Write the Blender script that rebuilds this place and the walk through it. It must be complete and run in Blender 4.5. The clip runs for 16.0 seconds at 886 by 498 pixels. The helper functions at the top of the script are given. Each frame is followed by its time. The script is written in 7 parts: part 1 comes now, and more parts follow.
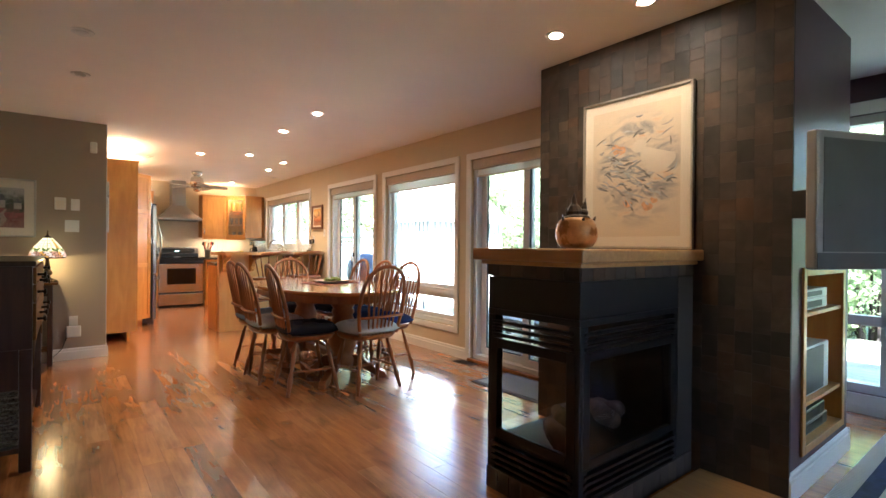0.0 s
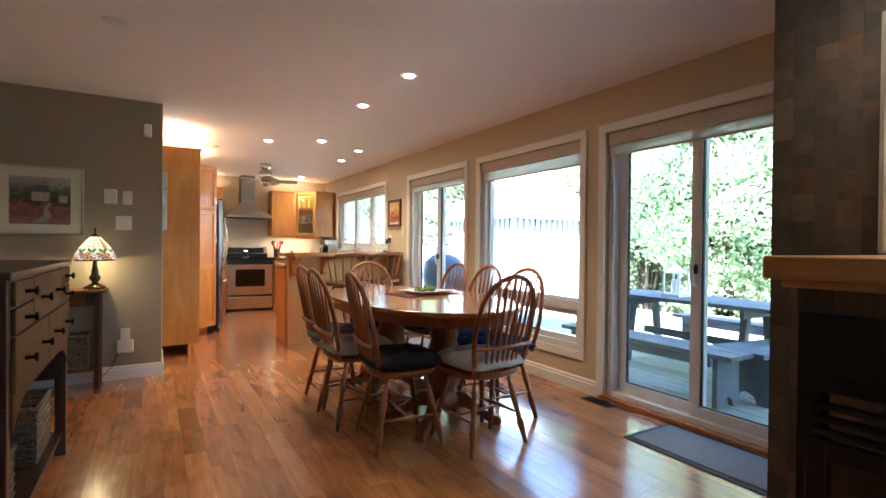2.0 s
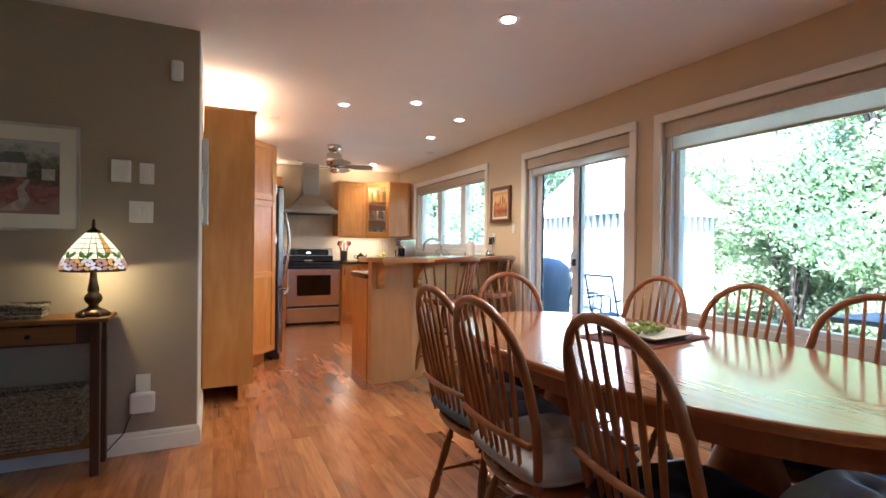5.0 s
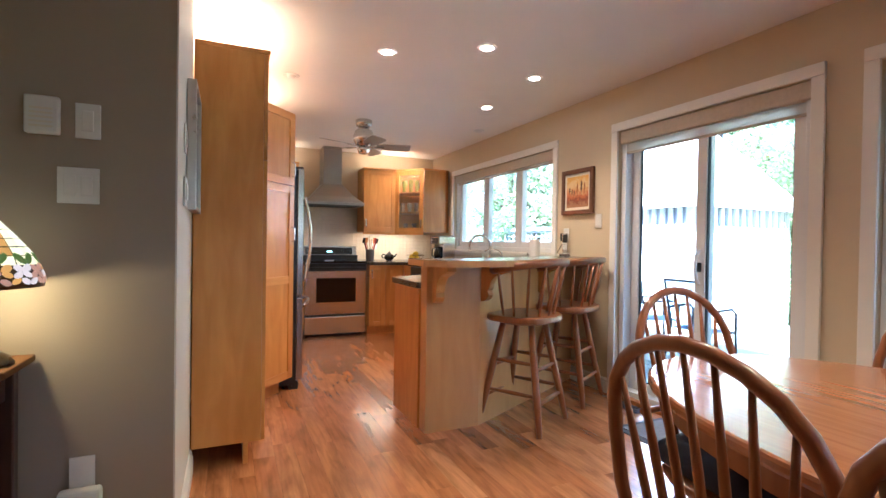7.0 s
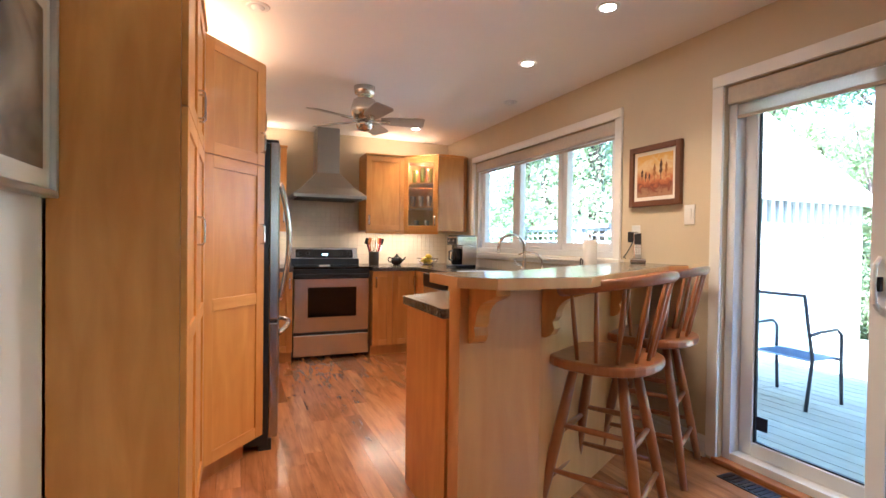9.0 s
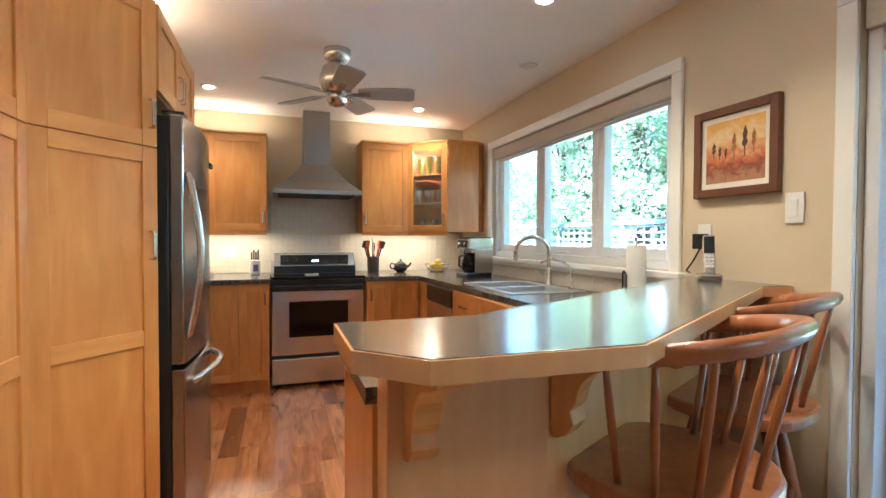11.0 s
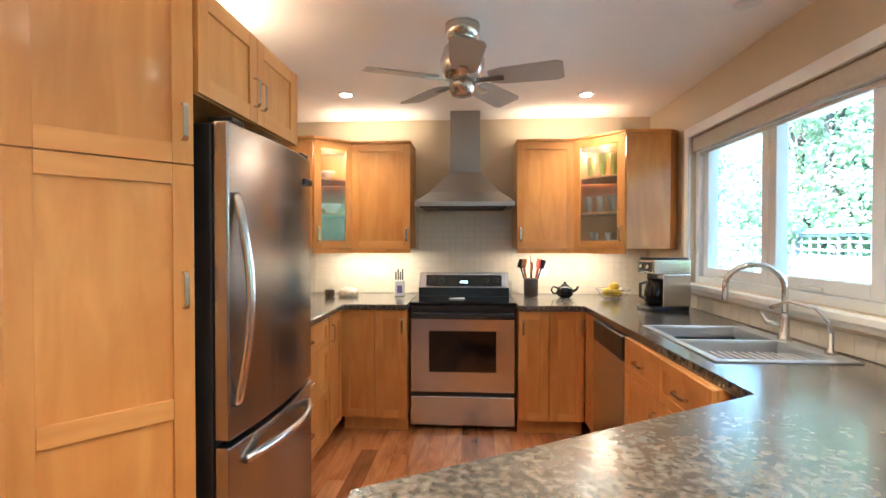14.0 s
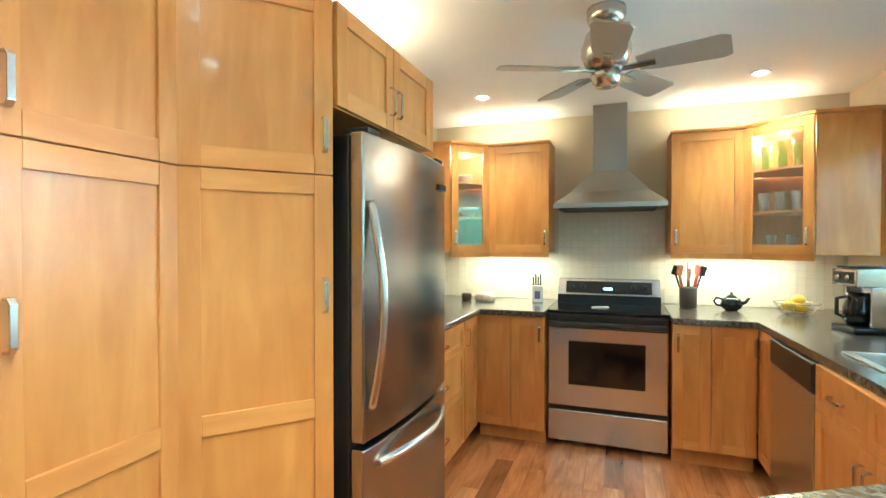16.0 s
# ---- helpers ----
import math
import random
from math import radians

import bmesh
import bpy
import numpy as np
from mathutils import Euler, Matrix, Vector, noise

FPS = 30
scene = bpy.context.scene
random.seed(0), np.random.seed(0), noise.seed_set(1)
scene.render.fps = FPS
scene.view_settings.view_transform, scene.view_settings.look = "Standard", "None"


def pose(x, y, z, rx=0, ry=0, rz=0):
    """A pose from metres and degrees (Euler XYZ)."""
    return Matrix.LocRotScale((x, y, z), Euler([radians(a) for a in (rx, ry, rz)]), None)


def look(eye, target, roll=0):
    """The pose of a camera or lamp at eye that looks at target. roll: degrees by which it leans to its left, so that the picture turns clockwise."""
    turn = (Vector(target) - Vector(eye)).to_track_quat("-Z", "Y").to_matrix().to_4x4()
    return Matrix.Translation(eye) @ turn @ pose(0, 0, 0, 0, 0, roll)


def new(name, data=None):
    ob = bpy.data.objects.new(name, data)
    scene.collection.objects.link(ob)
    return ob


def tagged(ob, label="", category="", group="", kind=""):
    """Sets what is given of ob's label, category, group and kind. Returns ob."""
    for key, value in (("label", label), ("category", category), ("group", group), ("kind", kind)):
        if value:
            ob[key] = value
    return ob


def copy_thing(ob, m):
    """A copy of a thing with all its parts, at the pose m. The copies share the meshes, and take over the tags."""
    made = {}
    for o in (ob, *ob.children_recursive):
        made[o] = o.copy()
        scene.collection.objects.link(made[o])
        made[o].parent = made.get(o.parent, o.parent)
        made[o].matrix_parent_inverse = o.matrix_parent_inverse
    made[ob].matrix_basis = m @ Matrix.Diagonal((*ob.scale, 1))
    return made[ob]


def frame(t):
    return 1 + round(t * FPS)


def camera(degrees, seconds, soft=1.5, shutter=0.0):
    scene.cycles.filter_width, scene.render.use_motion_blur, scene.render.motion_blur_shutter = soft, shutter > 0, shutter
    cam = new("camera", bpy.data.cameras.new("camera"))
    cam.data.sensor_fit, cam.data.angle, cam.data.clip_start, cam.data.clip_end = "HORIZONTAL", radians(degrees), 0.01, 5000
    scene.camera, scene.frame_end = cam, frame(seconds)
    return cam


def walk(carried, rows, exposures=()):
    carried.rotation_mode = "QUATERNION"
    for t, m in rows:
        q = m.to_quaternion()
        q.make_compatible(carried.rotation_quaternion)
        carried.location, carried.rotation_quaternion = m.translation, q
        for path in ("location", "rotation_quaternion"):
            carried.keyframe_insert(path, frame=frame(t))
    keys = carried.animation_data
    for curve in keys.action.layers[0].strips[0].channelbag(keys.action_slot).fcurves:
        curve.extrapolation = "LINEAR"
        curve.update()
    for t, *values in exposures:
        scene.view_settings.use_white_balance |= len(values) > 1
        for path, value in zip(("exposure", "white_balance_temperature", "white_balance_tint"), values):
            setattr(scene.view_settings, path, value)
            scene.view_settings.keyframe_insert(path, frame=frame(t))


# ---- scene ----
cam = camera(85.0, 16.0)
PATH = [
    (0, (0.338, 0.666, 1.156), (1.573, 2.239, 1.147), 0.5),
    (0.5, (0.408, 0.937, 1.159), (1.61, 2.535, 1.147), 0.5),
    (1, (0.483, 1.219, 1.156), (1.627, 2.859, 1.144), 0.5),
    (1.5, (0.559, 1.514, 1.166), (1.635, 3.2, 1.152), 0.6),
    (2, (0.621, 1.812, 1.169), (1.649, 3.528, 1.153), 0.6),
    (2.5, (0.647, 2.116, 1.167), (1.641, 3.852, 1.151), 0.6),
    (3, (0.684, 2.417, 1.158), (1.644, 4.171, 1.147), 0.7),
    (3.5, (0.73, 2.703, 1.164), (1.654, 4.477, 1.152), 0.7),
    (4, (0.74, 3.007, 1.167), (1.634, 4.796, 1.155), 0.7),
    (6.5, (0.842, 4.493, 1.163), (1.662, 6.317, 1.141), 0.8),
    (7, (0.856, 4.794, 1.16), (1.668, 6.622, 1.136), 0.9),
    (7.5, (0.939, 5.098, 1.162), (1.73, 6.934, 1.142), 0.9),
    (8, (0.988, 5.363, 1.167), (1.776, 7.201, 1.147), 0.8),
    (8.5, (1.055, 5.612, 1.182), (1.841, 7.45, 1.152), 0.8),
    (9, (1.173, 5.846, 1.181), (1.961, 7.683, 1.152), 0.8),
    (11.5, (1.871, 6.696, 1.268), (2.418, 8.62, 1.227), -0.0),
    (12, (1.958, 6.824, 1.297), (2.388, 8.777, 1.264), -0.1),
    (12.5, (2.024, 6.959, 1.318), (2.328, 8.936, 1.288), -0.0),
    (13, (2.09, 7.08, 1.335), (2.254, 9.073, 1.308), 0.0),
    (13.5, (2.128, 7.185, 1.34), (2.148, 9.184, 1.314), -0.0),
    (14, (2.144, 7.265, 1.351), (2.018, 9.26, 1.322), -0.0),
    (14.5, (2.142, 7.317, 1.357), (1.875, 9.299, 1.332), -0.0),
    (15, (2.149, 7.344, 1.365), (1.738, 9.301, 1.338), -0.0),
    (15.5, (2.152, 7.355, 1.367), (1.6, 9.277, 1.344), -0.1),
    (16, (2.15, 7.364, 1.369), (1.462, 9.242, 1.346), -0.0),
]
walk(cam, [(t, look(eye, target, roll)) for t, eye, target, roll in PATH], [(0, 4.48, 5550, 12), (1, 4.36, 5350, 10), (2.5, 4.15, 5050, 10), (4, 4.1, 5000, 12), (6.5, 4.05, 4700, 12), (9, 4.11, 4950, 13), (11.5, 4.04, 4400, 0), (13, 4.20, 4550, 4), (14.5, 4.36, 4550, 3), (16, 4.66, 4080, -18)])

# ---- daylight and lamps ----
world = bpy.data.worlds.new("sky")
scene.world = world
world.use_nodes = True
wn = world.node_tree.nodes
sky = wn.new("ShaderNodeTexSky")
sky.sky_type = 'NISHITA'
sky.sun_disc = False
sky.sun_elevation = radians(50)
sky.sun_rotation = radians(-121)
wn["Background"].inputs[1].default_value = 0.122
world.node_tree.links.new(sky.outputs[0], wn["Background"].inputs[0])
sun = new("sun", bpy.data.lights.new("sun", 'SUN'))
sun.data.energy, sun.data.angle, sun.data.color = 5.0, radians(0.5), (1.0, 0.95, 0.86)
sun.matrix_world = look((-7.5, -4.5, 10.5), (0, 0, 0))

CEIL = 2.385
WARM = (1.0, 0.69, 0.37)


def spot(x, y, watts, size=118, z=CEIL - 0.035):
    l = new("downlight_beam", bpy.data.lights.new("downlight_beam", 'SPOT'))
    l.data.energy, l.data.color, l.data.spot_size, l.data.spot_blend, l.data.shadow_soft_size = watts, WARM, radians(size), 0.75, 0.04
    l.location = (x, y, z)


def strip(x, y, z, sx, sy, watts, up=False, color=WARM):
    l = new("light_strip", bpy.data.lights.new("light_strip", 'AREA'))
    l.data.shape, l.data.size, l.data.size_y, l.data.energy, l.data.color = 'RECTANGLE', sx, sy, watts, color
    l.matrix_world = pose(x, y, z, 180 if up else 0)


LIT = [(2.57, 2.47), (2.60, 1.94), (2.19, 4.93), (2.19, 5.82), (1.78, 7.80), (2.32, 7.46), (2.90, 7.79), (2.96, 8.62), (1.25, 10.62), (2.93, 10.72)]
UNLIT = [(0.42, 4.17), (0.43, 5.05), (1.27, 8.54), (3.32, 9.44)]
for lx, ly in LIT:
    spot(lx, ly, 1.0 if ly < 3 else (2.1 if ly > 10 else 3.2))
for sx0, sx1 in ((0.95, 1.64), (2.48, 3.25)):
    strip((sx0 + sx1) / 2, 11.17, 1.285, sx1 - sx0, 0.04, 0.5)
    strip((sx0 + sx1) / 2, 11.20, 2.16, sx1 - sx0, 0.06, 0.2, True)
strip(0.84, 8.0, 2.19, 0.12, 0.9, 0.8, True)
strip(0.95, 9.1, 2.14, 0.3, 0.7, 0.5, True)

# ---- materials ----


def nodes_of(name):
    m = bpy.data.materials.new(name)
    m.use_nodes = True
    return m, m.node_tree.nodes, m.node_tree.links, m.node_tree.nodes["Principled BSDF"]


def coords(n, l, scale, spread=7.0):
    tc, mp, oi, mul = n.new("ShaderNodeTexCoord"), n.new("ShaderNodeMapping"), n.new("ShaderNodeObjectInfo"), n.new("ShaderNodeMath")
    mul.operation = 'MULTIPLY'
    mul.inputs[1].default_value = spread
    l.new(oi.outputs["Random"], mul.inputs[0])
    l.new(mul.outputs[0], mp.inputs["Location"])
    l.new(tc.outputs["Object"], mp.inputs["Vector"])
    mp.inputs["Scale"].default_value = scale
    return mp, oi


def noise_tex(n, l, mp, scale, detail=4.0, distort=0.0):
    t = n.new("ShaderNodeTexNoise")
    t.inputs["Scale"].default_value, t.inputs["Detail"].default_value, t.inputs["Distortion"].default_value = scale, detail, distort
    l.new(mp.outputs[0], t.inputs["Vector"])
    return t


def ramp_of(n, l, src, stops):
    r = n.new("ShaderNodeValToRGB")
    e = r.color_ramp.elements
    e[0].position, e[0].color = stops[0][0], (*stops[0][1], 1)
    e[1].position, e[1].color = stops[-1][0], (*stops[-1][1], 1)
    for p, c in stops[1:-1]:
        k = e.new(p)
        k.color = (*c, 1)
    l.new(src, r.inputs[0])
    return r


def bump_to(n, l, bsdf, src, strength, dist=0.004):
    b = n.new("ShaderNodeBump")
    b.inputs["Strength"].default_value, b.inputs["Distance"].default_value = strength, dist
    l.new(src, b.inputs["Height"])
    l.new(b.outputs[0], bsdf.inputs["Normal"])


def scaled(c, k):
    return tuple(min(1.0, v * k) for v in c)


def plain(name, c, rough=0.5, metal=0.0, var=0.10, scale=6.0, bump=0.05, coat=0.0, fine=90.0):
    """Paint, plastic, metal: a colour with broad and fine variation."""
    m, n, l, b = nodes_of(name)
    mp, oi = coords(n, l, (1, 1, 1))
    t = noise_tex(n, l, mp, scale, 5)
    r = ramp_of(n, l, t.outputs[0], [(0.3, scaled(c, 1 - var)), (0.7, scaled(c, 1 + var))])
    l.new(r.outputs[0], b.inputs["Base Color"])
    b.inputs["Metallic"].default_value, b.inputs["Coat Weight"].default_value = metal, coat
    f = noise_tex(n, l, mp, fine, 3)
    mr = n.new("ShaderNodeMapRange")
    mr.inputs[3].default_value, mr.inputs[4].default_value = max(0.02, rough * 0.8), min(1, rough * 1.2)
    l.new(t.outputs[0], mr.inputs[0])
    l.new(mr.outputs[0], b.inputs["Roughness"])
    if bump:
        bump_to(n, l, b, f.outputs[0], bump)
    return m


def wood(name, dark, light, rough=0.35, stretch=(14, 14, 1.0), coat=0.2, bump=0.06, tint=0.0, scale=3.0):
    """Timber with grain along the axis of least stretch; tint varies it from piece to piece."""
    m, n, l, b = nodes_of(name)
    mp, oi = coords(n, l, stretch)
    t = noise_tex(n, l, mp, scale, 7, 0.7)
    mp2, _ = coords(n, l, (1, 1, 1))
    big = noise_tex(n, l, mp2, 2.2, 3)
    mix = n.new("ShaderNodeMath")
    mix.operation = 'MULTIPLY_ADD'
    mix.inputs[1].default_value = 0.45
    l.new(big.outputs[0], mix.inputs[0])
    sc = n.new("ShaderNodeMath")
    sc.operation = 'MULTIPLY'
    sc.inputs[1].default_value = 0.55
    l.new(t.outputs[0], sc.inputs[0])
    l.new(sc.outputs[0], mix.inputs[2])
    mid = tuple((a + c) / 2 for a, c in zip(dark, light))
    r = ramp_of(n, l, mix.outputs[0], [(0.32, dark), (0.5, mid), (0.66, light)])
    out = r.outputs[0]
    if tint:
        hs = n.new("ShaderNodeHueSaturation")
        mr = n.new("ShaderNodeMapRange")
        mr.inputs[3].default_value, mr.inputs[4].default_value = 1 - tint, 1 + tint * 0.6
        l.new(oi.outputs["Random"], mr.inputs[0])
        l.new(mr.outputs[0], hs.inputs["Value"])
        l.new(out, hs.inputs["Color"])
        out = hs.outputs[0]
    l.new(out, b.inputs["Base Color"])
    b.inputs["Roughness"].default_value, b.inputs["Coat Weight"].default_value, b.inputs["Coat Roughness"].default_value = rough, coat, 0.12
    bump_to(n, l, b, t.outputs[0], bump, 0.002)
    return m


def glow(name, c, strength):
    m, n, l, b = nodes_of(name)
    b.inputs["Base Color"].default_value, b.inputs["Emission Color"].default_value, b.inputs["Emission Strength"].default_value = (*c, 1), (*c, 1), strength
    return m


def glassy(name, c=(1, 1, 1), rough=0.0, gloss=0.06):
    """Thin pane: mostly clear, a little mirror."""
    m = bpy.data.materials.new(name)
    m.use_nodes = True
    n, l = m.node_tree.nodes, m.node_tree.links
    n.remove(n["Principled BSDF"])
    tr, gl, mx, lw = n.new("ShaderNodeBsdfTransparent"), n.new("ShaderNodeBsdfGlossy"), n.new("ShaderNodeMixShader"), n.new("ShaderNodeLayerWeight")
    pw, ad = n.new("ShaderNodeMath"), n.new("ShaderNodeMath")
    pw.operation, ad.operation = 'POWER', 'MULTIPLY_ADD'
    pw.inputs[1].default_value, ad.inputs[1].default_value, ad.inputs[2].default_value = 5.0, 0.5, gloss * 0.4
    l.new(lw.outputs["Facing"], pw.inputs[0])
    l.new(pw.outputs[0], ad.inputs[0])
    tr.inputs[0].default_value, gl.inputs["Roughness"].default_value = (*c, 1), rough
    l.new(ad.outputs[0], mx.inputs[0])
    l.new(tr.outputs[0], mx.inputs[1])
    l.new(gl.outputs[0], mx.inputs[2])
    l.new(mx.outputs[0], n["Material Output"].inputs[0])
    return m


def board_mat(name, stops, rough, coat):
    """Floor boards: each board its own shade, grain along y."""
    m, n, l, b = nodes_of(name)
    mp, oi = coords(n, l, (22, 1.6, 22), 31.0)
    t = noise_tex(n, l, mp, 2.0, 6, 0.8)
    geo = n.new("ShaderNodeNewGeometry")
    add = n.new("ShaderNodeMath")
    add.operation = 'ADD'
    l.new(oi.outputs["Random"], add.inputs[0])
    l.new(geo.outputs["Random Per Island"], add.inputs[1])
    fr = n.new("ShaderNodeMath")
    fr.operation = 'FRACT'
    l.new(add.outputs[0], fr.inputs[0])
    base = ramp_of(n, l, fr.outputs[0], stops)
    hs = n.new("ShaderNodeHueSaturation")
    mr = n.new("ShaderNodeMapRange")
    mr.inputs[1].default_value, mr.inputs[2].default_value, mr.inputs[3].default_value, mr.inputs[4].default_value = 0.3, 0.7, 0.8, 1.15
    l.new(t.outputs[0], mr.inputs[0])
    mp2, _ = coords(n, l, (5.0, 1.3, 5.0), 31.0)
    patch = noise_tex(n, l, mp2, 2.4, 4, 0.6)
    mr2 = n.new("ShaderNodeMapRange")
    mr2.inputs[1].default_value, mr2.inputs[2].default_value, mr2.inputs[3].default_value, mr2.inputs[4].default_value = 0.30, 0.55, 0.68, 1.12
    l.new(patch.outputs[0], mr2.inputs[0])
    both = n.new("ShaderNodeMath")
    both.operation = 'MULTIPLY'
    l.new(mr.outputs[0], both.inputs[0])
    l.new(mr2.outputs[0], both.inputs[1])
    l.new(both.outputs[0], hs.inputs["Value"])
    l.new(base.outputs[0], hs.inputs["Color"])
    l.new(hs.outputs[0], b.inputs["Base Color"])
    b.inputs["Roughness"].default_value, b.inputs["Coat Weight"].default_value, b.inputs["Coat Roughness"].default_value = rough, coat, 0.18
    bump_to(n, l, b, t.outputs[0], 0.02, 0.001)
    return m


def slate_mat(name):
    m, n, l, b = nodes_of(name)
    mp, oi = coords(n, l, (1, 1, 1), 13.0)
    t = noise_tex(n, l, mp, 9.0, 8, 0.5)
    geo = n.new("ShaderNodeNewGeometry")
    add = n.new("ShaderNodeMath")
    l.new(oi.outputs["Random"], add.inputs[0])
    l.new(geo.outputs["Random Per Island"], add.inputs[1])
    fr = n.new("ShaderNodeMath")
    fr.operation = 'FRACT'
    l.new(add.outputs[0], fr.inputs[0])
    base = ramp_of(n, l, fr.outputs[0], [(0.0, (0.045, 0.037, 0.03)), (0.25, (0.066, 0.051, 0.04)), (0.45, (0.096, 0.064, 0.041)), (0.65, (0.058, 0.050, 0.043)), (0.82, (0.11, 0.079, 0.053)), (0.93, (0.050, 0.039, 0.030)), (1.0, (0.13, 0.072, 0.038))])
    hs = n.new("ShaderNodeHueSaturation")
    mr = n.new("ShaderNodeMapRange")
    mr.inputs[1].default_value, mr.inputs[2].default_value, mr.inputs[3].default_value, mr.inputs[4].default_value = 0.3, 0.7, 0.65, 1.3
    l.new(t.outputs[0], mr.inputs[0])
    l.new(mr.outputs[0], hs.inputs["Value"])
    l.new(base.outputs[0], hs.inputs["Color"])
    l.new(hs.outputs[0], b.inputs["Base Color"])
    b.inputs["Roughness"].default_value = 0.5
    bump_to(n, l, b, t.outputs[0], 0.5, 0.004)
    return m


def laminate_mat(name):
    """Mottled grey-brown worktop laminate."""
    m, n, l, b = nodes_of(name)
    mp, oi = coords(n, l, (1, 1, 1), 0.0)
    t = noise_tex(n, l, mp, 55.0, 3, 0.2)
    cloud = noise_tex(n, l, mp, 11.0, 4, 0.0)
    mix = n.new("ShaderNodeMath")
    mix.operation = 'MULTIPLY_ADD'
    mix.inputs[1].default_value = 0.30
    l.new(cloud.outputs[0], mix.inputs[0])
    sub = n.new("ShaderNodeMath")
    sub.operation = 'SUBTRACT'
    l.new(t.outputs[0], sub.inputs[0])
    sub.inputs[1].default_value = 0.15
    l.new(sub.outputs[0], mix.inputs[2])
    r = ramp_of(n, l, mix.outputs[0], [(0.30, (0.042, 0.036, 0.028)), (0.45, (0.080, 0.068, 0.055)), (0.55, (0.122, 0.104, 0.085)), (0.70, (0.185, 0.160, 0.132))])
    l.new(r.outputs[0], b.inputs["Base Color"])
    b.inputs["Roughness"].default_value, b.inputs["Coat Weight"].default_value, b.inputs["Coat Roughness"].default_value = 0.24, 0.6, 0.16
    return m


def blotchy(name, stops, scale=9.0, rough=0.6, stretch=(1, 1, 1), distort=1.0):
    m, n, l, b = nodes_of(name)
    mp, oi = coords(n, l, stretch, 3.0)
    t = noise_tex(n, l, mp, scale, 8, distort)
    r = ramp_of(n, l, t.outputs[0], stops)
    l.new(r.outputs[0], b.inputs["Base Color"])
    b.inputs["Roughness"].default_value = rough
    return m


def steel_mat(name, c=(0.55, 0.53, 0.50), rough=0.28, stretch=(1, 1, 60)):
    m, n, l, b = nodes_of(name)
    mp, oi = coords(n, l, stretch)
    t = noise_tex(n, l, mp, 6.0, 4)
    r = ramp_of(n, l, t.outputs[0], [(0.3, scaled(c, 0.99)), (0.7, scaled(c, 1.01))])
    l.new(r.outputs[0], b.inputs["Base Color"])
    b.inputs["Metallic"].default_value = 1.0
    mr = n.new("ShaderNodeMapRange")
    mr.inputs[3].default_value, mr.inputs[4].default_value = rough * 0.985, rough * 1.015
    l.new(t.outputs[0], mr.inputs[0])
    l.new(mr.outputs[0], b.inputs["Roughness"])
    return m


def leaf_mat(name, c):
    """Thin leaves that let part of the light through."""
    m, n, l, b = nodes_of(name)
    mp, oi = coords(n, l, (1, 1, 1))
    t = noise_tex(n, l, mp, 1.3, 5)
    r = ramp_of(n, l, t.outputs[0], [(0.3, scaled(c, 0.6)), (0.7, scaled(c, 1.4))])
    l.new(r.outputs[0], b.inputs["Base Color"])
    b.inputs["Roughness"].default_value = 0.6
    tr, mx = n.new("ShaderNodeBsdfTranslucent"), n.new("ShaderNodeMixShader")
    hs = n.new("ShaderNodeHueSaturation")
    hs.inputs["Value"].default_value = 2.3
    l.new(r.outputs[0], hs.inputs["Color"])
    l.new(hs.outputs[0], tr.inputs[0])
    mx.inputs[0].default_value = 0.5
    l.new(b.outputs[0], mx.inputs[1])
    l.new(tr.outputs[0], mx.inputs[2])
    l.new(mx.outputs[0], n["Material Output"].inputs[0])
    return m


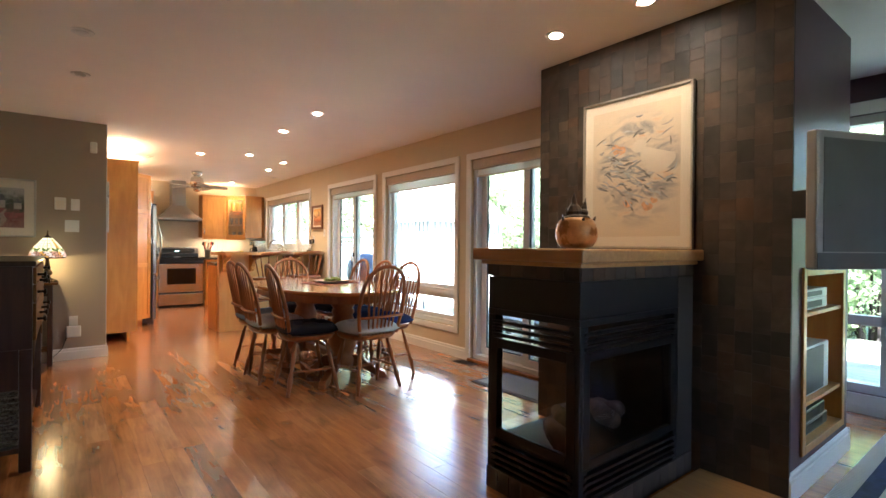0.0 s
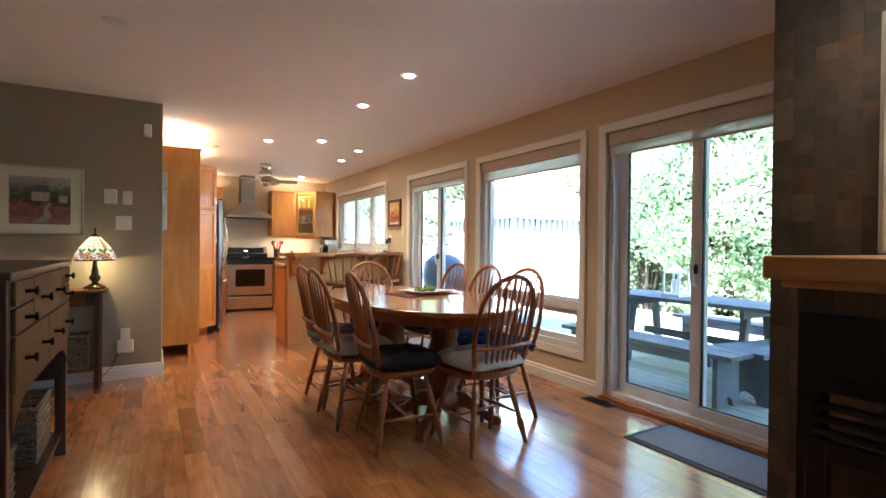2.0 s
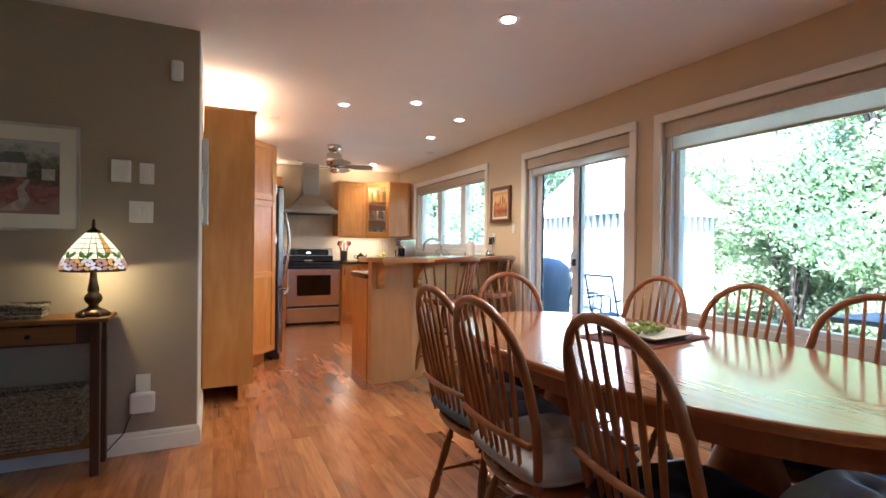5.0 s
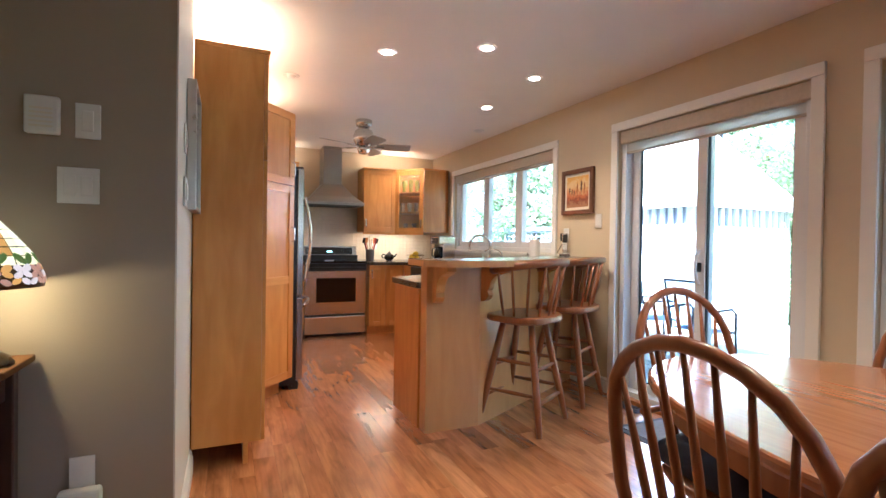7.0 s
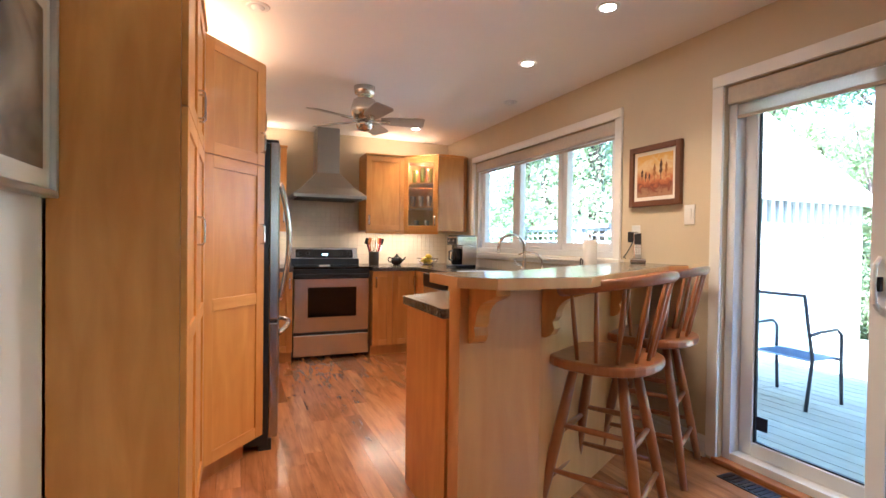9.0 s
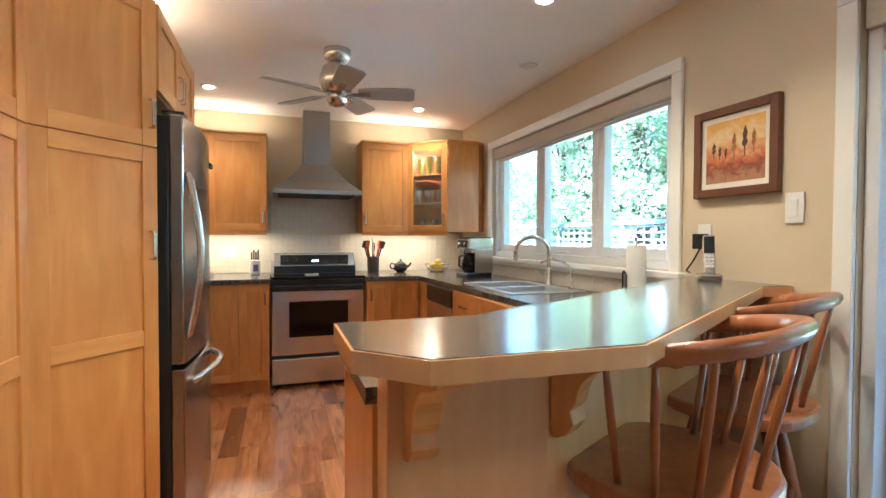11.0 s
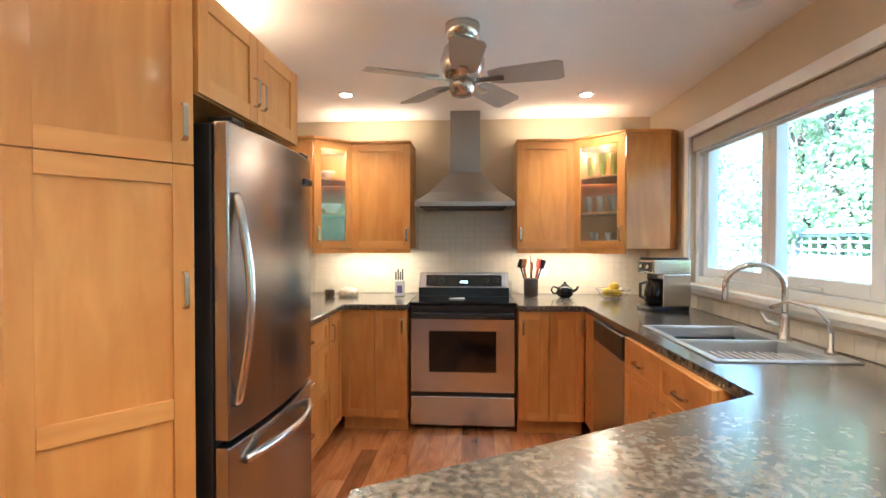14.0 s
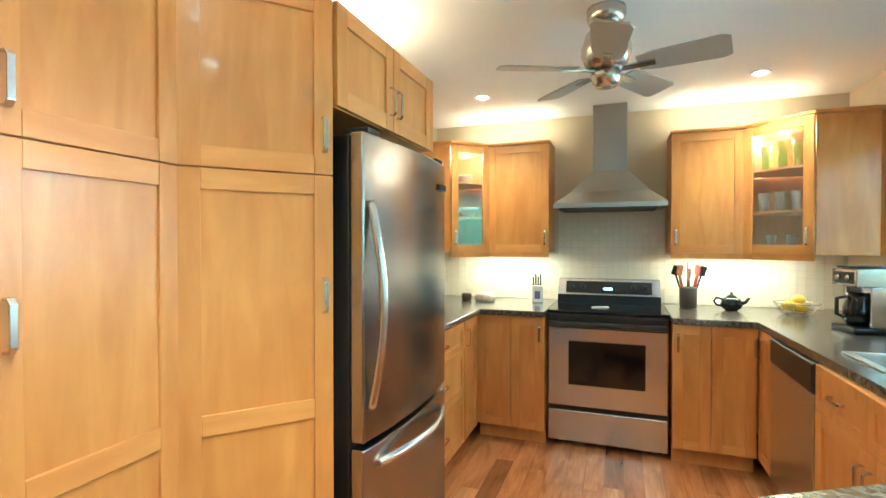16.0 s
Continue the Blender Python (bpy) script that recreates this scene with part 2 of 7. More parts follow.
M = dict(
    wall=plain("cream_wall_paint", (0.60, 0.50, 0.34), 0.7, var=0.03, scale=2, bump=0.08, fine=220),
    taupe=plain("taupe_wall_paint", (0.345, 0.285, 0.215), 0.65, var=0.03, scale=2, bump=0.08, fine=220),
    purple=plain("aubergine_wall_paint", (0.085, 0.033, 0.045), 0.42, var=0.05, scale=2, bump=0.08, fine=220),
    ceiling=plain("ceiling_paint", (0.85, 0.81, 0.76), 0.85, var=0.02, scale=2, bump=0.1, fine=200),
    trim=plain("white_trim_paint", (0.80, 0.78, 0.73), 0.35, var=0.02, bump=0.03),
    vinyl=plain("white_vinyl_frame", (0.74, 0.75, 0.76), 0.3, var=0.02, bump=0.0),
    blind=plain("taupe_blind_fabric", (0.56, 0.49, 0.39), 0.85, var=0.06, scale=40, bump=0.2, fine=300),
    board=board_mat("maple_floor_boards", [(0.0, (0.23, 0.090, 0.034)), (0.03, (0.33, 0.128, 0.044)), (0.10, (0.415, 0.162, 0.053)), (0.5, (0.46, 0.186, 0.061)), (0.85, (0.51, 0.216, 0.075)), (0.96, (0.55, 0.25, 0.094)), (1.0, (0.37, 0.145, 0.050))], 0.24, 0.9),
    joint=plain("floor_joint_shadow", (0.20, 0.09, 0.04), 0.7),
    deck=wood("weathered_deck_boards", (0.19, 0.215, 0.165), (0.31, 0.33, 0.26), 0.8, (20, 1.2, 20), 0.0, 0.2, 0.15),
    picnic=wood("weathered_grey_timber", (0.085, 0.092, 0.095), (0.165, 0.175, 0.175), 0.8, (18, 1.2, 18), 0.0, 0.2, 0.1),
    maple=wood("honey_maple_cabinet", (0.53, 0.212, 0.034), (0.72, 0.350, 0.076), 0.40, (5, 5, 0.8), 0.14, 0.02, 0.05),
    maple_r=wood("honey_maple_rail", (0.57, 0.236, 0.043), (0.745, 0.370, 0.090), 0.40, (0.8, 5, 5), 0.14, 0.02, 0.05),
    maple_l=wood("pale_maple_edge", (0.61, 0.30, 0.092), (0.72, 0.40, 0.145), 0.35, (5, 5, 0.8), 0.25, 0.03, 0.04),
    oak=wood("red_oak_furniture", (0.225, 0.072, 0.021), (0.40, 0.145, 0.045), 0.28, (9, 9, 1.0), 0.4, 0.05, 0.08),
    oak_top=wood("red_oak_tabletop", (0.33, 0.12, 0.040), (0.50, 0.21, 0.078), 0.2, (16, 1.0, 16), 0.6, 0.03),
    cherry=wood("dark_stained_wood", (0.030, 0.012, 0.008), (0.075, 0.030, 0.017), 0.35, (12, 12, 1.0), 0.3, 0.05),
    drawer=wood("brown_drawer_wood", (0.125, 0.056, 0.018), (0.195, 0.092, 0.030), 0.7, (1.0, 1.0, 12), 0.0, 0.05),
    mantel=wood("honey_mantel_wood", (0.50, 0.25, 0.08), (0.66, 0.37, 0.14), 0.35, (12, 1.0, 12), 0.3, 0.03),
    slate=slate_mat("slate_tile"),
    grout=plain("dark_grout", (0.036, 0.029, 0.022), 0.9),
    black=plain("black_enamel", (0.012, 0.012, 0.013), 0.32, var=0.2, bump=0.0),
    matte=plain("matte_black_metal", (0.010, 0.010, 0.010), 0.5, var=0.2, bump=0.05),
    gloss=plain("black_ceramic_glass", (0.008, 0.008, 0.009), 0.08, var=0.1, bump=0.0),
    steel=steel_mat("brushed_stainless_steel", (0.64, 0.67, 0.71), 0.27),
    steel_h=steel_mat("brushed_stainless_hood", (0.38, 0.37, 0.35), 0.30, (60, 60, 1)),
    fsteel=steel_mat("fridge_stainless_steel", (0.40, 0.38, 0.36), 0.24, (1, 1, 60)),
    sink=plain("satin_sink_steel", (0.72, 0.73, 0.75), 0.4, 1.0, 0.04, bump=0.0),
    chrome=plain("satin_nickel", (0.62, 0.59, 0.54), 0.25, 1.0, 0.05, bump=0.0),
    knob=plain("dark_bronze_knob", (0.03, 0.025, 0.02), 0.4, 0.8, bump=0.0),
    lam=laminate_mat("grey_laminate"),
    tile=plain("cream_wall_tile", (0.62, 0.56, 0.45), 0.3, var=0.05, scale=9, bump=0.03),
    tgrout=plain("pale_grout", (0.50, 0.45, 0.36), 0.9),
    glass=glassy("window_glass"),
    fglass=glassy("tinted_fire_glass", (0.88, 0.86, 0.83)),
    frost=glassy("cabinet_glass", (0.86, 0.89, 0.92), 0.16, 0.4),
    lens=glow("lit_lamp_lens", (1.0, 0.80, 0.55), 8.0),
    white=plain("white_plastic", (0.74, 0.73, 0.70), 0.4, var=0.02, bump=0.0),
    paper=plain("white_paper", (0.80, 0.79, 0.76), 0.9, var=0.03, bump=0.15),
    mat_w=plain("cream_picture_mount", (0.73, 0.68, 0.57), 0.8, var=0.02),
    navy=plain("navy_cushion_cloth", (0.012, 0.018, 0.045), 0.9, var=0.25, scale=12, bump=0.35, fine=260),
    blue=plain("royal_blue_cushion_cloth", (0.02, 0.045, 0.20), 0.9, var=0.2, scale=12, bump=0.35, fine=260),
    pale=plain("pale_grey_cushion_cloth", (0.60, 0.63, 0.72), 0.9, var=0.12, scale=12, bump=0.35, fine=260),
    denim=plain("light_blue_cushion_cloth", (0.20, 0.27, 0.42), 0.9, var=0.2, scale=12, bump=0.35, fine=260),
    wicker=blotchy("woven_wicker", [(0.35, (0.06, 0.045, 0.032)), (0.65, (0.30, 0.25, 0.18))], 70, 0.7),
    rubber=plain("grey_mat_fibre", (0.20, 0.20, 0.20), 0.95, var=0.15, scale=60, bump=0.4),
    matedge=plain("dark_mat_edge", (0.05, 0.05, 0.055), 0.8),
    grass=blotchy("lawn_grass", [(0.3, (0.035, 0.06, 0.015)), (0.7, (0.09, 0.13, 0.04))], 3, 0.9),
    # leaf colours are lighter than real foliage, bright daylight painted in; leaf2 most
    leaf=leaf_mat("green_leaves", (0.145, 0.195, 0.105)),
    leaf2=leaf_mat("leaves_lightened_for_sun", (0.205, 0.245, 0.14)),
    bark=plain("tree_bark", (0.06, 0.045, 0.035), 0.9, var=0.3, scale=20, bump=0.5),
    siding=plain("white_painted_siding", (0.74, 0.74, 0.72), 0.6, var=0.03),
    shingle=plain("pale_roof_shingle", (0.55, 0.54, 0.52), 0.85, var=0.08, scale=30, bump=0.3),
    fence=wood("grey_fence_timber", (0.16, 0.17, 0.18), (0.27, 0.28, 0.29), 0.8, (14, 14, 1), 0.0, 0.2, 0.1),
    slat=plain("pale_grey_slat_paint", (0.33, 0.34, 0.36), 0.7, var=0.06),
    # partition end: window light is put into this paler colour
    end_daylit=plain("partition_end_window_light", (0.66, 0.63, 0.58), 0.65, var=0.03, scale=2, bump=0.08, fine=220),
    soffit=plain("white_soffit", (0.72, 0.73, 0.75), 0.6, var=0.02),
    bronze=plain("antique_bronze", (0.11, 0.075, 0.045), 0.35, 0.9, 0.3, 30, 0.2),
    amber=plain("amber_glazed_pottery", (0.40, 0.20, 0.07), 0.28, 0.1, 0.5, 14, 0.3),
    red=plain("red_petals", (0.42, 0.02, 0.02), 0.6, var=0.2, bump=0.0),
    lemon=plain("lemon_skin", (0.75, 0.55, 0.03), 0.45, var=0.08, scale=20, bump=0.15),
    chair_metal=plain("dark_patio_metal", (0.06, 0.06, 0.065), 0.5, 0.3),
    
    cover=plain("dark_grill_cover", (0.05, 0.07, 0.10), 0.6, var=0.2),
)


def sheer_mat(name, c):
    """Thin woven cloth that passes much of the light behind it."""
    m, n, l, b = nodes_of(name)
    mp, oi = coords(n, l, (1, 1, 1))
    t = noise_tex(n, l, mp, 140, 3)
    r = ramp_of(n, l, t.outputs[0], [(0.3, scaled(c, 0.93)), (0.7, c)])
    l.new(r.outputs[0], b.inputs["Base Color"])
    b.inputs["Roughness"].default_value = 0.9
    tr, mx = n.new("ShaderNodeBsdfTranslucent"), n.new("ShaderNodeMixShader")
    l.new(r.outputs[0], tr.inputs[0])
    mx.inputs[0].default_value = 0.6
    l.new(b.outputs[0], mx.inputs[1])
    l.new(tr.outputs[0], mx.inputs[2])
    l.new(mx.outputs[0], n["Material Output"].inputs[0])
    return m


M["drawer"].node_tree.nodes["Principled BSDF"].inputs["Specular IOR Level"].default_value = 0.2
M["mesh"] = sheer_mat("blue_grey_sling_fabric", (0.42, 0.50, 0.60))
M["net"] = glassy("open_sling_net", (0.62, 0.70, 0.78), 0.5, 0.3)
M["sheer"] = sheer_mat("pale_sheer_blind", (0.78, 0.77, 0.74))

# ---- building helpers ----


def box(bm, x0, y0, z0, x1, y1, z1):
    v = [bm.verts.new(p) for p in ((x0, y0, z0), (x1, y0, z0), (x1, y1, z0), (x0, y1, z0), (x0, y0, z1), (x1, y0, z1), (x1, y1, z1), (x0, y1, z1))]
    for f in ((3, 2, 1, 0), (4, 5, 6, 7), (0, 1, 5, 4), (1, 2, 6, 5), (2, 3, 7, 6), (3, 0, 4, 7)):
        bm.faces.new([v[i] for i in f])
    return bm


def boxes(*rows):
    bm = bmesh.new()
    for r in rows:
        box(bm, *r)
    return bm


def prism(bm, pts, z0, z1):
    """A polygon in plan, counter-clockwise, pulled up from z0 to z1."""
    a = [bm.verts.new((x, y, z0)) for x, y in pts]
    b = [bm.verts.new((x, y, z1)) for x, y in pts]
    bm.faces.new(a[::-1])
    bm.faces.new(b)
    for i in range(len(pts)):
        j = (i + 1) % len(pts)
        bm.faces.new((a[i], a[j], b[j], b[i]))
    return bm


def tube(bm, pts, radii, seg=8, flat=1.0):
    """A round bar along points, with a radius at each."""
    pts = [Vector(p) for p in pts]
    if not hasattr(radii, "__len__"):
        radii = [radii] * len(pts)
    rings = []
    side = None
    for i, p in enumerate(pts):
        d = (pts[min(i + 1, len(pts) - 1)] - pts[max(i - 1, 0)]).normalized()
        if side is None:
            side = d.orthogonal().normalized()
        side = (side - d * side.dot(d)).normalized()
        up = d.cross(side)
        rings.append([bm.verts.new(p + radii[i] * (math.cos(2 * math.pi * k / seg) * side + flat * math.sin(2 * math.pi * k / seg) * up)) for k in range(seg)])
    for a, b in zip(rings, rings[1:]):
        for k in range(seg):
            bm.faces.new((a[k], a[(k + 1) % seg], b[(k + 1) % seg], b[k]))
    bm.faces.new(rings[0][::-1])
    bm.faces.new(rings[-1])
    return bm


def lathe(bm, profile, seg=20, cx=0.0, cy=0.0, cz=0.0):
    """Turned shape: (radius, height) rows from bottom to top about the z axis."""
    rings = [[bm.verts.new((cx + r * math.cos(2 * math.pi * k / seg), cy + r * math.sin(2 * math.pi * k / seg), cz + z)) for k in range(seg)] for r, z in profile]
    for a, b in zip(rings, rings[1:]):
        for k in range(seg):
            bm.faces.new((a[k], a[(k + 1) % seg], b[(k + 1) % seg], b[k]))
    bm.faces.new(rings[0][::-1])
    bm.faces.new(rings[-1])
    return bm


def arc(n, a0, a1, rx, ry, fn):
    return [fn(rx * math.cos(a0 + (a1 - a0) * i / n), ry * math.sin(a0 + (a1 - a0) * i / n)) for i in range(n + 1)]


def part(name, bm, material, parent=None, label="", bevel=0.0, smooth=False, m=None):
    """One mesh object under a thing or part; its vertices are in the thing's space."""
    me = bpy.data.meshes.new(name)
    bmesh.ops.recalc_face_normals(bm, faces=bm.faces)
    bm.to_mesh(me)
    bm.free()
    me.materials.append(material)
    if smooth:
        for p in me.polygons:
            p.use_smooth = True
    ob = new(name, me)
    if parent is not None:
        ob.parent = parent
    if m is not None:
        ob.matrix_local = m
    if bevel:
        mod = ob.modifiers.new("edge", 'BEVEL')
        mod.width, mod.segments, mod.limit_method = bevel, 2, 'ANGLE'
    if label:
        tagged(ob, label)
    return ob


def thing(name, label, category, m=None, group=""):
    ob = new(name)
    ob.empty_display_size = 0.05
    if m is not None:
        ob.matrix_world = m
    return tagged(ob, label, category, group)


def built(name, bm, material, label, category="", bevel=0.0, smooth=False, m=None, kind="structure", group=""):
    ob = part(name, bm, material, None, "", bevel, smooth)
    if m is not None:
        ob.matrix_world = m
    return tagged(ob, label, category, group, kind)


# ---- shell of the house ----
WX, BACK = 3.60, 11.38
OPEN = [(8.47, 10.61, 1.08, 2.05), (6.31, 7.66, 0.02, 2.04), (4.61, 6.02, 0.315, 2.04), (2.98, 4.355, 0.02, 2.04)]


def wall_with_openings(x0, x1, ya, yb, z0, z1, holes):
    bm = bmesh.new()
    y = ya
    for a, b, za, zb in sorted(holes):
        box(bm, x0, y, z0, x1, a, z1)
        if za > z0:
            box(bm, x0, a, z0, x1, b, za)
        box(bm, x0, a, zb, x1, b, z1)
        y = b
    box(bm, x0, y, z0, x1, yb, z1)
    return bm


built("wall_east", wall_with_openings(WX, WX + 0.16, 2.0, 11.48, -0.2, CEIL, OPEN), M["wall"], "cream painted wall with patio doors and windows", "wall")
built("wall_north", boxes((-0.6, BACK, -0.2, WX, BACK + 0.16, CEIL)), M["wall"], "cream painted kitchen wall behind the stove", "wall")
built("wall_west_kitchen", boxes((0.46, 7.48, -0.2, 0.62, BACK, CEIL)), M["wall"], "cream painted kitchen side wall behind cabinets", "wall")
built("wall_partition", boxes((-0.6, 6.74, -0.2, 0.684, 7.48, CEIL)), M["taupe"], "taupe painted partition with switches and a picture", "wall")
# Thin skin on the partition end; its paler colour holds the window light.
built("wall_partition_end", boxes((0.6845, 6.74, -0.2, 0.69, 7.48, CEIL)), M["end_daylit"], "end of the partition, window light painted into its paler colour", "wall")
built("wall_west", boxes((-0.75, -2.4, -0.2, -0.6, 7.48, CEIL)), M["taupe"], "taupe painted side wall behind the sideboard", "wall")
built("wall_south", boxes((-0.75, -2.4, -0.2, 2.0, -2.25, CEIL), (3.2, -2.4, -0.2, 5.0, -2.25, CEIL), (2.0, -2.4, -0.2, 3.2, -2.25, 1.0), (2.0, -2.4, 2.1, 3.2, -2.25, CEIL)), M["taupe"], "taupe painted wall closing the living room", "wall")
built("wall_living_east", wall_with_openings(4.80, 4.96, -2.25, 2.0, -0.2, CEIL, [(0.5, 1.75, 0.14, 2.12)]), M["purple"], "aubergine painted living room wall with a tall window", "wall")
built("wall_living_north", boxes((3.95, 1.86, -0.2, 4.80, 2.0, CEIL)), M["purple"], "aubergine painted return wall beside the window", "wall")
built("ceiling", boxes((-0.75, -2.4, CEIL, 5.0, 11.5, CEIL + 0.15)), M["ceiling"], "flat white painted ceiling with recessed lights", "ceiling")
built("roof", boxes((-1.2, -3.0, 2.72, 5.4, 2.0, 2.85), (-1.2, 2.0, 2.72, 4.35, 12.2, 2.85)), M["shingle"], "house roof with overhanging eave", "roof")
built("soffit", boxes((3.765, 2.01, 2.36, 4.28, 12.2, 2.40)), M["soffit"], "white soffit under the eave", "soffit")
built("fascia", boxes((4.285, 2.01, 2.35, 4.35, 12.2, 2.719)), M["soffit"], "white fascia board along the eave", "fascia", 0.004)
floor = built("floor", boxes((-0.75, -2.4, -0.2, 4.94, 1.99, -0.012), (-0.75, 1.99, -0.2, 3.75, 11.5, -0.012)), M["joint"], "maple hardwood floor boards laid lengthwise", "floor")

# fireplace chase, clad in slate on the room face
built("wall_chase", boxes((2.945, 1.72, -0.01, 3.92, 2.88, CEIL), (2.945, 1.42, -0.01, 3.12, 1.72, CEIL), (3.80, 1.42, -0.01, 3.92, 1.72, CEIL), (3.12, 1.42, -0.01, 3.80, 1.72, 0.19), (3.12, 1.42, 1.05, 3.80, 1.72, CEIL)), M["purple"], "aubergine painted fireplace chase wall", "wall")


def base_run(name, pts, h=0.115):
    """Baseboard along a line in plan, on the left of its direction."""
    bm = bmesh.new()
    (xa, ya), (xb, yb) = pts
    d = Vector((xb - xa, yb - ya, 0)).normalized()
    n = Vector((-d.y, d.x, 0))
    prof = [(0.016, 0.0), (0.016, h - 0.035), (0.011, h - 0.028), (0.011, h - 0.012), (0.004, h), (0.0, h), (0.0, 0.0)]
    a = [bm.verts.new(Vector((xa, ya, z)) + n * o) for o, z in prof]
    b = [bm.verts.new(Vector((xb, yb, z)) + n * o) for o, z in prof]
    for i in range(len(prof)):
        j = (i + 1) % len(prof)
        bm.faces.new((a[i], a[j], b[j], b[i]))
    bm.faces.new(a)
    bm.faces.new(b[::-1])
    return built(name, bm, M["trim"], "white moulded baseboard along the wall foot", "baseboard")


base_run("baseboard", ((0.69, 6.74), (-0.6, 6.74)))
base_run("baseboard", ((0.69, 7.48), (0.69, 6.724)))
base_run("baseboard", ((WX, 4.41), (WX, 6.24)))
base_run("baseboard", ((WX, 7.73), (WX, 8.18)))
base_run("baseboard", ((3.92, 1.42), (2.93, 1.42)), 0.13)
base_run("baseboard", ((3.92, 1.86), (3.92, 1.404)), 0.13)
base_run("baseboard", ((4.80, -2.2), (4.80, 1.86)), 0.13)


# ---- windows and patio doors ----
def casing(bm, a, b, z0, z1, w=0.065, x=WX, foot=False):
    """Flat casing round an opening, on the room side."""
    box(bm, x - 0.022, a - w, z1, x - 0.002, b + w, z1 + w)
    box(bm, x - 0.020, a - w, z0 if foot else z0 - w, x - 0.002, a, z1)
    box(bm, x - 0.020, b, z0 if foot else z0 - w, x - 0.002, b + w, z1)
    if not foot:
        box(bm, x - 0.020, a, z0 - w, x - 0.002, b, z0)


def sash(bm, a, b, z0, z1, w, x0, x1):
    box(bm, x0, a, z0, x1, a + w, z1)
    box(bm, x0, b - w, z0, x1, b, z1)
    box(bm, x0, a + w, z0, x1, b - w, z0 + w)
    box(bm, x0, a + w, z1 - w, x1, b - w, z1)


def pane(parent, a, b, z0, z1, x):
    g = part("pane", boxes((x, a, z0, x + 0.006, b, z1)), M["glass"], parent)
    g.visible_shadow = False
    return g


def valance(parent, a, b, z1, drop=0.06):
    bm = boxes((WX + 0.004, a + 0.006, z1 - 0.10, WX + 0.060, b - 0.006, z1 - 0.004))
    part("blind_cassette", bm, M["blind"], parent, "taupe roller blind cassette", 0.008)
    part("blind_fabric", boxes((WX + 0.040, a + 0.02, z1 - 0.10 - drop, WX + 0.0415, b - 0.02, z1 - 0.101)), M["sheer"], parent, "strip of pale backlit blind fabric")
    part("hem_bar", boxes((WX + 0.034, a + 0.02, z1 - 0.118 - drop, WX + 0.048, b - 0.02, z1 - 0.1005 - drop)), M["blind"], parent, "slim taupe hem bar", 0.003)


def opening(name, label, category, a, b, z0, z1, foot):
    w = thing(name, label, category)
    w["kind"] = "structure"
    bm = bmesh.new()
    casing(bm, a, b, z0, z1, foot=foot)
    part("casing", bm, M["trim"], w, "", 0.004)
    bm = bmesh.new()
    sash(bm, a + 0.001, b - 0.001, z0 + 0.001, z1 - 0.001, 0.045, WX + 0.03, WX + 0.155)
    part("window_frame", bm, M["vinyl"], w, "", 0.003)
    return w


w = opening("window_1", "three-light kitchen casement window with white frame", "window", *OPEN[0], False)
ka, kb, kz0, kz1 = OPEN[0]
for a, b in ((8.515, 9.15), (9.15, 9.86), (9.86, 10.565)):
    bm = bmesh.new()
    sash(bm, a + 0.002, b - 0.002, kz0 + 0.047, kz1 - 0.047, 0.06, WX + 0.06, WX + 0.12)
    s = part("sash", bm, M["vinyl"], w, "", 0.004)
    pane(s, a + 0.06, b - 0.06, kz0 + 0.10, kz1 - 0.10, WX + 0.09)
    part("crank_handle", tube(bmesh.new(), [(WX + 0.05, (a + b) / 2 - 0.05, kz0 + 0.065), (WX + 0.03, (a + b) / 2, kz0 + 0.07), (WX + 0.03, (a + b) / 2 + 0.06, kz0 + 0.065)], 0.007), M["white"], s)
part("window_sill", boxes((WX - 0.05, ka - 0.09, kz0 - 0.035, WX + 0.03, kb + 0.09, kz0 - 0.002)), M["trim"], w, "", 0.006)
valance(w, ka, kb, kz1, 0.008)

w = opening("window_2", "large picture window with a low awning light", "window", *OPEN[2], False)
pa, pb, pz0, pz1 = OPEN[2]
bm = bmesh.new()
sash(bm, pa + 0.047, pb - 0.047, 0.70, pz1 - 0.047, 0.035, WX + 0.07, WX + 0.13)
s = part("sash", bm, M["vinyl"], w, "", 0.004)
pane(s, pa + 0.08, pb - 0.08, 0.735, pz1 - 0.08, WX + 0.10)
bm = bmesh.new()
sash(bm, pa + 0.047, pb - 0.047, pz0 + 0.047, 0.64, 0.05, WX + 0.06, WX + 0.12)
s = part("sash", bm, M["vinyl"], w, "", 0.004)
pane(s, pa + 0.095, pb - 0.095, pz0 + 0.095, 0.59, WX + 0.09)
part("transom", boxes((WX + 0.03, pa + 0.047, 0.642, WX + 0.15, pb - 0.047, 0.698)), M["vinyl"], w)
valance(w, pa, pb, pz1, 0.085)


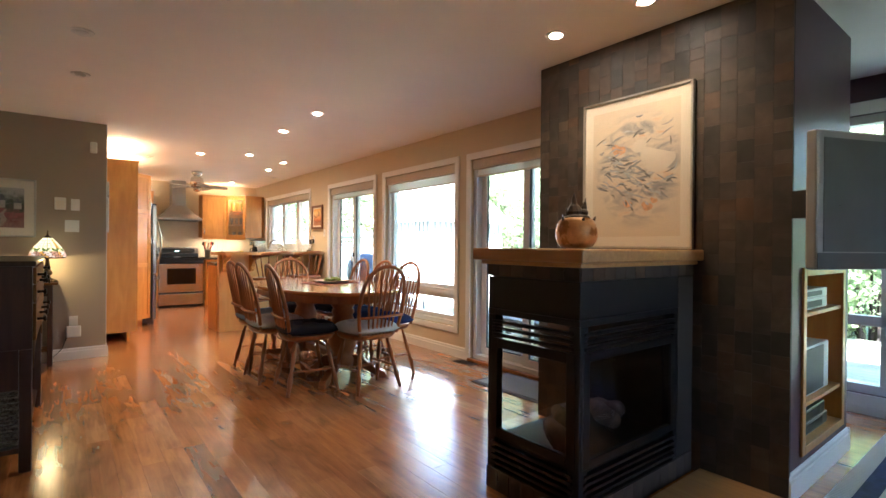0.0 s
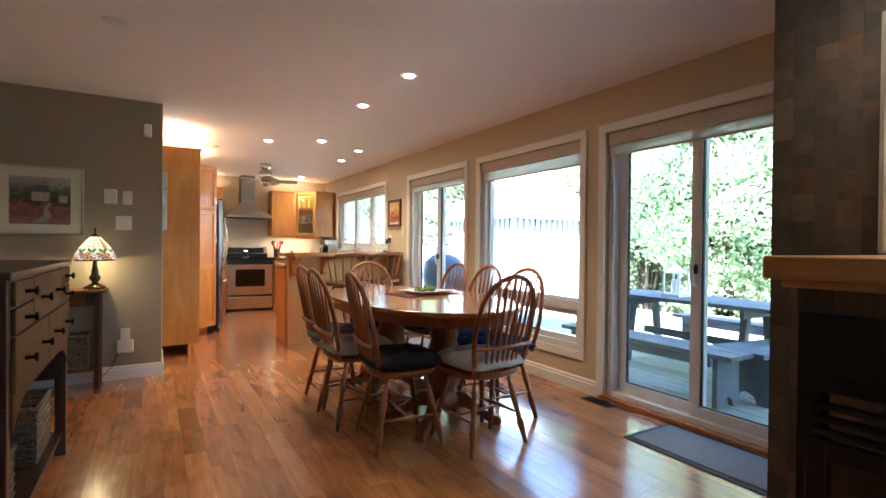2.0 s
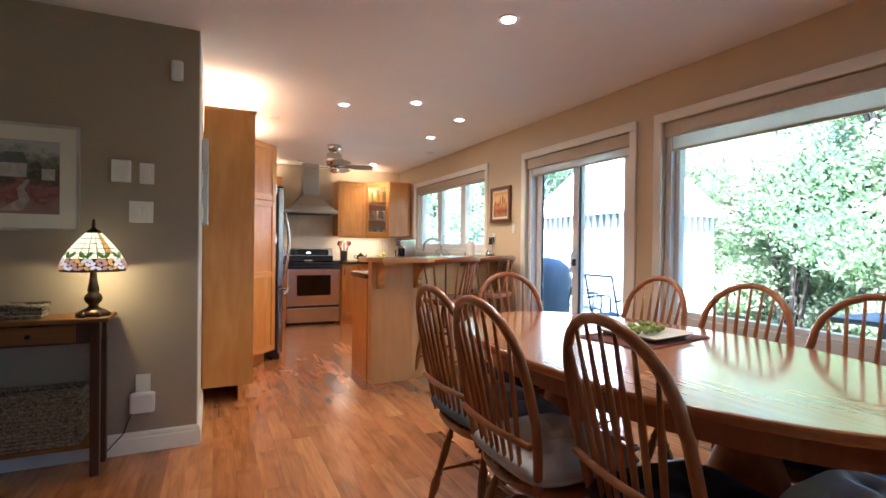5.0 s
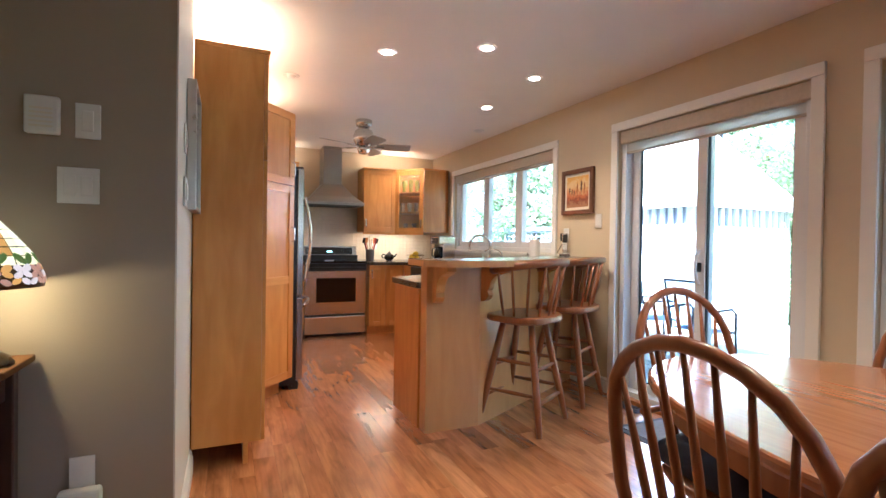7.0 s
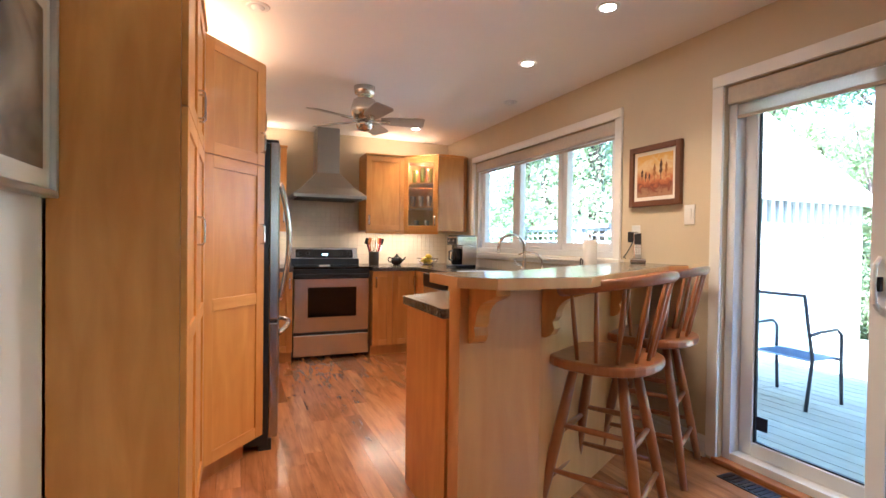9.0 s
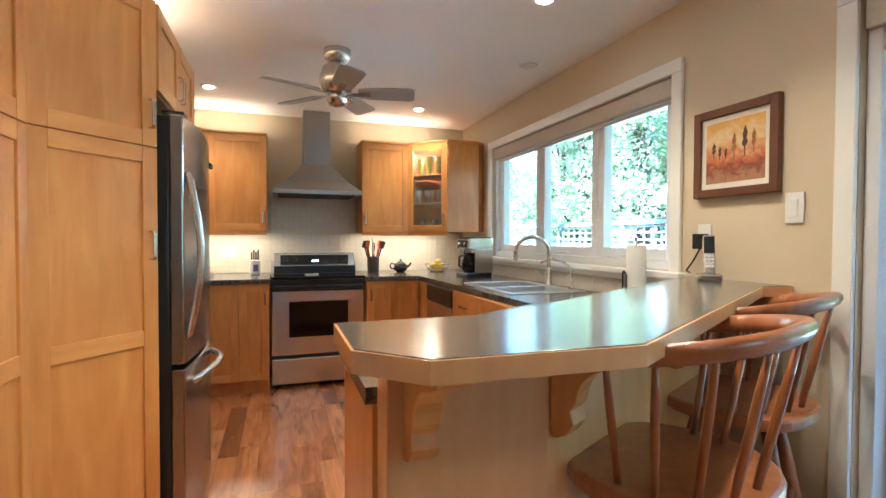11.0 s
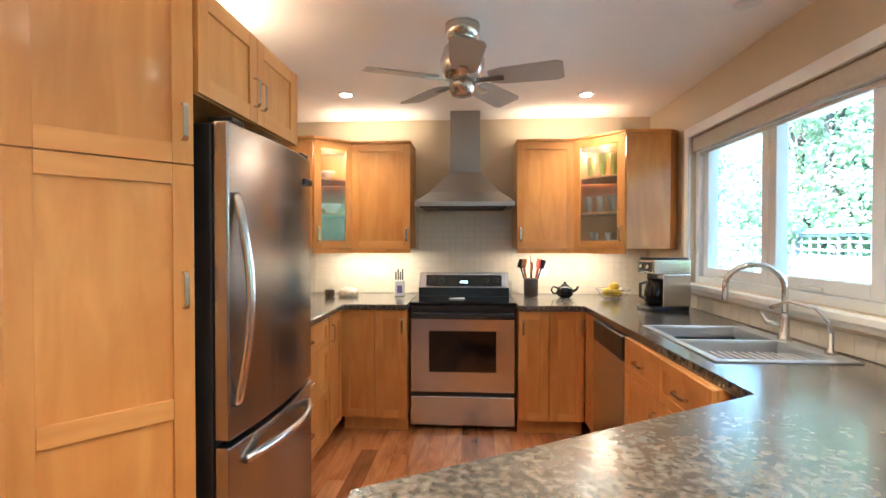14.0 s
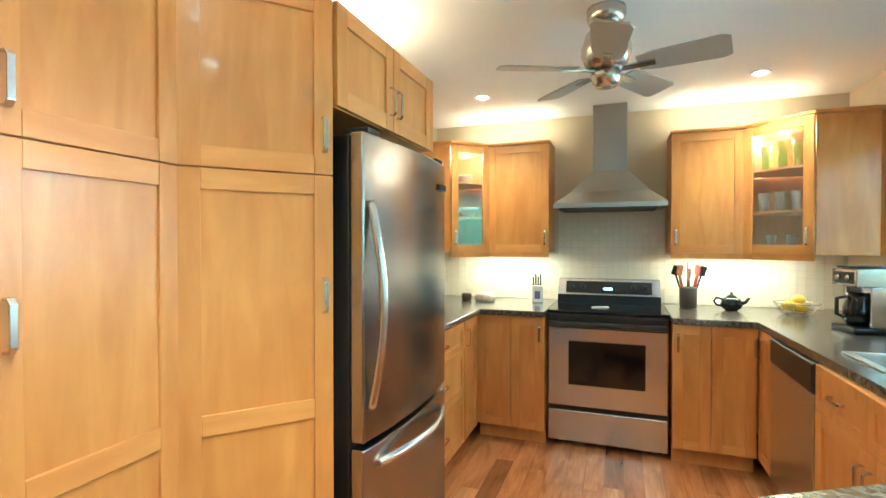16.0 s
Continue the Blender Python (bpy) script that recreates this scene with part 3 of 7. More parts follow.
def patio_door(name, a, b, z0, z1, slide_first):
    w = opening(name, "sliding patio door with white vinyl frame and roller blind", "door", a, b, z0, z1, True)
    mid = (a + b) / 2
    for lo, hi, x, key in ((a + 0.046, mid + 0.035, WX + 0.10 if slide_first else WX + 0.055, "fixed_panel"), (mid - 0.035, b - 0.046, WX + 0.055 if slide_first else WX + 0.10, "sliding_panel")):
        bm = bmesh.new()
        sash(bm, lo, hi, z0 + 0.047, z1 - 0.047, 0.07, x, x + 0.04)
        s = part(key, bm, M["vinyl"], w, "", 0.004)
        pane(s, lo + 0.068, hi - 0.068, z0 + 0.115, z1 - 0.115, x + 0.017)
        sp = boxes((x + 0.012, lo + 0.07, z0 + 0.117, x + 0.03, lo + 0.078, z1 - 0.117), (x + 0.012, hi - 0.078, z0 + 0.117, x + 0.03, hi - 0.07, z1 - 0.117), (x + 0.012, lo + 0.07, z0 + 0.117, x + 0.03, hi - 0.07, z0 + 0.125))
        part("glazing_bead", sp, M["matte"], s, "dark rubber glazing bead")
    hx = WX + 0.055
    hm = mid - 0.0
    part("handle", tube(bmesh.new(), [(hx, hm, 0.92), (hx - 0.035, hm, 0.95), (hx - 0.045, hm, 1.03), (hx - 0.035, hm, 1.11), (hx, hm, 1.14)], 0.010), M["white"], w, "white pull handle")
    part("latch", boxes((hx - 0.02, hm - 0.012, 1.0, hx, hm + 0.012, 1.06)), M["matte"], w, "black latch")
    if name == "door_2":
        sy, sz = 7.469, 0.264
        part("sticker", boxes((WX + 0.0660, sy - 0.03, sz - 0.035, WX + 0.0675, sy + 0.03, sz + 0.035)), M["navy"], w, "small dark blue shield sticker on the glass", 0.0)
    part("threshold", boxes((WX - 0.03, a - 0.02, 0.001, WX + 0.03, b + 0.02, 0.03)), M["oak_top"], w, "varnished oak sill strip", 0.006)
    valance(w, a, b, z1, 0.06)


patio_door("door_1", *OPEN[3], False)
patio_door("door_2", *OPEN[1], False)

w = thing("window_3", "tall living room window with white casing", "window")
w["kind"] = "structure"
bm = bmesh.new()
casing(bm, 0.5, 1.75, 0.14, 2.12, 0.09, 4.80)
part("casing", bm, M["trim"], w, "", 0.004)
bm = bmesh.new()
sash(bm, 0.502, 1.748, 0.142, 2.118, 0.06, 4.83, 4.93)
box(bm, 4.84, 0.56, 0.62, 4.92, 1.69, 0.69)
box(bm, 4.84, 1.33, 0.20, 4.92, 1.43, 2.06)
part("window_frame", bm, M["vinyl"], w)
pane(w, 0.56, 1.69, 0.20, 2.06, 4.88)

w = thing("window_4", "two-light living room window with white casing", "window")
w["kind"] = "structure"
part("casing", boxes((1.93, -2.248, 0.93, 2.0, -2.23, 2.17), (3.2, -2.248, 0.93, 3.27, -2.23, 2.17), (2.0, -2.248, 2.10, 3.2, -2.23, 2.17), (2.0, -2.248, 0.93, 3.2, -2.23, 1.0)), M["trim"], w, "", 0.004)
part("window_frame", boxes((2.002, -2.36, 1.002, 2.05, -2.28, 2.098), (3.15, -2.36, 1.002, 3.198, -2.28, 2.098), (2.05, -2.36, 1.002, 3.15, -2.28, 1.05), (2.05, -2.36, 2.05, 3.15, -2.28, 2.098), (2.575, -2.36, 1.05, 2.625, -2.28, 2.05)), M["vinyl"], w, "", 0.003)
for a, b in ((2.05, 2.575), (2.625, 3.15)):
    g = part("pane", boxes((a, -2.325, 1.05, b, -2.319, 2.05)), M["glass"], w)
    g.visible_shadow = False

# ---- recessed lights ----
for k, (lx, ly) in enumerate(LIT + UNLIT):
    on = k < len(LIT)
    d = thing("downlight", "lit recessed ceiling downlight with white trim" if on else "unlit recessed eyeball downlight with white trim", "ceiling light", pose(lx, ly, CEIL), "recessed lights")
    bm = bmesh.new()
    lathe(bm, [(0.036, -0.004), (0.050, -0.009), (0.058, -0.006), (0.060, 0.0)], 24)
    part("trim_ring", bm, M["white"], d, smooth=True)
    part("lamp_lens", lathe(bmesh.new(), [(0.034, -0.008), (0.036, -0.0045)] if on else [(0.02, -0.022), (0.032, -0.012), (0.034, -0.0045)], 20), M["lens"] if on else M["white"], d)


# ---- kitchen cabinets ----
def handle_bar(parent, x, z0, z1, horizontal=False, x1=0.0):
    """Flat strap pull bent down to the front at both ends."""
    a, b = (x, x1) if horizontal else (z0, z1)
    prof = [(a, -0.0195), (a, -0.036), (a + 0.012, -0.046), (b - 0.012, -0.046), (b, -0.036), (b, -0.0195), (b - 0.006, -0.0195), (b - 0.006, -0.034), (b - 0.014, -0.041), (a + 0.014, -0.041), (a + 0.006, -0.034), (a + 0.006, -0.0195)]
    c, h = (z0, 0.006) if horizontal else (x, 0.0075)
    bm = bmesh.new()
    rims = [[bm.verts.new((u, v, c + k) if horizontal else (c + k, v, u)) for u, v in prof] for k in (-h, h)]
    for k in range(12):
        j = (k + 1) % 12
        bm.faces.new((rims[0][k], rims[0][j], rims[1][j], rims[1][k]))
    for r in rims:
        for q in ((0, 1, 10, 11), (1, 2, 9, 10), (2, 3, 8, 9), (3, 4, 7, 8), (4, 5, 6, 7)):
            bm.faces.new([r[k] for k in q])
    return part("handle", bm, M["chrome"], parent, "satin nickel strap handle", 0.0015)


def door(parent, x0, z0, x1, z1, pull="r", mid=None, glass=False, low=False, name="door", hz=None):
    """Shaker door in the front plane y=0, standing 20 mm proud."""
    s = 0.058
    g = 0.002
    x0, z0, x1, z1 = x0 + g, z0 + g, x1 - g, z1 - g
    if glass:
        d = part(name, boxes((x0 + s - 0.004, -0.010, z0 + s - 0.004, x1 - s + 0.004, -0.006, z1 - s + 0.004)), M["frost"], parent, "glazed door")
        d.visible_shadow = False
    else:
        d = part(name, boxes((x0 + s - 0.004, -0.011, z0 + s - 0.004, x1 - s + 0.004, -0.003, z1 - s + 0.004)), M["maple"], parent)
    for a, b in ((x0, x0 + s), (x1 - s, x1)):
        part("stile", boxes((a, -0.02, z0, b, -0.001, z1)), M["maple"], d, "", 0.002)
    for a, b in ((z0, z0 + s), (z1 - s, z1)) + (((mid - s / 2, mid + s / 2),) if mid else ()):
        part("rail", boxes((x0 + s + 0.0003, -0.0195, a, x1 - s - 0.0003, -0.001, b)), M["maple_r"], d, "", 0.002)
    if pull:
        hx = x1 - 0.028 if pull == "r" else x0 + 0.028
        if hz is None:
            hz = z0 + 0.11 if low else z1 - 0.11
        handle_bar(d, hx, hz - 0.055, hz + 0.055)
    return d


def drawer(parent, x0, z0, x1, z1, frame=True):
    g = 0.002
    s = 0.045
    bm = boxes((x0 + g, -0.012, z0 + g, x1 - g, -0.001, z1 - g), (x0 + g, -0.02, z0 + g, x0 + s, -0.012, z1 - g), (x1 - s, -0.02, z0 + g, x1 - g, -0.012, z1 - g), (x0 + s, -0.02, z0 + g, x1 - s, -0.012, z0 + s), (x0 + s, -0.02, z1 - s, x1 - s, -0.012, z1 - g))
    d = part("drawer_front", bm, M["maple"], parent, "", 0.0015)
    c, z = (x0 + x1) / 2, (z0 + z1) / 2
    handle_bar(d, c - 0.055, z, z, True, c + 0.055)
    return d


def cabinet(name, label, x, y, rz, w, depth, z0, z1, toe=True, z=0.0, shape=None):
    """A unit with its front at local y=0, facing local -y."""
    c = thing(name, label, "cabinet", pose(x, y, z, 0, 0, rz))
    bm = bmesh.new()
    if shape:
        prism(bm, shape, z0, z1)
    else:
        box(bm, 0.001, 0.0, z0, w - 0.001, depth, z1)
    part("body", bm, M["maple"], c, "", 0.002)
    if toe:
        part("toe_kick", boxes((0.001, 0.06, 0.0, w - 0.001, 0.085, z0)), M["maple"], c)
    return c


TOP = 2.13
c = cabinet("pantry_cabinet", "tall honey maple pantry with shaker doors", 1.02, 7.485, 90, 0.855, 0.325, 0.11, TOP)
for a, b, pl in ((0.0, 0.432, "r"), (0.432, 0.855, "l")):
    door(c, a, 0.11, b, 1.578, pl, 0.865, hz=1.21)
    door(c, a, 1.578, b, TOP, pl, hz=1.685)
part("crown", boxes((0.0, -0.03, TOP, 0.855, 0.325, TOP + 0.022)), M["maple"], c, "", 0.004)
# angled pantry, prism in plan, front along local x
ang = math.degrees(math.atan2(0.325, 0.28))
L2 = math.hypot(0.325, 0.28)
ca, sa = math.cos(radians(ang)), math.sin(radians(ang))


def to_local(px, py, ox, oy):
    return ((px - ox) * ca + (py - oy) * sa, -(px - ox) * sa + (py - oy) * ca)


shape = [to_local(px, py, 1.022, 8.342) for px, py in ((1.022, 8.342), (1.302, 8.667), (0.64, 8.667), (0.64, 8.342))]
c = cabinet("pantry_cabinet", "tall angled honey maple pantry beside the refrigerator", 1.022, 8.342, ang, L2, 0.3, 0.11, TOP, False, 0, shape)
door(c, 0.0, 0.11, L2, 1.578, "r", 0.865, hz=1.21)
door(c, 0.0, 1.578, L2, TOP, "r", hz=1.70)
part("toe_kick", boxes((0.01, 0.06, 0.0, L2 - 0.06, 0.085, 0.11)), M["maple"], c)
c = cabinet("bridge_cabinet", "honey maple cabinet above the refrigerator", 1.30, 8.672, 90, 0.80, 0.66, 1.80, TOP, False)
door(c, 0.0, 1.80, 0.40, TOP, "r", low=True)
door(c, 0.40, 1.80, 0.80, TOP, "l", low=True)
part("end_panel", boxes((0.80, -0.02, 1.80, 0.82, 0.66, TOP)), M["maple"], c)
c = cabinet("filler_panel", "tall maple panel behind the refrigerator side", 0.64, 9.465, 0, 0.55, 0.02, 0.0, TOP, False)

# base units, left run
c = cabinet("drawer_base_cabinet", "honey maple base unit with three drawers", 1.205, 9.49, 90, 0.79, 0.56, 0.11, 0.874)
for a, b in ((0.70, 0.874), (0.41, 0.70), (0.11, 0.41)):
    drawer(c, 0.0, a, 0.79, b)
c = cabinet("base_cabinet", "narrow honey maple base unit in the corner", 1.205, 10.285, 90, 0.355, 0.56, 0.11, 0.874)
door(c, 0.02, 0.11, 0.30, 0.874, "l")
c = cabinet("base_cabinet", "honey maple corner base unit beside the stove", 1.21, 10.645, 0, 0.465, 0.65, 0.11, 0.874)
door(c, 0.0, 0.11, 0.24, 0.874, "")
door(c, 0.24, 0.11, 0.465, 0.874, "r")
# base units, right run
c = cabinet("base_cabinet", "honey maple base unit between stove and corner", 2.455, 10.645, 0, 0.45, 0.65, 0.11, 0.874)
door(c, 0.0, 0.11, 0.21, 0.874, "l")
door(c, 0.21, 0.11, 0.45, 0.874, "")
c = cabinet("base_cabinet", "narrow honey maple corner base unit", 2.93, 10.64, -90, 0.26, 0.64, 0.11, 0.874)
door(c, 0.0, 0.11, 0.26, 0.874, "l")
c = cabinet("sink_base_cabinet", "honey maple sink base with drawer fronts", 2.93, 9.765, -90, 0.90, 0.04, 0.11, 0.874)
part("carcass", boxes((0.0, 0.04, 0.11, 0.90, 0.66, 0.60)), M["maple"], c)
for a, b, pl in ((0.0, 0.45, "r"), (0.45, 0.90, "l")):
    drawer(c, a, 0.69, b, 0.874)
    door(c, a, 0.11, b, 0.69, pl)
# dishwasher
d = thing("dishwasher", "stainless steel built-in dishwasher with black controls", "dishwasher", pose(2.93, 10.375, 0, 0, 0, -90))
part("body", boxes((0.005, 0.0, 0.10, 0.60, 0.6, 0.87)), M["black"], d)
part("door", boxes((0.005, -0.025, 0.12, 0.60, -0.001, 0.74)), M["steel"], d, "stainless door", 0.005)
part("control_panel", boxes((0.005, -0.03, 0.742, 0.60, -0.001, 0.868)), M["black"], d, "black control panel", 0.008)
part("toe_kick", boxes((0.005, 0.05, 0.0, 0.60, 0.07, 0.10)), M["black"], d)

# upper units
UZ0, UZ1 = 1.30, 2.12


def upper(label, x0, x1, y=11.05, pl="r"):
    c = cabinet("wall_cabinet", label, x0, y, 0, x1 - x0, BACK - y - 0.002, UZ0, UZ1, False)
    door(c, 0.0, UZ0, x1 - x0, UZ1, pl, low=True)
    part("light_rail", boxes((0.0, -0.018, UZ0 - 0.035, x1 - x0, 0.0, UZ0 - 0.001)), M["maple"], c, "", 0.003)
    part("crown", boxes((-0.004, -0.028, UZ1 + 0.001, x1 - x0 + 0.004, 0.3, UZ1 + 0.022)), M["maple"], c, "", 0.004)
    return c


upper("honey maple wall cabinet with shaker door", 1.182, 1.65)
upper("honey maple wall cabinet with shaker door", 2.477, 2.918, pl="l")


def corner_upper(label, fx0, fy0, fx1, fy1, outline, pl):
    """Diagonal corner cabinet with a glazed door and open inside."""
    a = math.degrees(math.atan2(fy1 - fy0, fx1 - fx0))
    w_ = math.hypot(fx1 - fx0, fy1 - fy0)
    m = pose(fx0, fy0, 0, 0, 0, a)
    inv = m.inverted()
    c = thing("corner_wall_cabinet", label, "cabinet", m)
    loc = [(inv @ Vector((x, y, 0)))[:2] for x, y in outline]
    n = len(loc)
    part("bottom_panel", prism(bmesh.new(), loc, UZ0, UZ0 + 0.02), M["maple"], c)
    part("top_panel", prism(bmesh.new(), loc, UZ1 - 0.02, UZ1), M["maple"], c)
    for i in range(1, n):
        (xa, ya), (xb, yb) = loc[i], loc[(i + 1) % n]
        dx, dy = xb - xa, yb - ya
        k = 0.018 / math.hypot(dx, dy)
        part("side_panel", prism(bmesh.new(), [(xa, ya), (xb, yb), (xb - dy * k, yb + dx * k), (xa - dy * k, ya + dx * k)], UZ0 + 0.0202, UZ1 - 0.0202), M["maple"], c)
    ins = [(inv @ Vector((x, y, 0)))[:2] for x, y in outline]
    cx, cy = sum(p[0] for p in ins) / n, sum(p[1] for p in ins) / n
    shelf = [(cx + (x - cx) * 0.86, cy + (y - cy) * 0.86) for x, y in ins]
    for z in (1.56, 1.83):
        part("shelf", prism(bmesh.new(), shelf, z, z + 0.016), M["maple_l"], c)
    door(c, 0.0, UZ0, w_, UZ1, pl, glass=True, low=True)
    part("light_rail", boxes((0.0, -0.018, UZ0 - 0.035, w_, 0.0, UZ0 - 0.001)), M["maple"], c)
    part("crown", prism(bmesh.new(), [(x * 1.01, y - 0.02 if i < 2 else y) for i, (x, y) in enumerate(loc)], UZ1 + 0.001, UZ1 + 0.024), M["maple"], c, "", 0.004)
    return c


corner_upper("glazed diagonal corner cabinet with dishes", 0.945, 10.813, 1.18, 11.048, [(0.945, 10.813), (1.18, 11.048), (1.18, BACK - 0.002), (0.622, BACK - 0.002), (0.622, 10.813)], "l")
corner_upper("glazed diagonal corner cabinet with lit green glasses", 2.92, 11.048, 3.218, 10.75, [(2.92, 11.048), (3.218, 10.75), (3.52, 10.75), (3.595, 10.82), (3.595, BACK - 0.002), (2.92, BACK - 0.002)], "r")
for bx, by, z, r in ((1.0, 11.0, 1.85, 0.06), (0.93, 10.93, 1.85, 0.05), (1.02, 11.05, 1.58, 0.08), (0.92, 10.95, 1.58, 0.06)):
    b = tagged(part("bowl", lathe(bmesh.new(), [(r * 0.5, 0), (r * 0.55, 0.01), (r * 0.9, r * 0.6), (r, r * 0.9), (r * 0.92, r * 0.9), (r * 0.8, r * 0.6), (r * 0.4, 0.015)], 16), M["white"], smooth=True), "white china bowl on a cabinet shelf", "bowl", "dishes in the corner cabinet")
    b.location = (bx, by, z)
green = plain("green_glass", (0.30, 0.42, 0.05), 0.1, 0.0, 0.1, bump=0.0)
grey_gl = plain("smoky_glass", (0.20, 0.18, 0.16), 0.1, 0.0, 0.1, bump=0.0)
for gx, gy, z, mm, h in ((3.05, 11.07, 1.848, green, 0.15), (3.12, 11.0, 1.848, green, 0.17), (3.19, 10.95, 1.848, green, 0.16), (3.04, 11.09, 1.578, grey_gl, 0.12), (3.11, 11.02, 1.578, grey_gl, 0.12), (3.18, 10.95, 1.578, grey_gl, 0.12), (3.07, 11.05, 1.322, grey_gl, 0.10), (3.16, 10.96, 1.322, grey_gl, 0.10)):
    b = tagged(part("tumbler", lathe(bmesh.new(), [(0.022, 0), (0.024, 0.01), (0.034, h), (0.030, h), (0.020, 0.012)], 14), mm, smooth=True), "drinking glass on a cabinet shelf", "glass", "glasses in the corner cabinet")
    b.location = (gx, gy, z)
gl = new("cabinet_lamp", bpy.data.lights.new("cabinet_lamp", 'POINT'))
gl.data.energy, gl.data.color, gl.data.shadow_soft_size = 0.6, WARM, 0.03
gl.location = (3.14, 11.05, 2.07)
gl = new("cabinet_lamp", bpy.data.lights.new("cabinet_lamp", 'POINT'))
gl.data.energy, gl.data.color, gl.data.shadow_soft_size = 0.6, WARM, 0.03
gl.location = (1.0, 11.08, 2.07)

# ---- worktops ----
SINK = (3.05, 9.10, 3.46, 9.80)
bm = bmesh.new()
prism(bm, [(0.622, 9.49), (1.235, 9.49), (1.235, 10.60), (1.68, 10.60), (1.68, BACK - 0.006), (0.622, BACK - 0.006)], 0.876, 0.914)
built("worktop", bm, M["lam"], "grey mottled laminate worktop beside the stove", "worktop", 0.006, kind="")
sx0, sy0, sx1, sy1 = SINK


def slab(loops, z0, z1):
    """A flat slab in plan with holes: the first loop is its outline."""
    bm = bmesh.new()
    edges = []
    for lp in loops:
        vs = [bm.verts.new((x, y, z0)) for x, y in lp]
        edges += [bm.edges.new((vs[k], vs[(k + 1) % len(vs)])) for k in range(len(vs))]
    bmesh.ops.triangle_fill(bm, use_beauty=True, edges=edges)
    up = bmesh.ops.extrude_face_region(bm, geom=bm.faces[:])
    bmesh.ops.translate(bm, vec=(0, 0, z1 - z0), verts=[g for g in up["geom"] if isinstance(g, bmesh.types.BMVert)])
    return bm


outline = [(2.452, 10.60), (2.90, 10.60), (2.95, 8.70), (1.93, 8.10), (1.93, 7.605), (2.27, 7.605), (3.594, 8.33), (3.594, BACK - 0.006), (2.452, BACK - 0.006)]
bowls = [[(sx0, a), (sx1, a), (sx1, b), (sx0, b)] for a, b in ((sy0, 9.44), (9.47, sy1))]
built("worktop", slab([outline] + bowls, 0.876, 0.914), M["lam"], "grey mottled laminate worktop with an inset sink", "worktop", kind="")

s = thing("kitchen_sink", "double-bowl stainless steel inset sink", "sink")
for a, b in ((sy0, 9.44), (9.47, sy1)):
    bm = bmesh.new()
    t, z0 = 0.004, 0.735
    box(bm, sx0, a, z0, sx1, b, z0 + t)
    box(bm, sx0, a, z0 + t, sx0 + t, b, 0.916)
    box(bm, sx1 - t, a, z0 + t, sx1, b, 0.916)
    box(bm, sx0 + t, a, z0 + t, sx1 - t, a + t, 0.916)
    box(bm, sx0 + t, b - t, z0 + t, sx1 - t, b, 0.916)
    part("bowl", bm, M["sink"], s, "", 0.003)
bm = bmesh.new()
sash_pts = ((sx0 - 0.03, sy0 - 0.03, sx1 + 0.075, sy0), (sx0 - 0.03, sy1, sx1 + 0.075, sy1 + 0.03), (sx0 - 0.03, sy0, sx0, sy1), (sx1, sy0, sx1 + 0.075, sy1), (sx0, 9.44, sx1, 9.47))
for xa, ya, xb, yb in sash_pts:
    box(bm, xa, ya, 0.915, xb, yb, 0.921)
part("rim", bm, M["sink"], s, "", 0.002)
part("sink_rack", boxes(*[(sx0 + 0.03 + i * 0.03, sy0 + 0.02, 0.90, sx0 + 0.034 + i * 0.03, 9.30, 0.905) for i in range(12)]), M["white"], s, "white wire rack")

t = thing("kitchen_tap", "brushed steel gooseneck kitchen tap", "tap", pose(3.50, 9.46, 0.921))
bm = lathe(bmesh.new(), [(0.028, 0), (0.028, 0.01), (0.02, 0.02), (0.018, 0.10), (0.014, 0.12)], 16)
part("base", bm, M["chrome"], t, smooth=True)
part("spout", tube(bmesh.new(), [(0, 0, 0.10), (0, 0, 0.24)] + [(-0.11 + 0.11 * math.cos(a), 0.02 * a, 0.24 + 0.09 * math.sin(a)) for a in [i * math.pi / 10 for i in range(1, 11)]] + [(-0.222, 0.063, 0.17)], 0.013, 12), M["chrome"], t, smooth=True)
part("lever", tube(bmesh.new(), [(0, 0, 0.06), (-0.05, 0.05, 0.075), (-0.07, 0.06, 0.12)], [0.012, 0.010, 0.006], 10), M["chrome"], t, smooth=True)
t = thing("soap_tap", "slim brushed steel filter tap", "tap", pose(3.51, 9.20, 0.921))
part("base", lathe(bmesh.new(), [(0.02, 0), (0.02, 0.01), (0.010, 0.02), (0.009, 0.08)], 14), M["chrome"], t, smooth=True)
part("spout", tube(bmesh.new(), [(0, 0, 0.06), (0, 0.01, 0.12), (-0.03, 0.04, 0.17), (-0.10, 0.09, 0.19), (-0.15, 0.13, 0.16)], 0.008, 10), M["chrome"], t, smooth=True)

# ---- breakfast bar ----
KN = [(1.955, 7.500), (2.32, 7.500), (3.594, 8.175), (3.594, 8.325), (2.275, 7.600), (1.955, 7.600)]
b = thing("breakfast_bar", "maple breakfast bar with grey laminate top and corbels", "bar counter")
part("front_panel", prism(bmesh.new(), KN, 0.0, 1.024), M["maple_l"], b, "pale maple panelling", 0.003)
part("end_panel", boxes((1.945, 7.602, 0.0, 1.965, 8.08, 0.874)), M["maple"], b, "honey maple end panel")
part("base_body", prism(bmesh.new(), [(1.967, 7.602), (2.27, 7.602), (3.594, 8.327), (3.594, 8.68), (2.95, 8.66), (1.967, 8.08)], 0.10, 0.874), M["maple"], b)
BT = [(1.86, 7.325), (1.96, 7.222), (2.335, 7.212), (3.456, 7.88), (3.597, 7.867), (3.597, 8.36), (3.35, 8.228), (2.232, 7.586), (1.86, 7.575)]
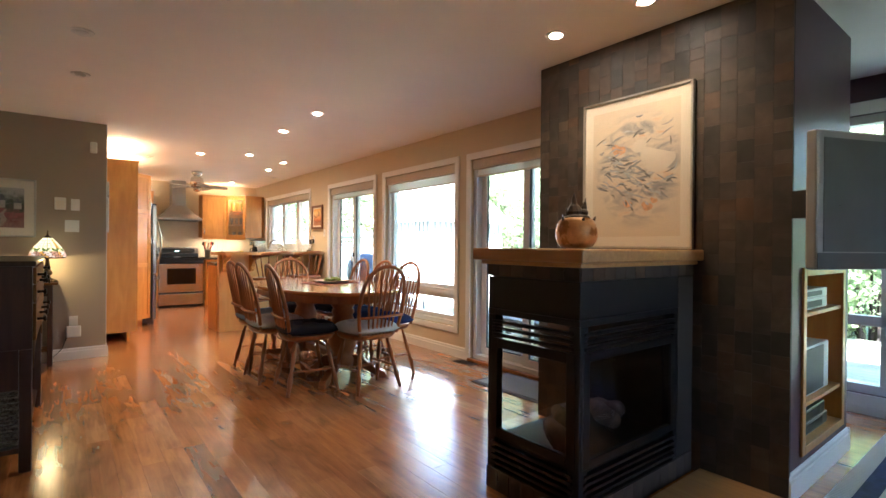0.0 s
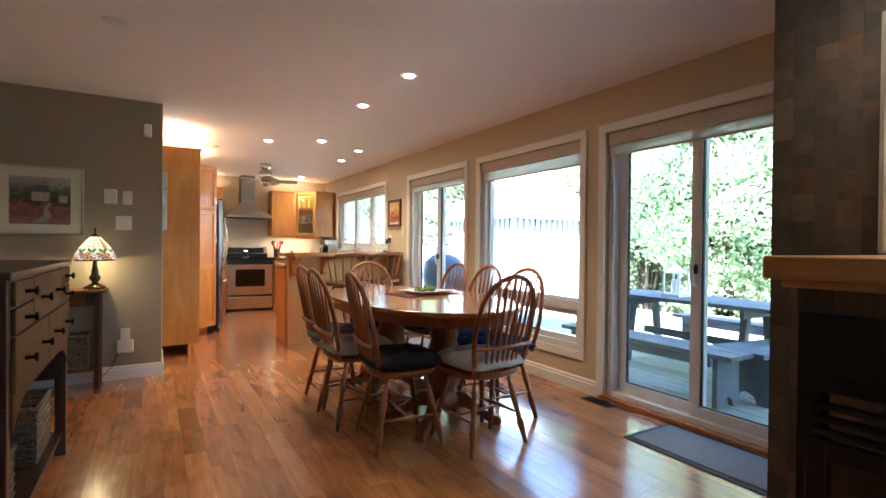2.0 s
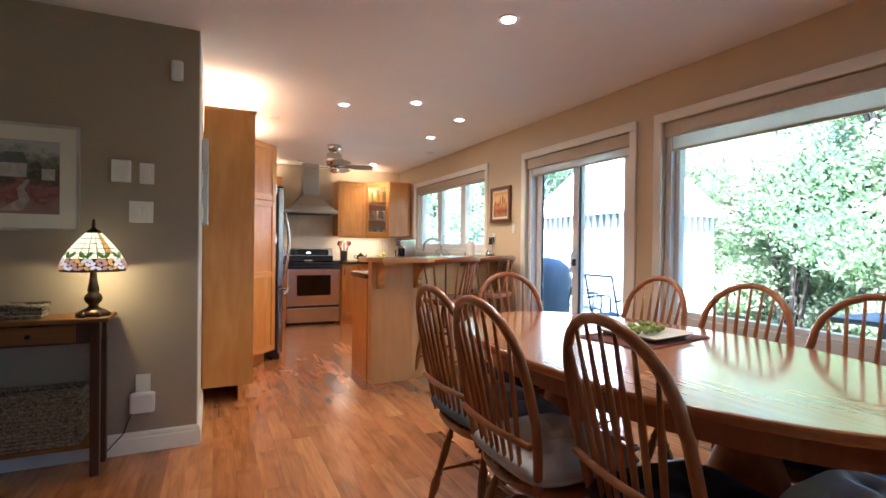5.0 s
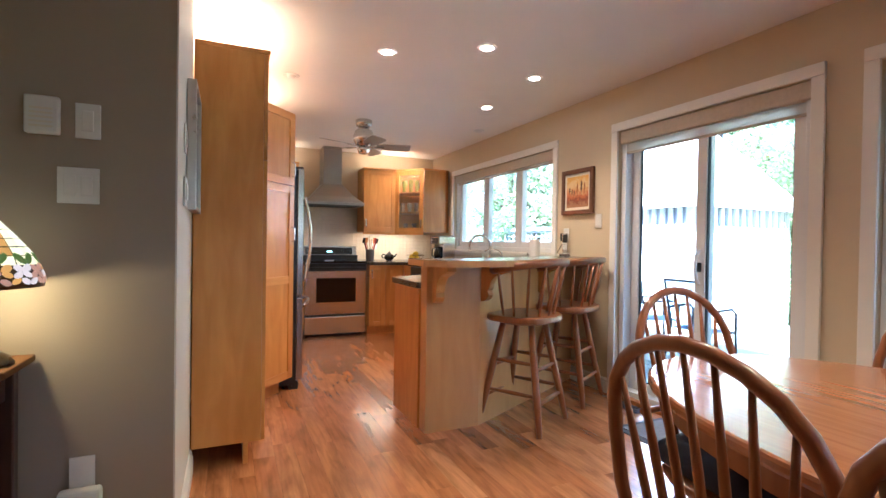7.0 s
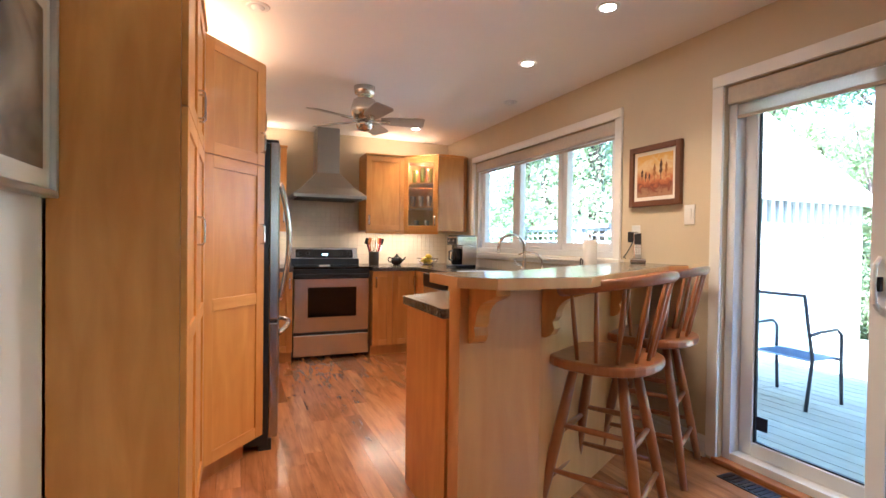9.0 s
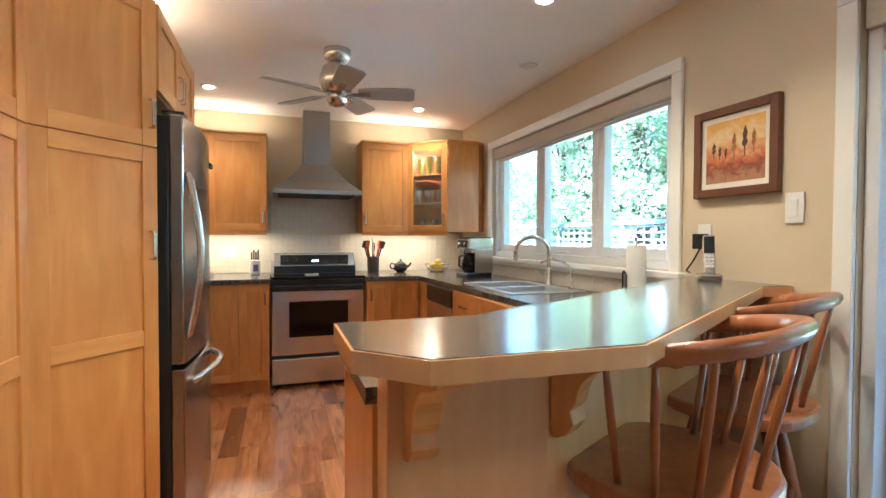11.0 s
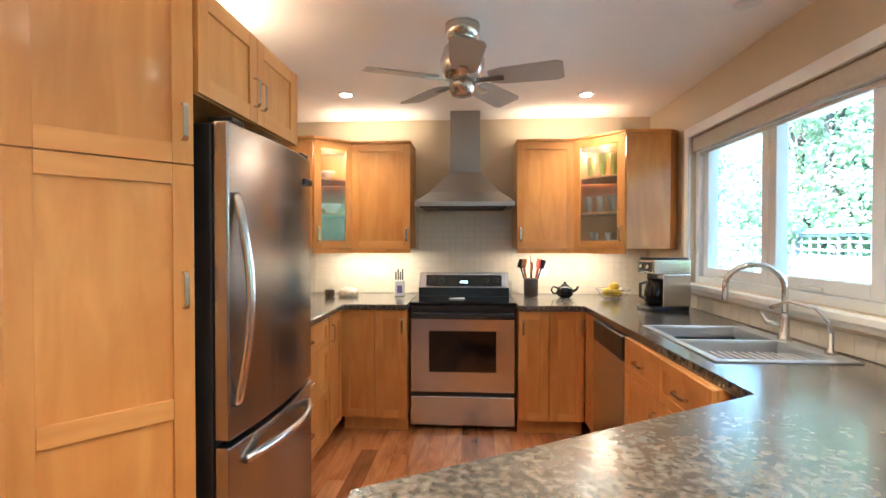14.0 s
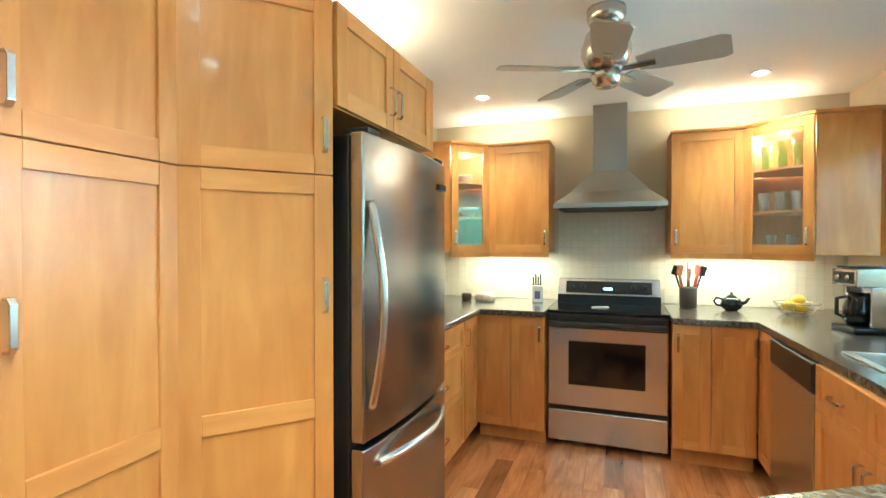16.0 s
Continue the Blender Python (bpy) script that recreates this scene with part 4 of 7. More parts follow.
ins = [(1.872, 7.33), (1.965, 7.234), (2.332, 7.224), (3.453, 7.892), (3.596, 7.879), (3.596, 8.348), (3.353, 8.216), (2.235, 7.574), (1.872, 7.563)]
ins = [(a + (c - a) * 0.4, b_ + (d - b_) * 0.4) for (a, b_), (c, d) in zip(BT, ins)]
part("bar_top", prism(bmesh.new(), ins, 1.026, 1.0645), M["lam"], b, "mottled grey laminate surface", 0.002)
bm = bmesh.new()
n = len(BT)
for i in range(n):
    if i in (4, 5, 6, 7):
        continue
    j = (i + 1) % n
    prism(bm, [BT[i], BT[j], ins[j], ins[i]], 1.026, 1.0625)
part("edge_band", bm, M["maple_l"], b, "pale solid maple edging")
bm = bmesh.new()
for i in (5, 6, 7):
    prism(bm, [BT[i], BT[i + 1], ins[i + 1], ins[i]], 1.026, 1.0640)
part("back_edge", bm, M["lam"], b, "laminate-faced back edge")


def corbel(parent, x, y, rz, w=0.06):
    """Curved bracket under the bar; profile in the local y-z plane."""
    prof = [(0.0, 0.0), (0.0, 0.30)] + [(-0.24, 0.30), (-0.24, 0.265), (-0.20, 0.245)] + [(-0.19 + 0.12 * math.sin(a), 0.235 - 0.12 * (1 - math.cos(a))) for a in [i * math.pi / 12 for i in range(1, 7)]] + [(-0.055, 0.09), (-0.065, 0.05), (-0.045, 0.015), (-0.02, 0.0)]
    bm = bmesh.new()
    a = [bm.verts.new((-w / 2, p, q)) for p, q in prof]
    c = [bm.verts.new((w / 2, p, q)) for p, q in prof]
    bm.faces.new(a)
    bm.faces.new(c[::-1])
    for i in range(len(prof)):
        j = (i + 1) % len(prof)
        bm.faces.new((a[i], a[j], c[j], c[i]))
    part("corbel", bm, M["maple"], parent, "curved maple bracket", 0.003, m=pose(x, y, 0.796, 0, 0, rz) @ Matrix.Diagonal((1, 0.88, 0.76, 1)))


corbel(b, 2.02, 7.499, 0)
corbel(b, 2.355, 7.518, 27.9)
corbel(b, 3.05, 7.886, 27.9)

# ---- appliances ----
st = thing("stove", "stainless steel electric range with black glass cooktop", "stove", pose(1.686, 10.72, 0))
SW = 0.76
part("body", boxes((0.002, 0.03, 0.02, SW - 0.002, 0.58, 0.895)), M["black"], st, "black enamel sides")
part("cooktop", boxes((0.0, -0.01, 0.897, SW, 0.58, 0.918)), M["gloss"], st, "black ceramic glass cooktop", 0.006)
part("rear_trim", boxes((0.02, 0.40, 0.919, SW - 0.02, 0.44, 0.985)), M["black"], st)
part("front_trim", boxes((0.004, -0.012, 0.83, SW - 0.004, 0.028, 0.895)), M["black"], st, "", 0.01)
part("oven_handle", boxes((0.015, -0.065, 0.815, SW - 0.015, -0.03, 0.85), (0.03, -0.03, 0.822, 0.06, 0.02, 0.845), (SW - 0.06, -0.03, 0.822, SW - 0.03, 0.02, 0.845)), M["black"], st, "curved black oven handle", 0.012)
dd = part("oven_door", boxes((0.006, -0.012, 0.275, SW - 0.006, 0.028, 0.805)), M["steel"], st, "stainless oven door", 0.006)
part("oven_window", boxes((0.14, -0.016, 0.42, SW - 0.14, -0.0125, 0.715)), M["gloss"], dd, "dark oven window", 0.01)
part("drawer", boxes((0.006, -0.012, 0.035, SW - 0.006, 0.028, 0.245)), M["steel"], st, "stainless warming drawer", 0.006)
part("drawer_gap", boxes((0.010, -0.002, 0.247, SW - 0.010, 0.028, 0.273)), M["black"], st)
for fx in (0.05, SW - 0.05):
    part("foot", lathe(bmesh.new(), [(0.02, 0), (0.02, 0.02)], 10, fx, 0.08), M["black"], st)
bg = bmesh.new()
prof = [(0.50, 0.92), (0.44, 0.93), (0.47, 1.00), (0.50, 1.10), (0.585, 1.10), (0.585, 0.92)]
va = [bg.verts.new((0.02, y, z)) for y, z in prof]
vb = [bg.verts.new((SW - 0.02, y, z)) for y, z in prof]
bg.faces.new(va)
bg.faces.new(vb[::-1])
for i in range(6):
    j = (i + 1) % 6
    bg.faces.new((va[i], va[j], vb[j], vb[i]))
g = part("backguard", bg, M["steel"], st, "stainless backguard", 0.004)
part("control_panel", boxes((0.075, -0.004, 0.012, SW - 0.075, 0.0, 0.100)), M["black"], g, "black control panel with a display", 0.02, m=pose(0, 0.459, 0.985, -16.5))
for kx in (0.12, 0.20, SW - 0.20, SW - 0.12):
    part("knob", lathe(bmesh.new(), [(0.020, 0), (0.018, 0.018), (0.014, 0.022)], 14), M["black"], g, m=pose(kx, 0.472, 1.04, 73))
part("display", boxes((0.35, -0.006, 0.035, 0.41, -0.0045, 0.05)), glow("oven_clock", (0.5, 0.9, 0.8), 0.6), g, "small lit clock", m=pose(0, 0.459, 0.985, -16.5))

h = thing("range_hood", "stainless steel chimney range hood", "range hood", pose(0, 0, 0))
bm = bmesh.new()
lo = [(1.70, 10.89), (2.45, 10.89), (2.45, BACK - 0.003), (1.70, BACK - 0.003)]
hi = [(1.955, 11.08), (2.20, 11.08), (2.20, BACK - 0.003), (1.955, BACK - 0.003)]
a = [bm.verts.new((x, y, 1.655)) for x, y in lo]
m_ = [bm.verts.new((x + (p - x) * 0.42, y + (q - y) * 0.42, 1.735)) for (x, y), (p, q) in zip(lo, hi)]
c_ = [bm.verts.new((x, y, 1.90)) for x, y in hi]
for p, q in ((a, m_), (m_, c_)):
    for i in range(4):
        j = (i + 1) % 4
        bm.faces.new((p[i], p[j], q[j], q[i]))
bm.faces.new(c_)
bm.faces.new(a[::-1])
part("canopy", bm, M["steel_h"], h, "flared stainless canopy")
part("rim", boxes((1.70, 10.89, 1.62, 2.45, BACK - 0.003, 1.654)), M["steel_h"], h, "", 0.003)
part("chimney", boxes((1.96, 11.085, 1.901, 2.195, BACK - 0.003, CEIL - 0.002)), M["steel_h"], h, "square chimney", 0.003)
part("filter", boxes((1.74, 10.87, 1.612, 2.39, BACK - 0.06, 1.619)), M["matte"], h)

f = thing("refrigerator", "bottom-freezer stainless steel refrigerator with curved handles", "refrigerator", pose(1.345, 8.70, 0, 0, 0, 90))
FW = 0.75
part("body", boxes((-0.003, 0.0, 0.03, FW, 0.66, 1.715)), M["black"], f, "black cabinet sides", 0.005)


def bowed(z0, z1):
    """Door slab with a bowed front in plan."""
    pts = [(0.0, -0.001), (0.0, -0.05)] + [(FW * i / 12, -0.05 - 0.045 * math.sin(math.pi * (0.12 + 0.76 * i / 12)) + 0.045 * math.sin(math.pi * 0.12)) for i in range(1, 12)] + [(FW, -0.05), (FW, -0.001)]
    return prism(bmesh.new(), pts[::-1], z0, z1)


for nm, z0, z1 in (("fridge_door", 0.735, 1.722), ("freezer_drawer", 0.07, 0.715)):
    dpart = part(nm, bowed(z0, z1), M["fsteel"], f, "bowed stainless front", 0.006)
    if nm == "fridge_door":
        part("handle", tube(bmesh.new(), [(0.03, -0.055, 0.84)] + [(0.03, -0.066 - 0.042 * math.sin(math.pi * i / 12), 0.86 + 0.62 * i / 12) for i in range(13)] + [(0.03, -0.055, 1.50)], 0.015, 12), M["chrome"], dpart, "long curved bar handle", smooth=True)
        part("badge", boxes((FW - 0.13, -0.0735, 1.60, FW - 0.05, -0.060, 1.625)), M["matte"], dpart, "small dark badge")
    else:
        part("handle", tube(bmesh.new(), [(0.08 + 0.58 * i / 12, -0.065 - 0.075 * math.sin(math.pi * i / 12), 0.645 + 0.02 * math.sin(math.pi * i / 12)) for i in range(13)], 0.015, 12), M["chrome"], dpart, "long curved bar handle", smooth=True)
part("base_grille", boxes((0.0, -0.02, 0.0, FW, 0.05, 0.065)), M["black"], f, "", 0.005)
for hx in (0.03, FW - 0.11):
    part("top_hinge", boxes((hx, -0.05, 1.723, hx + 0.08, 0.03, 1.742)), M["black"], f, "", 0.004)

# ---- ceiling fan ----
fan = thing("ceiling_fan", "brushed nickel five-blade ceiling fan at rest", "ceiling fan", pose(2.09, 9.58, CEIL))
part("canopy", lathe(bmesh.new(), [(0.055, -0.075), (0.075, -0.06), (0.082, -0.035), (0.082, -0.004), (0.07, 0.0)], 24), M["chrome"], fan, smooth=True)
part("motor_housing", lathe(bmesh.new(), [(0.05, -0.27), (0.085, -0.255), (0.105, -0.20), (0.105, -0.17), (0.085, -0.11), (0.05, -0.085), (0.045, -0.07)], 28), M["chrome"], fan, smooth=True)
part("switch_housing", lathe(bmesh.new(), [(0.02, -0.345), (0.05, -0.335), (0.065, -0.30), (0.065, -0.285), (0.05, -0.272)], 24), M["chrome"], fan, smooth=True)
blade_mat = plain("grey_blade_laminate", (0.40, 0.37, 0.33), 0.4, 0.2, 0.05)
for k in range(5):
    a = radians(-14 + 72 * k)
    m = Matrix.Rotation(a, 4, 'Z') @ Matrix.Translation((0, 0, -0.262)) @ Matrix.Rotation(radians(-13), 4, 'X')
    bl = part("blade", prism(bmesh.new(), [(0.13, -0.05), (0.20, -0.065), (0.44, -0.075), (0.47, -0.06), (0.47, 0.06), (0.44, 0.075), (0.20, 0.065), (0.13, 0.05)], -0.004, 0.004), blade_mat, fan, "silver-grey blade", 0.002, m=m)
    part("blade_arm", boxes((0.05, -0.018, -0.012, 0.20, 0.018, -0.005)), M["chrome"], bl)

# ---- dining table and chairs ----
TX, TY, TA, TB = 2.28, 4.98, 0.57, 0.98


def oval(a, b, n=56, p=2.15):
    return [(a * math.copysign(abs(math.cos(t)) ** (2 / p), math.cos(t)), b * math.copysign(abs(math.sin(t)) ** (2 / p), math.sin(t))) for t in [2 * math.pi * i / n for i in range(n)]]


tb = thing("dining_table", "oval red oak dining table on two turned pedestals", "table", pose(TX, TY, 0) @ Matrix.Diagonal((1, 1, 1.035, 1)))
part("tabletop", prism(bmesh.new(), oval(TA, TB), 0.735, 0.765), M["oak_top"], tb, "polished oak top", 0.010)
part("apron", prism(bmesh.new(), oval(TA - 0.045, TB - 0.045), 0.675, 0.734), M["oak"], tb)
for py in (-0.42, 0.42):
    ped = part("pedestal", lathe(bmesh.new(), [(0.10, 0.10), (0.11, 0.16), (0.095, 0.19), (0.085, 0.22), (0.115, 0.27), (0.125, 0.36), (0.11, 0.46), (0.085, 0.53), (0.10, 0.56), (0.085, 0.59), (0.12, 0.64), (0.13, 0.734)], 24, 0, py), M["oak"], tb, smooth=True)
    for s_ in (-1, 1):
        for q in (-1, 1):
            bm = bmesh.new()
            pr = [(0.06, 0.20), (0.16, 0.19), (0.26, 0.10), (0.37, 0.055), (0.39, 0.03), (0.38, 0.0), (0.33, 0.0), (0.25, 0.05), (0.15, 0.10), (0.06, 0.10)]
            va = [bm.verts.new((x, -0.03, z)) for x, z in pr]
            vb = [bm.verts.new((x, 0.03, z)) for x, z in pr]
            bm.faces.new(va)
            bm.faces.new(vb[::-1])
            for k in range(len(pr)):
                j = (k + 1) % len(pr)
                bm.faces.new((va[k], va[j], vb[j], vb[k]))
            part("claw_foot", bm, M["oak"], tb, "", 0.006, m=pose(0, py, 0, 0, 0, 90 * (1 - s_) + s_ * q * 38 * (1 if py > 0 else 1)))
part("stretcher_beam", boxes((-0.035, -0.40, 0.13, 0.035, 0.40, 0.19)), M["oak"], tb, "", 0.006)


def turned(p, q, r, beads):
    """A turned bar between two points: beads gives (place, radius factor)."""
    p, q = Vector(p), Vector(q)
    return tube(bmesh.new(), [p.lerp(q, t) for t, _ in beads], [r * k for _, k in beads], 10)


LEG = [(0, 0.75), (0.12, 0.9), (0.22, 1.25), (0.30, 1.35), (0.36, 0.8), (0.39, 1.2), (0.42, 0.8), (0.60, 1.15), (0.72, 1.1), (0.76, 0.75), (0.79, 1.1), (0.82, 0.75), (1.0, 0.55)]
RUNG = [(0, 0.6), (0.2, 0.8), (0.34, 0.9), (0.38, 1.3), (0.42, 0.9), (0.5, 1.55), (0.58, 0.9), (0.62, 1.3), (0.66, 0.9), (0.8, 0.8), (1, 0.6)]


def windsor_chair(m):
    """Bow-back Windsor chair facing local +y; its seat centre over the origin."""
    c = thing("windsor_chair", "bow-back red oak windsor dining chair at the table", "chair", m, "chairs round the table")
    bm = bmesh.new()
    pts = oval(0.225, 0.21, 28, 2.6)
    rim, low = [], []
    top = [bm.verts.new((x, y, 0.455)) for x, y in pts]
    inn = [bm.verts.new((x * 0.62, y * 0.62, 0.440)) for x, y in pts]
    bot = [bm.verts.new((x * 0.93, y * 0.93, 0.415)) for x, y in pts]
    mid = [bm.verts.new((x * 1.01, y * 1.01, 0.440)) for x, y in pts]
    n = len(pts)
    for k in range(n):
        j = (k + 1) % n
        bm.faces.new((top[k], top[j], inn[j], inn[k]))
        bm.faces.new((mid[k], mid[j], top[j], top[k]))
        bm.faces.new((bot[k], bot[j], mid[j], mid[k]))
    bm.faces.new(inn)
    bm.faces.new(bot[::-1])
    part("seat", bm, M["oak"], c, "", smooth=True)

    def back(u, z):
        """A point of the leaning back: u across, z up."""
        t = (z - 0.455) / 0.545
        return Vector((u, -0.165 - 0.115 * t - 0.03 * (1 - (u / 0.24) ** 2), z))
    bow = [back(-0.175, 0.45), back(-0.195, 0.55), back(-0.212, 0.66), back(-0.205, 0.78)] + [back(0.20 * math.cos(a), 0.80 + 0.20 * math.sin(a)) for a in [math.pi - i * math.pi / 12 for i in range(13)]] + [back(0.205, 0.78), back(0.212, 0.66), back(0.195, 0.55), back(0.175, 0.45)]
    part("bow", tube(bmesh.new(), bow, 0.0145, 10), M["oak"], c, "bent bow rail", smooth=True)
    for k in range(7):
        u0 = -0.105 + 0.035 * k
        u1 = u0 * 1.52
        zt = 0.80 + 0.20 * math.sqrt(max(0.0, 1 - (u1 / 0.20) ** 2))
        pts = [back(u0 + (u1 - u0) * t, 0.445 + (zt - 0.445) * t) for t in (0, 0.2, 0.45, 0.6, 0.75, 1.0)]
        part("spindle", tube(bmesh.new(), pts, [0.0065, 0.0075, 0.009, 0.009, 0.0075, 0.005], 8), M["oak"], c, smooth=True)
    part("back_brace", tube(bmesh.new(), [back(0.202 * math.sin(a), 0.60) + Vector((0, -0.022, 0)) for a in [radians(-88 + 16 * i) for i in range(12)]], 0.011, 8), M["oak"], c, "bent rail across the spindles", smooth=True)
    feet = {}
    for sx in (-1, 1):
        for sy in (-1, 1):
            p, q = (sx * 0.125, sy * 0.115, 0.418), (sx * 0.205, sy * 0.20, 0.0)
            feet[sx, sy] = (Vector(p), Vector(q))
            part("leg", turned(q, p, 0.016, LEG), M["oak"], c, smooth=True)
    mids = []
    for sx in (-1, 1):
        a, b = feet[sx, -1][0].lerp(feet[sx, -1][1], 0.58), feet[sx, 1][0].lerp(feet[sx, 1][1], 0.58)
        part("side_stretcher", turned(a, b, 0.010, RUNG), M["oak"], c, smooth=True)
        mids.append(a.lerp(b, 0.5))
    part("cross_stretcher", turned(mids[0], mids[1], 0.010, RUNG), M["oak"], c, smooth=True)
    return c


def cushion(name, label, material):
    """Tufted square seat pad with rounded corners."""
    bm = bmesh.new()
    n = 26
    tufts = [(-0.085, -0.08), (0.085, -0.08), (-0.085, 0.08), (0.085, 0.08), (0, 0)]

    def at(i, j, side):
        u, v = 2 * i / n - 1, 2 * j / n - 1
        s_ = 0.222 * (1 - 0.10 * (u * u * v * v))
        x, y = u * s_, v * s_
        edge = (1 - abs(u) ** 4) * (1 - abs(v) ** 4)
        h = 0.060 * edge ** 0.5 + 0.014 * noise.noise(Vector((x * 17, y * 17, 3.1))) * edge
        if side > 0:
            h -= sum(0.034 * math.exp(-((x - a) ** 2 + (y - b) ** 2) / 0.0011) for a, b in tufts)
            h -= 0.010 * math.exp(-(abs(x) - abs(y)) ** 2 / 0.0006) * edge
        return bm.verts.new((x, y, 0.486 + side * max(h, 0.0) * (1.0 if side > 0 else 0.6)))
    grids = [[[at(i, j, s_) for j in range(n + 1)] for i in range(n + 1)] for s_ in (1, -1)]
    for g_ in grids:
        for i in range(n):
            for j in range(n):
                bm.faces.new((g_[i][j], g_[i + 1][j], g_[i + 1][j + 1], g_[i][j + 1]))
    bmesh.ops.remove_doubles(bm, verts=bm.verts, dist=0.0005)
    return tagged(part(name, bm, material, smooth=True), label, "cushion", "seat cushions")


SEATS = [(1.90, 4.45, -96, "navy"), (1.81, 4.93, -90, "pale"), (1.85, 5.37, -88, "denim"), (2.66, 4.50, 92, "blue"), (2.68, 5.00, 90, "blue"), (2.70, 5.52, 88, "navy"), (2.31, 4.20, 5, "pale"), (2.32, 5.76, 174, "navy")]
CUSH = {"navy": "navy blue tufted seat cushion on a chair", "pale": "pale blue-grey tufted seat cushion on a chair", "blue": "royal blue tufted seat cushion on a chair", "denim": "light blue tufted seat cushion on a chair"}
first = None
pads = {}
for x, y, rz, col in SEATS:
    m = pose(x, y, 0, 0, 0, rz) @ Matrix.Diagonal((1.0, 1.0, 1.0, 1))
    if first is None:
        first = windsor_chair(m)
    else:
        copy_thing(first, pose(x, y, 0, 0, 0, rz))
    if col not in pads:
        pads[col] = cushion("seat_cushion", CUSH[col], M[col])
        pads[col].matrix_world = m
    else:
        copy_thing(pads[col], pose(x, y, 0, 0, 0, rz))


def bar_stool(m):
    c = thing("bar_stool", "oak swivel bar stool with a spindle back", "stool", m, "stools at the breakfast bar")
    SH = 0.70
    bm = bmesh.new()
    pts = [(x * ca_ - y * sa_, x * sa_ + y * ca_) for ca_, sa_ in ((math.cos(radians(-8)), math.sin(radians(-8))),) for x, y in oval(0.245, 0.225, 26, 2.4)]
    prism(bm, pts, SH - 0.03, SH + 0.012)
    part("seat", bm, M["oak"], c, "", 0.012)
    part("swivel_plate", lathe(bmesh.new(), [(0.12, SH - 0.055), (0.15, SH - 0.05), (0.15, SH - 0.031)], 20), M["oak"], c)
    turn = Matrix.Rotation(radians(-8), 3, 'Z')

    def top(a):
        return turn @ Vector((0.285 * math.sin(a), -0.235 * math.cos(a) - 0.02, SH + 0.355))
    arm = [top(radians(-112 + 224 * i / 20)) + Vector((0, 0, -0.065 * (abs(-112 + 224 * i / 20) / 112) ** 1.5)) for i in range(21)]
    part("back_rail", tube(bmesh.new(), arm, 0.018, 10, 1.5), M["oak"], c, "bent horseshoe back rail", smooth=True)
    for i in range(9):
        a = radians(-98 + 196 * i / 8)
        p = turn @ Vector((0.20 * math.sin(a), -0.18 * math.cos(a), SH + 0.005))
        q = top(a) + Vector((0, 0, -0.065 * (abs(math.degrees(a)) / 112) ** 1.5))
        part("spindle", tube(bmesh.new(), [p, p.lerp(q, 0.4), p.lerp(q, 0.7), q], [0.008, 0.010, 0.009, 0.006], 8), M["oak"], c, smooth=True)
    legs = {}
    for sx in (-1, 1):
        for sy in (-1, 1):
            p, q = Vector((sx * 0.105, sy * 0.10, SH - 0.052)), Vector((sx * 0.213, sy * 0.213, 0.0))
            legs[sx, sy] = (p, q)
            part("leg", tube(bmesh.new(), [q, q.lerp(p, 0.3), q.lerp(p, 0.7), p], [0.017, 0.023, 0.024, 0.019], 10), M["oak"], c, smooth=True)
    for t, pairs in ((0.28, (((-1, -1), (1, -1)), ((-1, 1), (1, 1)))), (0.35, (((-1, -1), (-1, 1)), ((1, -1), (1, 1)))), (0.58, (((-1, -1), (1, -1)), ((-1, 1), (1, 1)))), (0.64, (((-1, -1), (-1, 1)), ((1, -1), (1, 1))))):
        for a, b in pairs:
            p, q = legs[a][1].lerp(legs[a][0], t), legs[b][1].lerp(legs[b][0], t)
            part("rung", tube(bmesh.new(), [p, p.lerp(q, 0.5), q], [0.010, 0.014, 0.010], 8), M["oak"], c, smooth=True)
    return c


s0 = bar_stool(pose(2.64, 7.475, 0, 0, 0, 31))
copy_thing(s0, pose(3.24, 7.80, 0, 0, 0, 31))

# placemat and dish on the table
built("placemat", prism(bmesh.new(), [(-0.24, -0.16), (0.24, -0.16), (0.24, 0.16), (-0.24, 0.16)], 0.0, 0.004), plain("maroon_woven_cloth", (0.16, 0.05, 0.04), 0.9, var=0.25, scale=60, bump=0.4), "maroon woven placemat on the dining table", "placemat", kind="", m=pose(2.40, 5.08, 0.7925, 0, 0, 10))
pl = thing("serving_dish", "white square dish with green grapes", "dish", pose(2.42, 5.09, 0.7975, 0, 0, 8))
bm = bmesh.new()
for a, z in ((0.0, 0.0),):
    o = [(-0.10, -0.10), (0.10, -0.10), (0.10, 0.10), (-0.10, 0.10)]
    w_ = [(-0.15, -0.15), (0.15, -0.15), (0.15, 0.15), (-0.15, 0.15)]
    va, vb, vc = [bm.verts.new((x, y, 0.0)) for x, y in o], [bm.verts.new((x, y, 0.022)) for x, y in w_], [bm.verts.new((x * 0.98, y * 0.98, 0.008)) for x, y in o]
    for k in range(4):
        j = (k + 1) % 4
        bm.faces.new((va[k], va[j], vb[j], vb[k]))
        bm.faces.new((vb[k], vb[j], vc[j], vc[k]))
    bm.faces.new(va[::-1])
    bm.faces.new(vc)
part("plate", bm, M["white"], pl)
bm = bmesh.new()
rnd = random.Random(4)
for k in range(34):
    r = 0.013
    bmesh.ops.create_icosphere(bm, subdivisions=1, radius=r, matrix=Matrix.Translation((rnd.uniform(-0.08, 0.08), rnd.uniform(-0.05, 0.05), 0.02 + rnd.uniform(0, 0.025))))
part("fruit", bm, plain("green_grape_skin", (0.22, 0.30, 0.06), 0.35, var=0.2), pl, "bunch of green grapes", smooth=True)

